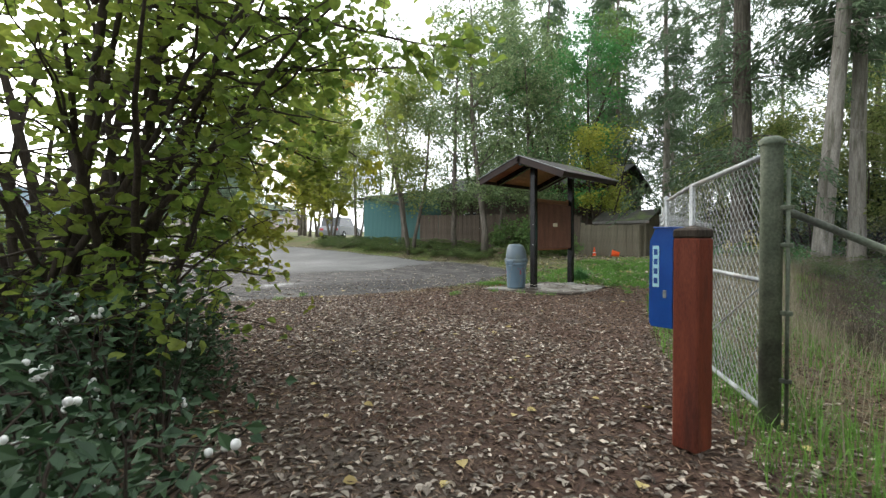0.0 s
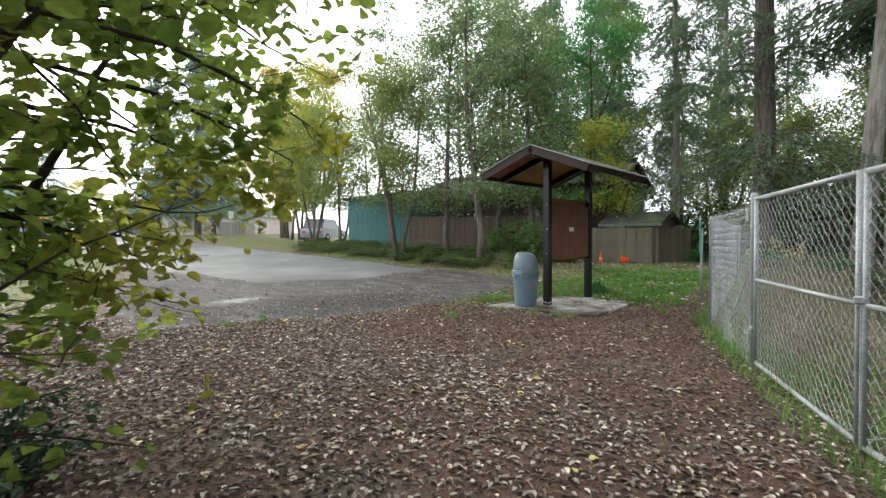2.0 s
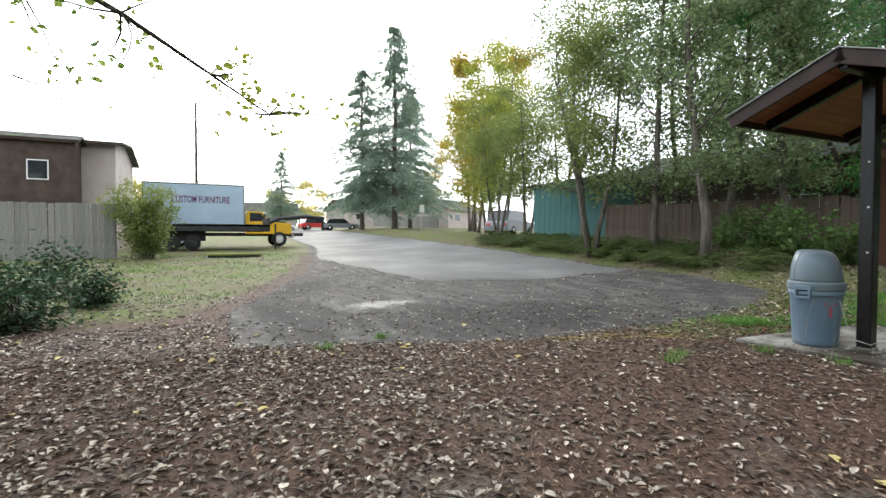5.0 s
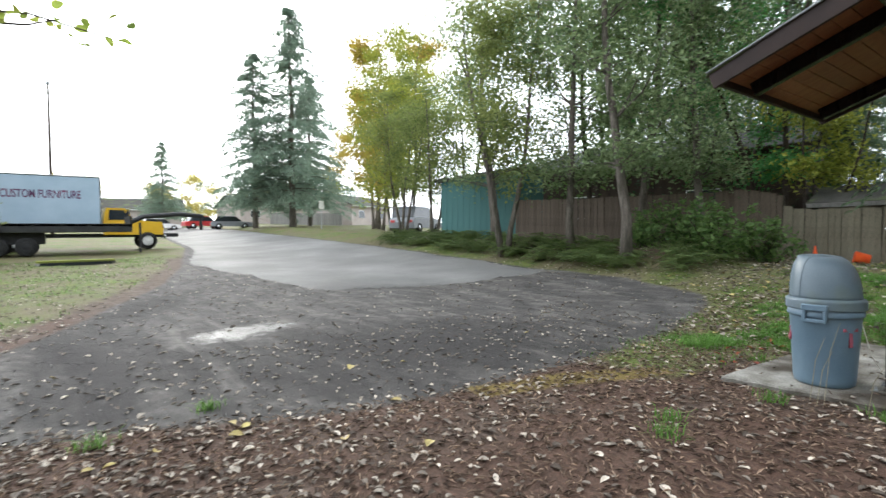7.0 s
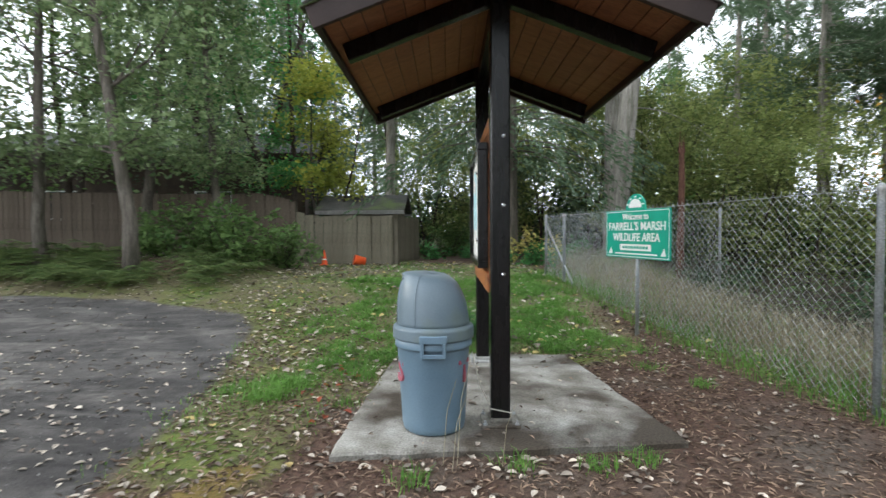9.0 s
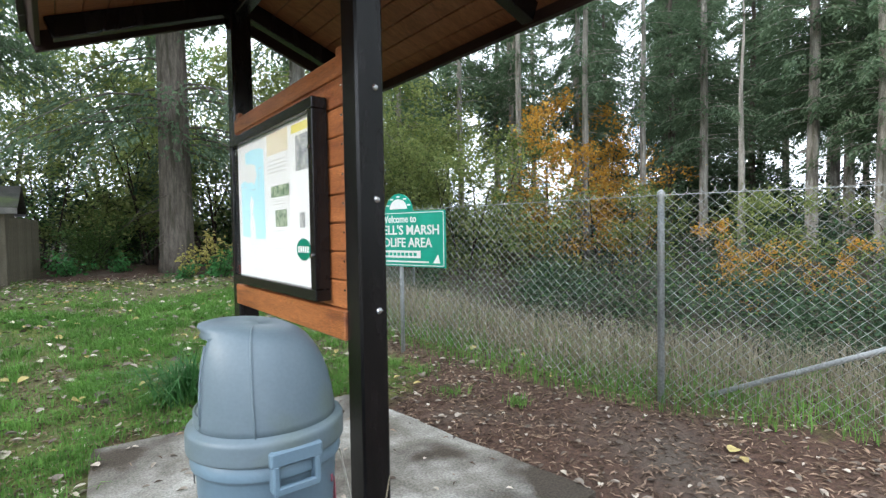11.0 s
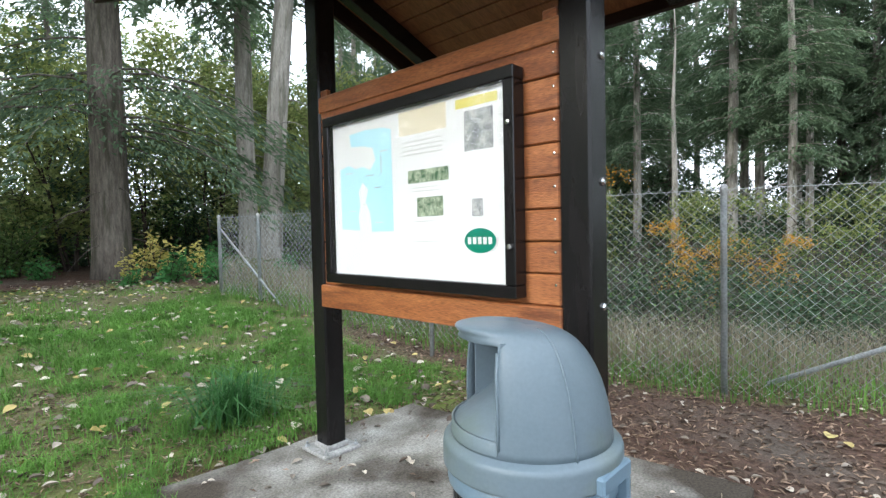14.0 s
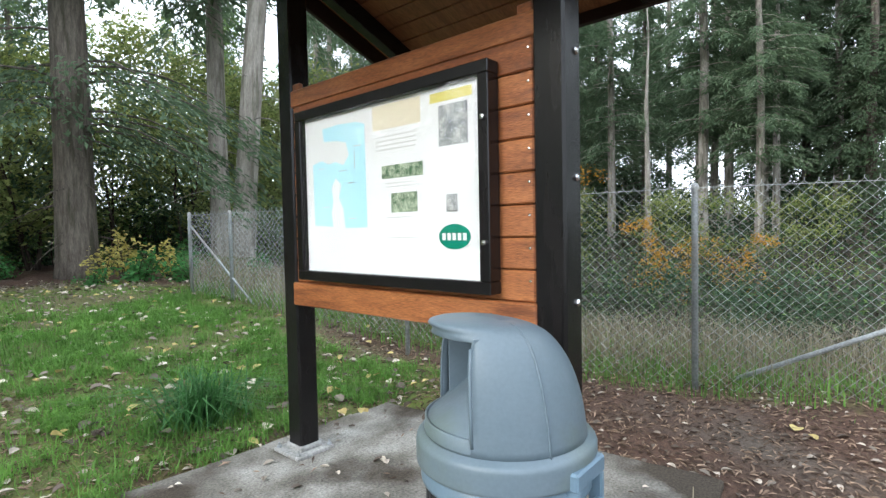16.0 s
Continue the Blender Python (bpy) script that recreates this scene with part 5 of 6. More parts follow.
# far spruces, their haze painted into the needle colour
spruce = conifer("spruce", "tall blue-green spruce beside the road, paled for haze", 23, 0.35, 3.0, 7.6, 230, 115, M["needles_far"], M["bark"], 0.22, group="roadside spruces", dead=4, size=0.45)
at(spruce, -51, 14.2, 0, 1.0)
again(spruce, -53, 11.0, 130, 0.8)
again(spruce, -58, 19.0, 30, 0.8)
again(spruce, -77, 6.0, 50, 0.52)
snag = conifer("dead_snag", "bare grey dead tree trunk with stubs", 11, 0.16, 10.0, 0.6, 1, 4, M["twig"], M["bark_pale"], 0.1, group="", dead=34, size=0.1)
at(snag, 19.3, 6.3, 0)
spots = [(27, 14, 1.0), (30, 6, 1.1), (22, 2.5, 0.9), (25.5, 4.6, 1.05), (31, 10.5, 1.0), (21, 15.5, 0.95), (19, 20, 1.0), (24, 22, 1.1), (33, 17, 1.1), (36, 4, 1.1), (29, 0.5, 1.0), (34, -3, 1.1), (24, -4, 1.0), (15, 22, 0.9), (38, 11, 1.15), (28, 19, 1.05), (40, 20, 1.2), (18, 26, 1.0), (30, 26, 1.1), (41, -1, 1.2), (20, -8, 1.0), (27, -10, 1.1), (16, -13, 1.0), (13, -17, 1.05), (35, 24, 1.15), (44, 8, 1.2)]
for i, (x, y, s) in enumerate(spots):
    again(firC if i % 4 else firD, x + rnd.uniform(-0.7, 0.7), y + rnd.uniform(-0.7, 0.7), 47 * i, s * rnd.uniform(0.9, 1.1))
for i, (x, y, s) in enumerate(((-9.5, 25, 1.2), (-13, 22, 1.1), (-20, 27, 1.2), (-4, 32, 1.3))):
    again(firD if i % 3 else firC, x, y, 61 * i, s)
for i, (x, y, s) in enumerate(((12.0, -11.5, 1.0), (9, -17, 1.1), (3, -18, 1.1), (-4, -19, 1.0))):
    again(firD, x, y, 61 * i, s)

fill = random.Random(21)
extra = random.Random(33)
slim = conifer("slim_fir", "slim pale-trunked fir with a thin high crown", 23, 0.17, 7.5, 2.3, 70, 75, M["needles"], M["bark_pale"], 0.25, dead=34, size=0.26, group="slim firs")
at(slim, 15.9, 14.4, 20)
for x, y, s in ((17.9, 12.2, 1.05), (14.8, 17.2, 0.9), (16.6, 19.4, 1.1), (17.4, 16.4, 0.95), (12.2, 18.6, 0.9), (24.5, 2.6, 1.0), (19.5, 10.4, 0.95)):
    again(slim, x, y, extra.uniform(0, 360), s)
for i in range(7):
    again(firC if i % 3 else firD, extra.uniform(27, 42), extra.uniform(-6, 3), extra.uniform(0, 360), extra.uniform(0.95, 1.25))
for i in range(24):
    a, d = radians(fill.uniform(-30, 78)), fill.uniform(33, 62)
    again(firC if i % 3 else firD, d * math.cos(a), d * math.sin(a), fill.uniform(0, 360), fill.uniform(0.9, 1.3))
for i in range(9):
    a, d = radians(fill.uniform(80, 125)), fill.uniform(32, 52)
    again(firC if i % 3 else firD, d * math.cos(a), d * math.sin(a), fill.uniform(0, 360), fill.uniform(0.9, 1.2))

# broadleaved trees round the lot
birch = broadleaf("leaning_tree", "leaning multi-stemmed tree with thin grey-green leaves", 10.5, 0.15, 3.1, 1.8, 15000, 0.135, M["leaf_soft"], M["bark"], 3, "roadside trees", (-0.12, 0.02), 80)
at(birch, -11.9, 7.0, 0)
alder = broadleaf("alder", "slender alder with grey-green leaves", 13.0, 0.15, 2.7, 1.3, 9600, 0.15, M["leaf_grey"], M["bark"], 1, "roadside trees", (0.02, 0), 90)
at(alder, -6.98, 6.85, 0, 1.0)
again(alder, -9.7, 7.9, 120, 0.9)
again(alder, -8.9, 10.6, 220, 1.05)
again(alder, -15.2, 9.6, 60, 0.95)
again(alder, -6.4, 9.6, 300, 0.85)
maple = broadleaf("maple", "green-leaved maple behind the wooden fence", 15.0, 0.2, 3.4, 2.0, 7600, 0.17, M["leaf"], M["bark_dark"], 2, "maples", (0, 0), 110)
at(maple, -8.2, 14.8, 0)
again(maple, -12.5, 13.0, 80, 0.95)
again(maple, -20.5, 12.5, 310, 0.8)
green = broadleaf("bright_tree", "tall bright green tree behind the fence", 13.0, 0.16, 2.4, 2.2, 15000, 0.14, M["leaf_bright"], M["bark_dark"], 2, "", (0, 0), 90)
at(green, -5.6, 12.9, 0)
vine = broadleaf("vine_maple", "small olive-leaved vine maple in the wood", 6.2, 0.07, 1.3, 1.4, 4500, 0.12, M["leaf_soft"], M["bark_dark"], 3, "vine maples", (0.05, 0), 60)
at(vine, 6.2, 19.5, 40, 1.35)
again(vine, 8.8, 17.0, 150, 1.2)
again(vine, 10.8, 20.0, 260, 1.4)
again(vine, 3.8, 21.5, 300, 1.5)
again(vine, 9.5, 13.2, 20, 1.0)
for x, y, a, s in ((13.5, 22.5, 70, 0.8), (12, 28, 200, 0.9), (17, 25, 260, 0.85), (1.5, 27, 310, 0.85), (-3, 27, 20, 0.85)):
    again(maple, x, y, a, s)
for x, y, a, s in ((12.5, 17.5, 90, 1.3), (7.2, 22.0, 200, 1.5), (11.5, 24.5, 30, 1.6), (1.0, 20.5, 130, 1.3), (15, 20.5, 250, 1.4)):
    again(vine, x, y, a, s)
gold = broadleaf("golden_tree", "golden autumn tree beside the road", 15.0, 0.16, 2.6, 1.0, 11000, 0.2, M["leaf_gold"], M["bark"], 1, "golden trees", (0, 0), 130, tall=1.9)
at(gold, -33.5, 14.8, 0, 0.75)
for x, y, a, s in ((-38, 16.5, 70, 0.9), (-42, 19, 300, 1.2), (-70, 27, 20, 1.0), (-37, 16.5, 220, 1.0)):
    again(gold, x, y, a, s)
again(birch, -24.0, 10.6, 160, 0.85)
again(birch, -20.0, 9.8, 250, 0.8)
amber = broadleaf("orange_tree", "orange autumn vine maple by the marsh", 7.5, 0.08, 2.1, 0.8, 4200, 0.16, M["leaf_orange"], M["bark_dark"], 2, "orange maples", (0, 0), 50)
at(amber, 15.2, 12.3, 0, 1.05)
again(amber, 12.4, 3.7, 60, 0.36)
again(amber, 13.8, 1.8, 250, 0.3)
for x, y, a, s in ((17.0, 10.6, 90, 0.8), (22, 14.5, 20, 1.1)):
    again(amber, x, y, a, s)

# understorey
thicket = shrub("thicket_shrub", "tangled green understorey shrub", 1.9, 2.3, 2600, 0.13, M["leaf"], 0, "thicket shrubs", 18)
at(thicket, 7.5, 14.6)
for i, (x, y, s) in enumerate(((9.3, 15.8, 1.1), (4.0, 18.6, 1.0), (0.2, 19.6, 1.1), (-2.2, 22.0, 1.4), (11.5, 16.5, 1.2), (7.8, 18.2, 1.3), (-0.2, 16.2, 0.7), (12.8, 13.6, 1.1), (2.0, 22.5, 1.3), (14.5, 17.6, 1.3), (5.6, 20.5, 1.3), (-2.6, 16.2, 0.9))):
    again(thicket, x, y, 73 * i, s, 0.05)
bramble = shrub("marsh_thicket", "tangle of bare twigs and sparse leaves in the marsh", 2.0, 1.7, 500, 0.08, M["leaf"], 0, "marsh thickets", 46, M["twig"])
at(bramble, 9.5, 4.0)
for i, (x, y, s) in enumerate(((11.5, 1.0, 1.1), (8.0, 7.5, 0.9), (12.0, 6.5, 1.2), (10.0, -2.0, 1.1), (13.5, 3.2, 1.3), (14, -1.2, 1.3), (9.6, 10.2, 1.1), (13, 10, 1.3), (15.5, 5.6, 1.4), (16, 1.5, 1.4), (18, 9.5, 1.5), (17, -3.5, 1.4), (12.0, -5.5, 1.3), (8.7, -4.2, 0.9), (9.4, -8.5, 1.1), (19.5, 6, 1.5), (6.4, 10.4, 0.8), (20, 0.5, 1.6), (12.5, -9.0, 1.3), (7.6, 12.0, 0.8), (6.6, 1.6, 0.75), (6.9, 4.2, 0.8), (7.4, -1.2, 0.8), (5.8, 6.4, 0.7), (8.4, 2.2, 0.9), (7.0, 8.6, 0.8))):
    again(bramble, x, y, 97 * i, s, 0.1)
darkleaf = shrub("marsh_shrub", "dark evergreen shrub across the marsh", 2.2, 2.2, 2600, 0.13, M["shrub"], 0, "marsh shrubs", 16)
at(darkleaf, 18.5, 12.5)
for i, (x, y, s) in enumerate(((20, 8.0, 1.1), (21, 4.8, 1.2), (21.5, 1.5, 1.1), (22, -2, 1.3), (19.5, 16, 1.2), (24.5, 11.5, 1.3), (25, 7, 1.3), (26, 2.2, 1.3), (16.5, 15.5, 1.1), (14.2, 20.2, 1.2), (24, 16, 1.4), (28, 8, 1.6), (30, 13, 1.7), (29, 3, 1.6), (22, 19.5, 1.4), (33, 7, 1.8), (27, -3, 1.5), (-11, 17.5, 1.3), (-16, 18, 1.4), (-5, 17.5, 1.1), (-21, 16, 1.2), (-7.5, 18.6, 1.5), (0.5, 25, 1.6), (8, 22.5, 1.6), (12.5, 24.5, 1.7), (12.5, 2.2, 0.7), (13.5, 6.2, 0.75), (11.0, 8.6, 0.7), (14.5, -2.8, 0.8), (10.2, 5.4, 0.55), (36, 12, 2.2), (38, 3, 2.2), (36, -4, 2.2), (34, 20, 2.2), (42, 16, 2.4), (44, 4, 2.4), (7.9, 0.4, 0.6), (8.8, 3.2, 0.7), (8.4, 6.0, 0.65), (9.6, -1.2, 0.7), (11.2, 3.4, 0.75), (9.4, 1.4, 0.7), (11.0, 0.2, 0.75), (6.9, 9.8, 0.7), (10.4, 7.2, 0.75), (12.5, -3.5, 0.8), (8.6, -3.6, 0.7), (-2.5, 19, 1.5), (0.5, 20.8, 1.4), (3, 19.8, 1.4), (5.5, 18.5, 1.3), (-5, 21, 1.6), (1.5, 23.5, 1.8), (7, 20, 1.5), (10.5, 18.8, 1.4), (13, 20, 1.5), (16.5, 21, 1.6))):
    again(darkleaf, x, y, 83 * i, s, 0.1)
bushL = shrub("laurel_bush", "rounded olive-green bush beside the grey board fence", 1.3, 2.6, 9000, 0.12, M["leaf_soft"], 0, "", 34, M["twig"])
at(bushL, -21.6, -8.2, 0, 1.1)
yb = shrub("yellow_shrub", "low shrub with yellow autumn leaves", 0.6, 1.0, 240, 0.15, M["leaf_pale"], 0, "yellow shrubs", 9)
at(yb, 2.2, 12.3)
for x, y, a, s in ((1.5, 11.4, 60, 0.7), (2.9, 11.6, 200, 0.8)):
    again(yb, x, y, a, s, 0.0)
gl = shrub("green_shrub", "low leafy green shrub at the lawn's edge", 0.7, 0.7, 420, 0.12, M["leaf_bright"], 0, "green shrubs", 9)
at(gl, 2.0, 10.9)
for x, y, a, s in ((3.3, 11.6, 60, 1.0), (0.3, 14.4, 100, 0.8), (2.7, 9.9, 150, 0.8), (1.2, 10.9, 10, 0.5), (-0.8, 13.8, 200, 0.9), (4.2, 14.6, 30, 1.2), (-2.0, 14.4, 30, 1.0), (3.9, 9.6, 10, 0.9)):
    again(gl, x, y, a, s, 0.0)


laurel = shrub("broad_shrub", "broad-leaved green shrub at the foot of the bank", 1.1, 1.35, 1000, 0.17, M["leaf"], 0, "broad shrubs", 16)
at(laurel, -5.2, 8.3)
for x, y, a, s in ((-6.3, 8.5, 70, 0.95), (-4.6, 9.6, 190, 0.8), (-7.6, 8.9, 250, 0.8)):
    again(laurel, x, y, a, s, 0.0)


def fern():
    t = thing("sword_fern", "green sword fern on the bank", "fern", group="sword ferns")
    b = Build()
    for k in range(16):
        a, L, e = 2 * math.pi * k / 16 + rnd.gauss(0, 0.2), rnd.uniform(0.5, 0.85), rnd.uniform(0.5, 1.1)
        n = 14
        P, Dn = [], []
        for i in range(1, n):
            s = i / n
            x, z = L * s * math.cos(e * (1 - s * 0.3)), L * (math.sin(e) * s * 1.25 - 0.75 * s * s)
            for q in (-1, 1):
                w = 0.09 * math.sin(math.pi * min(1, s * 0.85 + 0.12))
                ca, sa = math.cos(a), math.sin(a)
                P.append((x * ca - q * sa * w * 0.5, x * sa + q * ca * w * 0.5, z + 0.03))
                Dn.append((-q * sa + 0.3 * ca, q * ca + 0.3 * sa, -0.1))
        b.leaves(np.array(P), 0.1, 0.95, "rhomb", 0.3, np.array(Dn))
    part("fronds", b, M["fern"], t)
    return t


fe = fern()
at(fe, -7.8, 6.9)
fr2 = random.Random(5)
for i in range(120):
    x = fr2.uniform(-22, -5.0)
    y = float(np.interp(x, KERB_X, KERB_Y)) + fr2.uniform(0.55, 2.6)
    again(fe, x, y, fr2.uniform(0, 360), fr2.uniform(0.8, 1.5), 0.0)
for i in range(26):
    y = fr2.uniform(8.5, 17.5)
    x = float(np.interp(y, FENCE_Y, FENCE_X)) + fr2.uniform(0.6, 7)
    again(fe, x, y, fr2.uniform(0, 360), fr2.uniform(0.9, 1.5), 0.0)


# ---- ground cover ----
def scatter(n, x0, x1, y0, y1, keep, lift=0.012):
    x, y = rs.uniform(x0, x1, n), rs.uniform(y0, y1, n)
    k = rs.rand(n) < keep(x, y)
    x, y = x[k], y[k]
    z = np.where(inside(SLAB, x, y) > 0, 0.004, surface(x, y))
    return np.stack([x, y, z + lift], 1)


def litter_mask(x, y):
    a, g, l = zones(x, y)
    over = x - np.interp(y, FENCE_Y, FENCE_X)
    patch = 0.5 + 0.5 * np.sin(x * 1.9 + 1.3 * np.sin(y * 1.1)) * np.sin(y * 1.7 + 0.8 * np.sin(x * 1.3))
    return np.clip((a * (0.55 + 0.45 * patch) + 0.12 * l + 0.36 * g) * (1 - ss((over - 0.1) / 0.8)), 0, 1) * (1 - 0.7 * ss((y + 5.6) / 2) * ss((x + 3) / 1.0)) * (1 - 0.55 * ss((x - 0.3) / 0.8) * ss((y + 3.2) / 1.0)) * np.where(inside(SLAB, x, y) > 0, 0.12, 1)


single("leaf_litter", Build().leaves(scatter(60000, -5.5, 7.2, -12.5, 2.5, litter_mask), 0.057, 0.88, "hex", 0.5), M["litter"], "dry brown fallen leaves strewn over the path", "leaves", kind="stuff")
single("leaf_litter", Build().leaves(scatter(60000, -24, 3, -12, 13, lambda x, y: litter_mask(x, y) * 0.75), 0.066, 0.92, "hex", 0.66), M["litter"], "scattered fallen leaves on lot and lawn", "leaves", kind="stuff")
single("yellow_litter", Build().leaves(scatter(500, -6, 7, -12, 9, litter_mask, 0.018), 0.085, 0.86, "hex", 0.8), M["litter_y"], "fresh yellow fallen leaves on the path", "leaves", kind="stuff")
single("lawn_litter", Build().leaves(scatter(3200, -4.5, 3.4, 1.2, 12.5, lambda x, y: zones(x, y)[1] * 0.55, 0.045), 0.085, 0.8, "hex", 0.78), M["litter"], "fallen leaves lying on the lawn grass", "leaves", kind="stuff")
single("yellow_litter", Build().leaves(scatter(700, -4.5, 3.4, 1.2, 12.5, lambda x, y: zones(x, y)[1] * 0.5, 0.05), 0.085, 0.8, "hex", 0.8), M["litter_y"], "yellow fallen leaves lying on the lawn grass", "leaves", kind="stuff")
single("bark_chips", Build().leaves(scatter(115000, -3.5, 7.2, -12.5, 4.5, lambda x, y: zones(x, y)[0] * np.where(inside(SLAB, x, y) > -0.03, 0.02, 1), 0.009), 0.062, 0.74, "rhomb", 0.2), M["chip"], "shredded brown bark chips of the path", "mulch", kind="stuff")
single("loose_grit", Build().leaves(scatter(14000, -15, -2, -7, 6, lambda x, y: zones(x, y)[2] * 0.8, 0.004), 0.022, 0.6, "rhomb", 0.8), M["grit"], "loose grit and stones on worn tarmac", "gravel", kind="stuff")


def grass_mask(x, y):
    a, g, l = zones(x, y)
    patch = np.sin(x * 2.3 + np.sin(y * 1.9)) * np.sin(y * 2.1 + np.sin(x * 1.4))
    thick = ss((x + 2.4) / 0.8) * ss((2.0 - x) / 0.7) * ss((y - 1.9) / 0.5) * ss((8.8 - y) / 1.5)
    thick = np.maximum(thick, 0.9 * ss((x + 2.3) / 0.7) * ss((-0.8 - x) / 0.3) * ss((y - 0.5) / 0.8))
    thick = np.maximum(thick, 0.7 * np.exp(-(((x + 1.35) / 0.35) ** 2)) * ss((y + 0.2) / 0.5))
    return np.clip(g * (0.12 + 0.45 * thick + 0.4 * patch), 0, 1) * np.where(inside(SLAB, x, y) > -0.05, 0, 1)


lawn = np.concatenate([scatter(90000, -3.4, 3.2, -1.0, 9.0, grass_mask, -0.005), scatter(26000, -4, 4, 8.5, 13, grass_mask, -0.005)])
single("lawn_grass", Build().blades(lawn, 0.066, 0.007, 0.8), M["grass"], "short green lawn grass behind the kiosk", "grass", kind="stuff")
cl = scatter(1500, -2.4, 1.9, 0.6, 7.5, grass_mask, -0.005)
clump = np.concatenate([c + rs.normal(0, 0.075, (70, 3)) * np.array([1, 1, 0.0]) for c in cl[:420]])
single("lawn_clumps", Build().blades(clump, 0.115, 0.0075, 1.0), M["grass"], "longer green grass clumps in the lawn", "grass", kind="stuff")
moss = scatter(26000, -4.5, -1.0, -1.5, 6, lambda x, y: zones(x, y)[1] * 0.8, 0.0)
single("moss_sprigs", Build().leaves(moss, 0.026, 0.6, "rhomb", 0.5), M["moss"], "yellowish moss and clover beside the tarmac", "moss", kind="stuff")
west = scatter(30000, -24, -8, -12, -2.2, grass_mask, -0.005)
single("verge_grass", Build().blades(west, 0.09, 0.012, 0.5), M["grass"], "patchy mossy grass verge beside the lot", "grass", kind="stuff")


def by_fence(lo, hi, y0, y1, n):
    y = rs.uniform(y0, y1, n)
    x = np.interp(y, FENCE_Y, FENCE_X) + rs.uniform(lo, hi, n)
    return np.stack([x, y, surface(x, y) - 0.02], 1)


single("fence_grass", Build().blades(by_fence(-0.3, 0.6, -9.5, 8, 6000), 0.2, 0.008, 0.5), M["grass"], "green grass growing along the fence foot", "grass", kind="stuff")
single("dry_grass", Build().blades(np.concatenate([by_fence(0.15, 2.4, -2.5, 12, 9000), by_fence(0.15, 2.4, -10, -2.5, 900)]), 0.55, 0.006, 0.55), M["straw"], "tall dry straw-coloured grass behind the fence", "grass", kind="stuff")
single("marsh_grass", Build().blades(by_fence(2.5, 11, -10, 14, 12000), 0.55, 0.011, 0.6), M["reed"], "dead reeds and grass across the marsh", "grass", kind="stuff")
single("green_reeds", Build().blades(by_fence(0.1, 3.0, -10, 12, 5000), 0.3, 0.008, 0.5), M["grass"], "green grass among the dry stems", "grass", kind="stuff")


def tuft(x, y, n, h, spread, label, material=M["grass"], wide=0.008, lean=0.75):
    p = rs.normal(0, spread, (n, 3)) * np.array([1, 1, 0])
    single("grass_tuft", Build().blades(p, h, wide, lean), material, label, "grass tuft", pose(x, y, float(surface(np.array(x), np.array(y))) - 0.005), "grass tufts", "stuff")


tuft(-0.22, 2.78, 420, 0.42, 0.10, "thick dark green tuft of lawn grass", M["deep_grass"], 0.013, 1.0)
for x, y in ((-0.6, -0.85), (-0.9, -1.9), (-0.75, -2.2), (0.55, -0.62), (0.85, -0.55), (1.7, 1.55), (1.4, 2.6), (0.75, 5.0), (-3.3, -4.5), (-3.0, -5.3), (0.05, -0.60), (2.0, 1.0), (-1.25, 0.6), (-1.2, 1.3), (-1.15, 1.9)):
    tuft(x, y, 60, 0.10, 0.06, "small green grass tuft on bare soil")

bare = broadleaf("sparse_alder", "half-bare alder with branches over the lot", 7.5, 0.11, 3.6, 2.4, 900, 0.09, M["leaf_yg"], M["bark_dark"], 2, "", (0.05, 0.12), 90)
at(bare, -2.8, -10.2)
bo = Build()
main = [Vector(p) for p in ((0, 0, 3.6), (0.05, 1.0, 4.1), (-0.05, 2.0, 3.9), (-0.15, 2.9, 3.5), (-0.25, 3.7, 3.05), (-0.3, 4.3, 2.7))]
bo.tube(main, [0.05, 0.042, 0.034, 0.025, 0.015, 0.006], 7)
tips = []
for j in range(1, 6):
    for _ in range(6):
        tw = limb_points(main[j], (rnd.gauss(0, 1), rnd.gauss(0.5, 0.7), rnd.gauss(-0.15, 0.45)), rnd.uniform(0.5, 1.2), 5, 0.2, -0.03)
        bo.tube(tw, [0.011, 0.009, 0.007, 0.005, 0.004, 0.002], 4, False)
        tips += tw[1:]
tagged(part("bough", bo, M["bark_dark"], bare, smooth=True), kind="stuff")
tc = np.array([p[:] for p in tips])
tagged(part("bough_leaf", Build().leaves(tc[rs.randint(0, len(tc), 330)] + rs.normal(0, 0.06, (330, 3)), 0.075, 0.3, "hex", 0.8), M["hazel"], bare), kind="stuff")


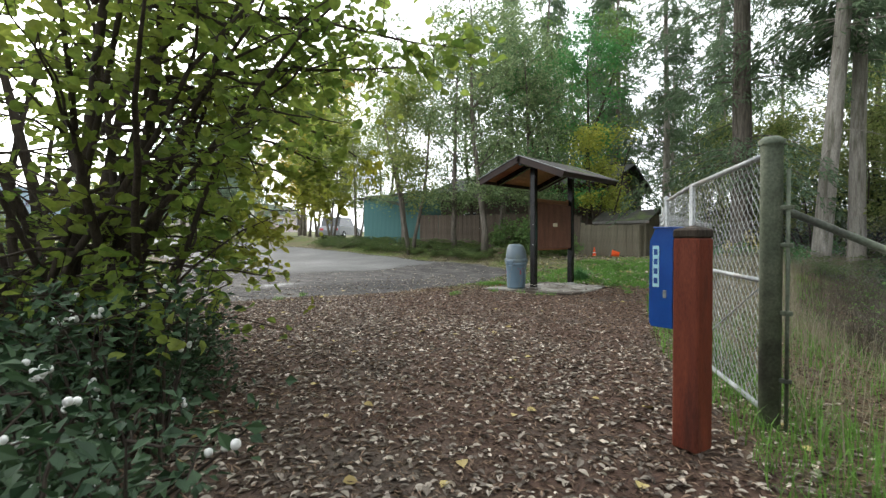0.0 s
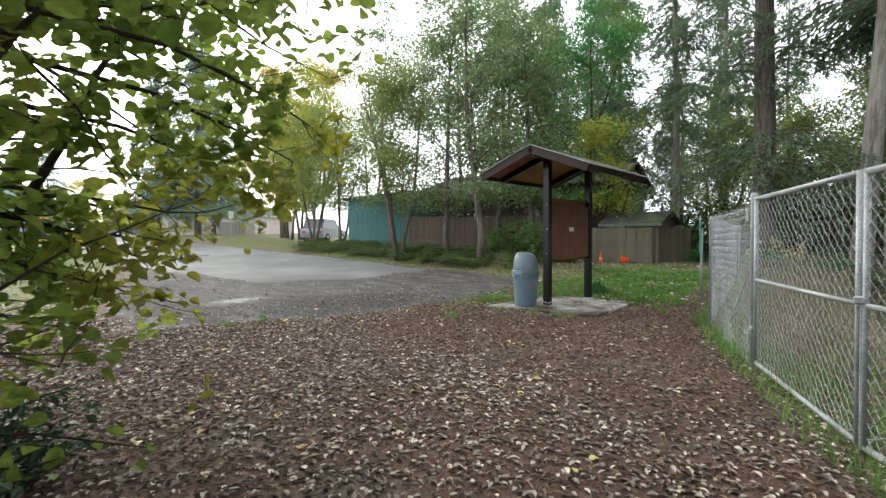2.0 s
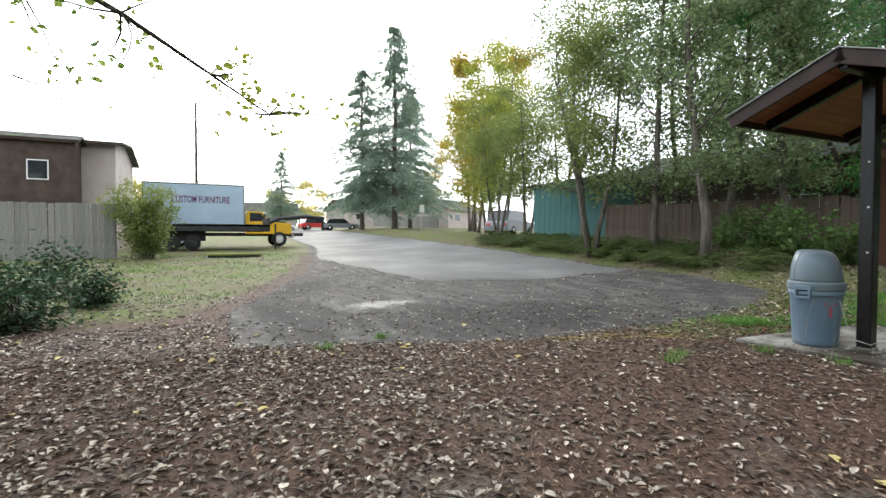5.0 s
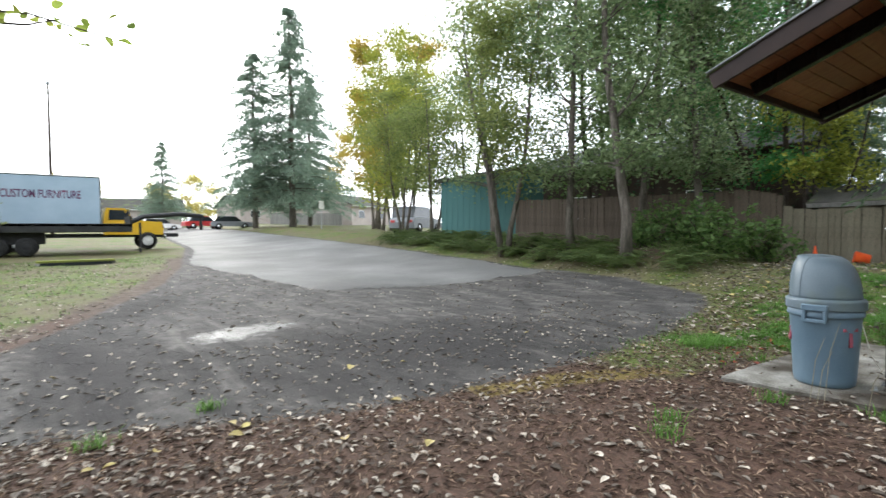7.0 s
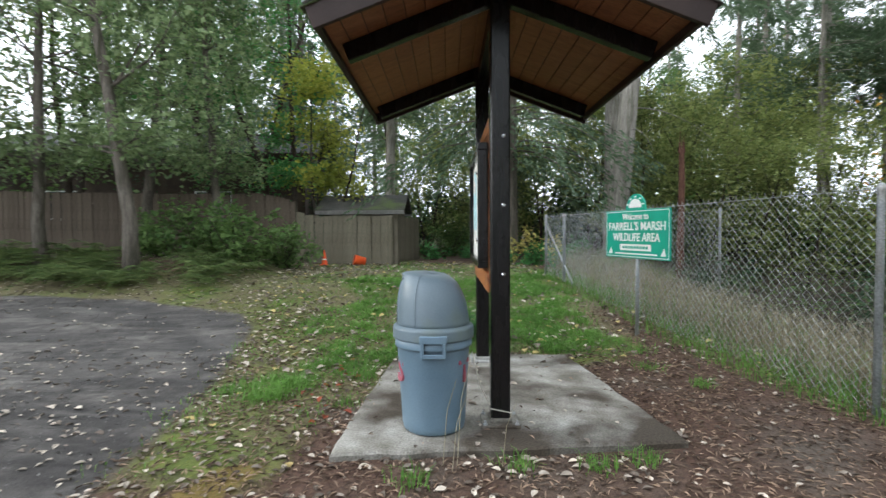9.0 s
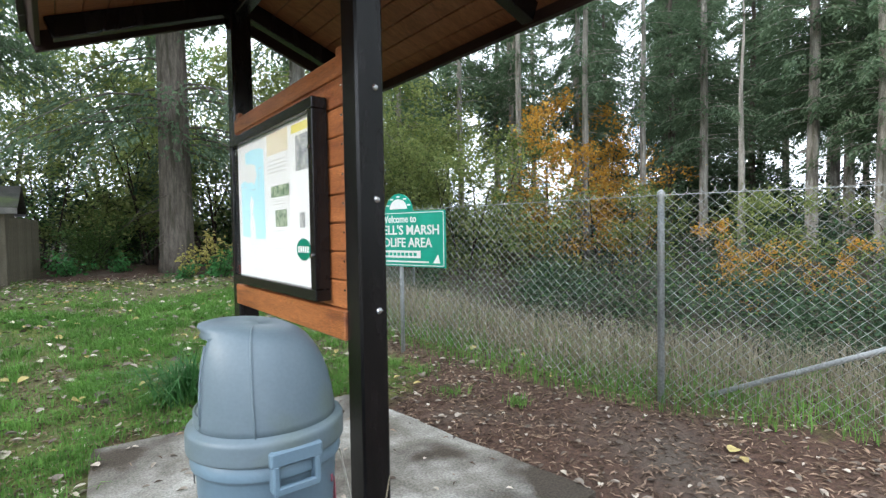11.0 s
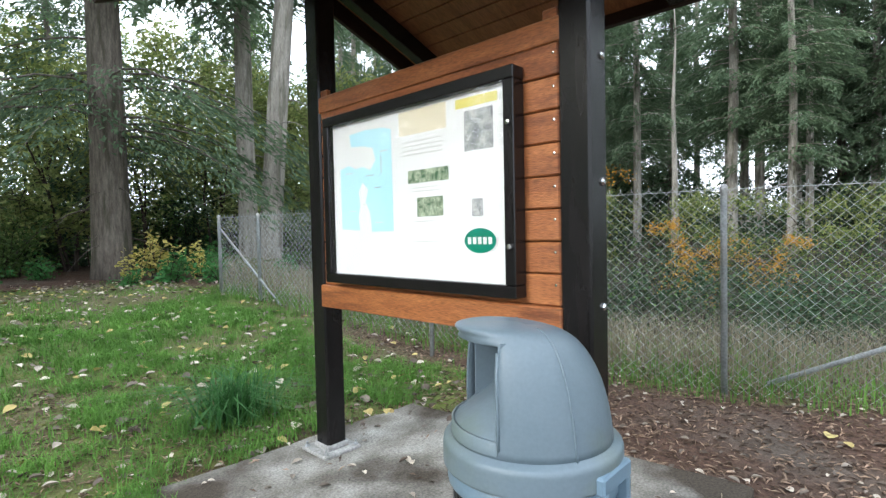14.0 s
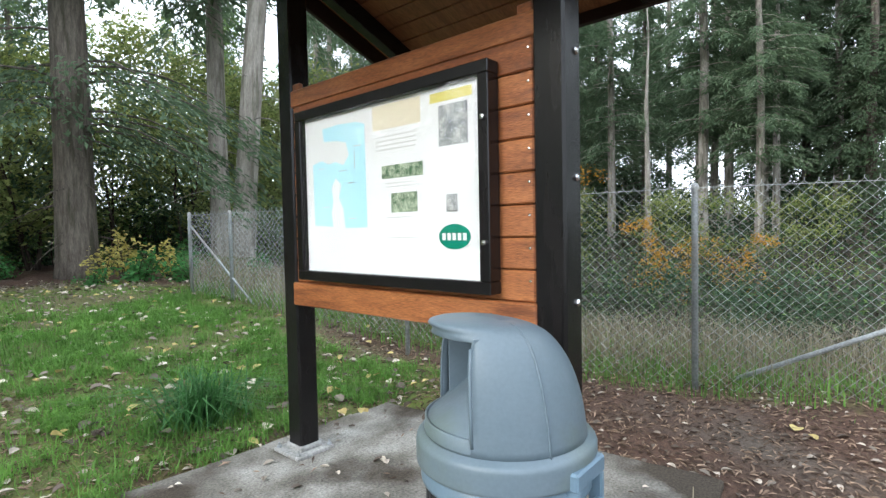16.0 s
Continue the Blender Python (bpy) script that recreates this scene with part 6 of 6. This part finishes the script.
# ---- wooden fences, shed and hut ----
def board_fence(name, label, a, b, h, material, group, gap=0.004, width=0.145):
    """Upright boards nailed to two rails on posts, each board its own piece."""
    f = thing(name, label, "fence", group=group)
    a, b = Vector((*a, 0)), Vector((*b, 0))
    d = b - a
    n = int(d.length / width)
    turn = math.degrees(math.atan2(d.y, d.x))
    me = Build().box((0, 0, h / 2), (width - gap, 0.02, h), bev=0.004).mesh("fence_board", material)
    for i in range(n):
        p = a + d * ((i + 0.5) / n)
        ob = part("fence_board", me, None, f)
        ob.matrix_local = pose(p.x, p.y, gz(p.x, p.y) - 0.05 + rnd.uniform(-0.02, 0.02), 0, rnd.gauss(0, 0.5), turn)
    side = Vector((-d.y, d.x, 0)).normalized() * 0.04
    for z in (0.35, h - 0.3):
        pa, pb = a + side, b + side
        part("rail", Build().tube([(pa.x, pa.y, gz(a.x, a.y) + z), (pb.x, pb.y, gz(b.x, b.y) + z)], 0.035, 4), material, f)
    k = max(1, int(d.length / 2.4))
    for i in range(k + 1):
        p = a + d * (i / k) + side * 2
        part("fence_post", Build().box((p.x, p.y, gz(p.x, p.y) + h / 2 - 0.05), (0.09, 0.09, h + 0.05), bev=0.006), material, f)
    return f


board_fence("board_fence", "tall weathered brown board fence on the bank", (-15.2, 10.9), (-5.0, 11.75), 1.8, M["shaded_fence"], "board fences")
board_fence("board_fence", "grey-brown board fence in front of the hut", (-5.0, 11.75), (-2.1, 11.7), 1.52, M["fence_wood"], "board fences")
board_fence("board_fence", "grey-brown board fence in front of the hut", (-2.1, 11.7), (-1.4, 14.6), 1.5, M["fence_wood"], "board fences")
board_fence("grey_fence", "silvery weathered board fence before the house", (-21.6, -13.6), (-22.0, -9.4), 2.3, M["grey_wood"], "", width=0.2)
board_fence("far_fence", "pale board fence across the far street", (-74, 19.5), (-62, 25.0), 1.7, M["grey_wood"], "", width=0.3)


def gable_house(name, label, category, w, d, h, rise, over, wall, roof, m, windows=(), trim=None, group=""):
    """A house: walls, gabled roof with the ridge along x, windows on the -y side given as (x, z, width, height)."""
    t = thing(name, label, category, m, group)
    wl_ = Build().box((0, d / 2, h / 2 - 0.2), (w, d, h + 0.4), bev=0.01)
    for s in (-1, 1):
        wl_.prism([(0, h - 0.01), (d, h - 0.01), (d / 2, h + rise)], 0.06, pose(s * (w / 2 - 0.03) + 0.03, 0, 0, 0, 0, 90))
    body = part("wall", wl_, wall, t)
    ang, sl = math.atan2(rise, d / 2), math.hypot(d / 2, rise) + over
    for s in (0, 1):
        base = pose(0, d / 2, h + rise + 0.03) @ Matrix.Rotation(math.pi * s, 4, "Z") @ Matrix.Rotation(ang, 4, "X")
        r = part("roof", Build().box((0, -sl / 2, 0.0), (w + 2 * over, sl, 0.07), base, 0.01), roof, t)
        n = max(3, int(sl / 0.28))
        for i in range(n):
            part("roof_course", Build().box((0, -sl * (i + 0.5) / n, 0.045), (w + 2 * over + 0.02, sl / n + 0.03, 0.02), base @ Matrix.Translation((0, 0, 0)), 0.004), roof, r)
        part("fascia", Build().box((0, -sl - 0.012, -0.03), (w + 2 * over, 0.025, 0.13), base, 0.004), trim or wall, t)
    for x, z, ww, hh in windows:
        wd = part("window", Build().box((x, -0.01, z), (ww, 0.06, hh), bev=0.005), M["white"], t, "white-framed window")
        part("pane", Build().box((x, -0.043, z), (ww - 0.1, 0.01, hh - 0.1), bev=0.002), M["glass"], wd)
    return t


gable_house("garden_hut", "small weathered hut with a shingled roof behind the fence", "hut", 2.3, 1.9, 1.85, 0.42, 0.22, M["fence_wood"], M["shingle"], pose(-3.05, 12.05, gz(-3, 12.5) - 0.17, 0, 0, -2), [], M["grey_wood"])
gable_house("neighbour_house", "dark brown house with a low roof behind the trees", "house", 12, 7, 3.6, 1.2, 0.6, M["brown_house"], M["dark_roof"], pose(-12.0, 16.0, 1.0, 0, 0, 6), [(-3, 1.5, 1.4, 1.1), (2.5, 1.5, 1.4, 1.1)])


def green_shed():
    x0, y0, x1, y1 = -18.9, 9.55, -15.1, 10.95
    w = math.hypot(x1 - x0, y1 - y0)
    t = thing("green_shed", "blue-green painted shed with a sloping roof", "shed", pose(x0, y0, 0.75, 0, 0, math.degrees(math.atan2(y1 - y0, x1 - x0))))
    part("wall", Build().prism([(0, -0.3), (w, -0.3), (w, 3.3), (0, 3.0)], 3.0), M["shed_green"], t)
    n = 13
    me = [Build().box((0, 0, 0), (w / n - 0.012, 0.02, 1), bev=0.003).mesh("siding_board", M["shed_green"])]
    for i in range(n):
        hgt = 3.0 + 0.3 * (i + 0.5) / n + 0.28
        ob = part("siding_board", me[0], None, t)
        ob.matrix_local = pose(w * (i + 0.5) / n, -0.013, hgt / 2 - 0.3) @ Matrix.Diagonal((1, 1, hgt - 0.02, 1))
    part("roof", Build().prism([(-0.25, 3.0), (w + 0.25, 3.34), (w + 0.25, 3.46), (-0.25, 3.12)], 3.5, pose(0, -0.25, 0)), M["shingle"], t)
    return t


green_shed()


# ---- cones ----
def cone(x, y):
    t = thing("traffic_cone", "orange traffic cone with a white band", "traffic cone", pose(x, y, gz(x, y)) @ Matrix.Scale(0.62, 4))
    part("base", Build().box((0, 0, 0.02), (0.36, 0.36, 0.04), bev=0.012), M["orange"], t)
    part("body", Build().lathe([(0.14, 0.04), (0.125, 0.1), (0.035, 0.66), (0.03, 0.7), (0.0001, 0.7)], 20), M["orange"], t, smooth=True)
    part("band", Build().lathe([(0.101, 0.25), (0.075, 0.41)], 20), M["white"], t, "white reflective band", smooth=True)
    return t


cone(-4.0, 11.25)
bk = thing("orange_bucket", "orange plastic bucket lying on the grass", "bucket", pose(-2.95, 11.2, gz(-2.95, 11.2) + 0.14, 0, 78, 200))
part("body", Build().lathe([(0.0001, -0.16), (0.12, -0.16), (0.15, 0.14), (0.16, 0.15), (0.16, 0.17), (0.14, 0.17), (0.11, -0.14), (0.0001, -0.14)], 22), M["orange"], bk, smooth=True)
part("bail", Build().tube([(0.16 * math.cos(a), 0.16 * math.sin(a), 0.16 + 0.06 * math.sin(a)) for a in [math.pi * i / 8 for i in range(9)]], 0.004, 5), M["steel"], bk, smooth=True)


# ---- vehicles ----
def wheel(parent, x, y, r, w, side, rim_mat):
    tyre = part("wheel", Build().lathe([(r * 0.62, -w / 2), (r * 0.93, -w / 2), (r, -w * 0.36), (r, w * 0.36), (r * 0.93, w / 2), (r * 0.62, w / 2)], 24, pose(x, y, r, 0, 90, 0)), M["rubber"], parent, "black tyre", smooth=True)
    part("rim", Build().lathe([(r * 0.62, 0.02), (r * 0.58, w * 0.42), (r * 0.4, w * 0.25), (r * 0.18, w * 0.42), (0.0001, w * 0.44)], 20, pose(x, y, r, 0, 90 * side, 0)), rim_mat, tyre, smooth=True)


def box_truck():
    """A cab-chassis truck with a van body; its own front is +y and the seen side +x."""
    t = thing("box_truck", "yellow-cabbed truck with a pale blue-grey box body", "truck", pose(-31.1, -3.55, gz(-30, -4) + 0.05))
    part("frame", Build().box((0, -0.6, 0.72), (0.9, 8.2, 0.2), bev=0.02), M["black"], t)
    b = part("box_body", Build().box((0, -2.75, 2.42), (2.4, 5.3, 2.45), bev=0.06), M["truck_box"], t)
    for z in (1.2, 3.64):
        part("trim_rail", Build().box((1.19, -2.75, z), (0.05, 5.3, 0.07), bev=0.01), M["chrome"], b)
    for y in (-5.38, -0.12):
        part("corner_post", Build().box((1.19, y, 2.42), (0.05, 0.07, 2.4), bev=0.01), M["chrome"], b)
    me = words("CUSTOM FURNITURE", 0.54, 0.004)
    xs = [v.co.x for v in me.vertices]
    me.transform(Matrix.Diagonal((3.05 / (max(xs) - min(xs)), 1, 1, 1)))
    me.materials.append(M["navy_text"])
    part("lettering", me, None, b, "dark red and navy painted letters").matrix_local = pose(1.203, -2.45, 2.72, 0, 0, 90)
    cab = [(0.0, 0.75), (2.65, 0.75), (2.7, 1.0), (2.65, 1.42), (1.35, 1.52), (0.95, 2.12), (0.1, 2.14), (0.0, 1.5)]
    cb = part("cab", Build().prism(cab, 1.85, pose(0.925, 0, 0, 0, 0, 90)), M["yellow"], t, "yellow cab and bonnet")
    win = Build().prism([(0.22, 1.52), (1.18, 1.54), (0.9, 2.03), (0.24, 2.04)], 0.02, pose(0.94, 0, 0, 0, 0, 90))
    part("side_window", win, M["glass"], cb)
    part("windscreen", Build().box((0, 1.17, 1.83), (1.6, 0.03, 0.6), pose(0, 0, 0), 0.01), M["glass"], cb)
    part("door", Build().box((0.93, 0.62, 1.15), (0.02, 1.0, 0.72), bev=0.01), M["yellow"], cb)
    part("bumper", Build().box((0, 2.76, 0.62), (2.0, 0.14, 0.22), bev=0.03), M["chrome"], t)
    part("grille", Build().box((0, 2.70, 1.1), (1.5, 0.05, 0.4), bev=0.02), M["black"], t)
    for x in (-0.78, 0.78):
        part("headlight", Build().lathe([(0.1, 0), (0.1, 0.04), (0.0001, 0.06)], 14, pose(x, 2.71, 1.12, -90, 0, 0)), M["chrome"], t)
    for x, s in ((-0.9, -1), (0.9, 1)):
        wheel(t, x, 1.95, 0.44, 0.26, s, M["white"])
        wheel(t, x, -3.6, 0.44, 0.45, s, M["white"])
        part("mirror", Build().box((x * 1.2, 1.05, 1.8), (0.05, 0.12, 0.35), bev=0.01), M["black"], t)
    return t


box_truck()


def flatbed_trailer():
    t = thing("flatbed_trailer", "black gooseneck flatbed trailer with two axles", "trailer", pose(-27.6, -5.7, gz(-27.6, -5.5), 0, 0, 0))
    part("deck", Build().box((0, 0.0, 1.32), (2.4, 6.0, 0.14), bev=0.02), M["grey_wood"], t, "grey plank deck")
    for x in (-1.16, 1.16):
        part("side_rail", Build().box((x, 0, 1.2), (0.08, 6.05, 0.38), bev=0.015), M["black"], t)
    for y in (-2.6, -1.6, -0.6, 0.4, 1.4, 2.4):
        part("stake_pocket", Build().box((1.215, y, 1.22), (0.04, 0.1, 0.22), bev=0.008), M["black"], t)
    part("headboard", Build().box((0, 2.98, 1.45), (2.4, 0.1, 0.6), bev=0.015), M["black"], t)
    part("gooseneck", Build().tube([(0.5, 2.9, 1.4), (0.4, 3.6, 1.75), (0.2, 5.2, 1.9), (0.0, 6.3, 1.8)], 0.11, 8), M["black"], t)
    part("gooseneck", Build().tube([(-0.5, 2.9, 1.4), (-0.4, 3.6, 1.75), (-0.2, 5.2, 1.9), (0.0, 6.3, 1.8)], 0.11, 8), M["black"], t)
    part("coupler", Build().tube([(0, 6.2, 1.85), (0, 6.2, 1.1)], 0.08, 10), M["black"], t)
    part("jack_leg", Build().tube([(0.6, 3.4, 1.45), (0.6, 3.4, 0.02)], 0.05, 8), M["black"], t)
    part("axle_beam", Build().box((0, -1.27, 0.75), (1.6, 2.2, 0.5), bev=0.03), M["black"], t)
    for y in (-1.75, -0.8):
        for x, s in ((-0.98, -1), (0.98, 1)):
            wheel(t, x, y, 0.39, 0.24, s, M["black"])
    return t


flatbed_trailer()


def car(name, label, m, paint, suv=False):
    t = thing(name, label, "car", m, "parked cars")
    h = 1.0 if suv else 0.86
    body = Build().prism([(-2.1, 0.35), (2.15, 0.35), (2.2, 0.62), (2.05, h * 0.86), (1.0, h), (-1.95, h), (-2.15, 0.7)], 1.74, pose(0, -0.87, 0))
    part("body", body, paint, t)
    top = 1.68 if suv else 1.42
    back = -1.95 if suv else -1.75
    part("cabin", Build().prism([(back, h - 0.01), (1.05, h - 0.01), (0.35, top), (back + 0.35, top)], 1.5, pose(0, -0.75, 0)), M["glass"], t, "dark glazed cabin")
    part("roof", Build().prism([(back + 0.3, top - 0.04), (0.4, top - 0.04), (0.28, top + 0.02), (back + 0.45, top + 0.02)], 1.52, pose(0, -0.76, 0)), paint, t)
    for x in (-1.3, 1.35):
        for y, s in ((-0.8, -1), (0.8, 1)):
            w = part("wheel", Build().lathe([(0.2, -0.1), (0.31, -0.1), (0.33, -0.06), (0.33, 0.06), (0.31, 0.1), (0.2, 0.1)], 20, pose(x, y, 0.33, 90, 0, 0)), M["rubber"], t, smooth=True)
            part("rim", Build().lathe([(0.2, 0.02), (0.18, 0.09), (0.0001, 0.1)], 16, pose(x, y, 0.33, -90 * s, 0, 0)), M["chrome"], w, smooth=True)
    for y in (-0.6, 0.6):
        part("headlight", Build().box((2.12, y, 0.68), (0.08, 0.36, 0.14), bev=0.03), M["white"], t)
        part("tail_light", Build().box((-2.12, y, 0.75), (0.06, 0.3, 0.16), bev=0.02), M["red_car"], t)
    return t


car("parked_car", "small red car parked across the street", pose(-62, 7.9, gz(-62, 8), 0, 0, 95), M["red_car"])
car("parked_car", "dark grey car parked across the street", pose(-58, 9.9, gz(-58, 10), 0, 0, 80), M["grey_car"])
car("parked_car", "pale car parked across the street", pose(-66, 4.0, gz(-66, 4), 0, 0, 95), M["white"])
car("parked_suv", "white and grey car parked beside the green shed", pose(-26.8, 13.4, gz(-26.8, 13.4) - 0.05, 0, 0, 120), M["grey_car"], True)

# ---- house, pole and street things beyond the lot ----
gable_house("corner_house", "pale stucco house with a dark roof beyond the fence", "house", 9, 9, 5.2, 0.5, 0.35, M["stucco"], M["shingle"], pose(-27.2, -14.4, 0.6, 0, 0, 90), [], M["brown_house"])
gable_house("house_annex", "dark brown boarded annex against the stucco house", "house", 8, 1.4, 5.0, 0.25, 0.2, M["brown_house"], M["shingle"], pose(-25.7, -15.3, 0.6, 0, 0, 90), [(2.6, 3.6, 0.8, 0.9), (0.4, 3.6, 0.9, 0.9)], M["brown_house"])
for x, y, a, lab in ((-80, 22, 100, "pale house across the street behind trees"), (-84, 4, 85, "low grey house at the far end of the street"), (-66, 32, 120, "pale house behind the roadside trees")):
    gable_house("street_house", lab, "house", 11, 8, 2.8, 1.6, 0.5, M["stucco"], M["shingle"], pose(x, y, gz(x, y), 0, 0, a), [(-3, 1.5, 1.6, 1.1), (2.5, 1.5, 1.6, 1.1)], M["white"], "street houses")
pl = thing("utility_pole", "tall thin utility pole beyond the parked truck", "utility pole", pose(-58.6, -5.8, gz(-58.6, -5.8)))
part("shaft", Build().tube([(0, 0, -0.3), (0, 0, 7), (0, 0, 14)], [0.17, 0.14, 0.1], 10), M["bark_dark"], pl, smooth=True)
part("cap", Build().lathe([(0.16, 13.9), (0.16, 14.15), (0.0001, 14.2)], 10), M["steel"], pl)
st = thing("street_sign", "white street sign on a thin steel post", "street sign", pose(-40.1, 12.6, gz(-40.1, 12.6), 0, 0, 110))
part("post", Build().tube([(0, 0, -0.2), (0, 0, 2.3)], 0.03, 8), M["steel"], st)
part("panel", Build().box((0, -0.04, 2.05), (0.6, 0.015, 0.7), bev=0.01), M["white"], st)



def drain_opening():
    t = thing("drain_opening", "dark drain opening under a mossy lip in the verge", "drain", pose(-21.3, -4.9, gz(-21.3, -4.9), 0, 0, 4))
    part("lip", Build().box((-0.3, 0, 0.15), (0.5, 2.3, 0.08), bev=0.035), M["leaf_yg"], t, "mossy concrete lip")
    # solid block, no hollow: the shade inside is its near-black colour
    part("opening", Build().box((-0.24, 0, 0.03), (0.42, 2.1, 0.17), bev=0.01), M["hollow_shade"], t, "near-black block standing for the shade in the opening")
    for y in (-1.1, 1.1):
        part("cheek", Build().box((-0.28, y, 0.05), (0.45, 0.14, 0.18), bev=0.03), M["concrete"], t)
    return t


drain_opening()

# ---- far trees along the street and the pale understorey by the marsh ----
far_gold = broadleaf("street_tree", "pale golden tree far along the street", 9.0, 0.14, 3.4, 0.6, 9000, 0.24, M["leaf_pale"], M["bark"], 2, "street trees", (0, 0), 110, tall=0.7)
at(far_gold, -92, -6, 0, 0.85)
place = random.Random(41)
for i in range(26):
    a = radians(place.uniform(163, 196))
    d = place.uniform(84, 118)
    again(far_gold, d * math.cos(a), d * math.sin(a) + 4, place.uniform(0, 360), place.uniform(0.55, 1.0))
autumn = broadleaf("autumn_tree", "tall gold and green tree beside the shed", 14.0, 0.14, 3.2, 1.6, 15000, 0.15, M["leaf_yg"], M["bark"], 2, "autumn trees", (0, 0), 100, tall=1.3)
at(autumn, -27.5, 13.4, 0, 1.1)
again(autumn, -32.5, 15.0, 120, 1.25)
under = broadleaf("understorey_maple", "open yellow-olive understorey maple behind the fence", 7.5, 0.07, 2.3, 0.5, 5200, 0.16, M["leaf_soft"], M["bark_dark"], 4, "understorey maples", (0.08, 0), 90, tall=0.8)
at(under, 7.0, 15.6, 0)
for x, y, a, s in ((8.2, 13.4, 60, 0.8), (10.4, 14.9, 140, 1.0), (10.6, 12.0, 220, 0.75), (13.2, 13.8, 300, 0.9), (5.4, 16.5, 30, 1.0), (3.4, 17.4, 170, 1.05), (1.6, 18.0, 250, 1.0), (12.6, 9.4, 100, 0.6), (15.6, 8.2, 10, 0.6), (16.5, 4.4, 190, 0.55), (-1.2, 17.5, 80, 0.8), (18.5, 0.8, 40, 0.55)):
    again(under, x, y, a, s)
yellow_vine = broadleaf("vine_maple", "small yellow vine maple beside the hut", 6.4, 0.07, 1.4, 1.6, 4800, 0.13, M["leaf_yg"], M["bark_dark"], 3, "", (0.05, 0), 60)
at(yellow_vine, -4.4, 12.6, 0, 1.1)
stump = Build().tube([(0, 0, -0.2), (0.02, 0, 1.5), (0.05, 0.02, 3.2), (0.03, 0.0, 4.1)], [0.13, 0.105, 0.09, 0.07], 9)
for k in range(7):
    a = 2 * math.pi * k / 7
    stump.tube([(0.03 + 0.07 * math.cos(a), 0.07 * math.sin(a), 4.0), (0.03 + 0.06 * math.cos(a), 0.06 * math.sin(a), 4.2 + 0.5 * ((k * 3) % 7) / 7)], [0.035, 0.006], 4)
single("broken_trunk", stump, M["red_rot"], "broken red-brown rotten trunk behind the fence", "tree trunk", pose(6.4, 11.2, gz(6.4, 11.2)))

# ---- red leaves and dry stalks beside the slab ----
own = np.random.RandomState(19)
spot = np.stack([-1.45 + own.normal(0, 0.16, 18), 0.75 + own.normal(0, 0.6, 18)], 1)
red = np.column_stack([spot, surface(spot[:, 0], spot[:, 1]) + 0.03])
single("red_litter", Build().leaves(red, 0.07, 0.8, "hex", 0.75), M["red_leaf"], "red and orange fallen leaves beside the concrete slab", "leaves", kind="stuff")
stalks = Build()
for x, y, h in ((-0.42, -0.62, 0.5), (-0.33, -0.6, 0.62), (-0.36, -0.66, 0.4), (-0.05, -0.62, 0.34)):
    stalks.tube([(x, y, -0.06), (x + 0.03, y + 0.02, h * 0.6), (x + 0.09, y + 0.03, h)], [0.003, 0.0025, 0.0015], 4)
single("dry_stalks", stalks, M["straw"], "thin dry grass stalks before the litter bin", "grass", kind="stuff")
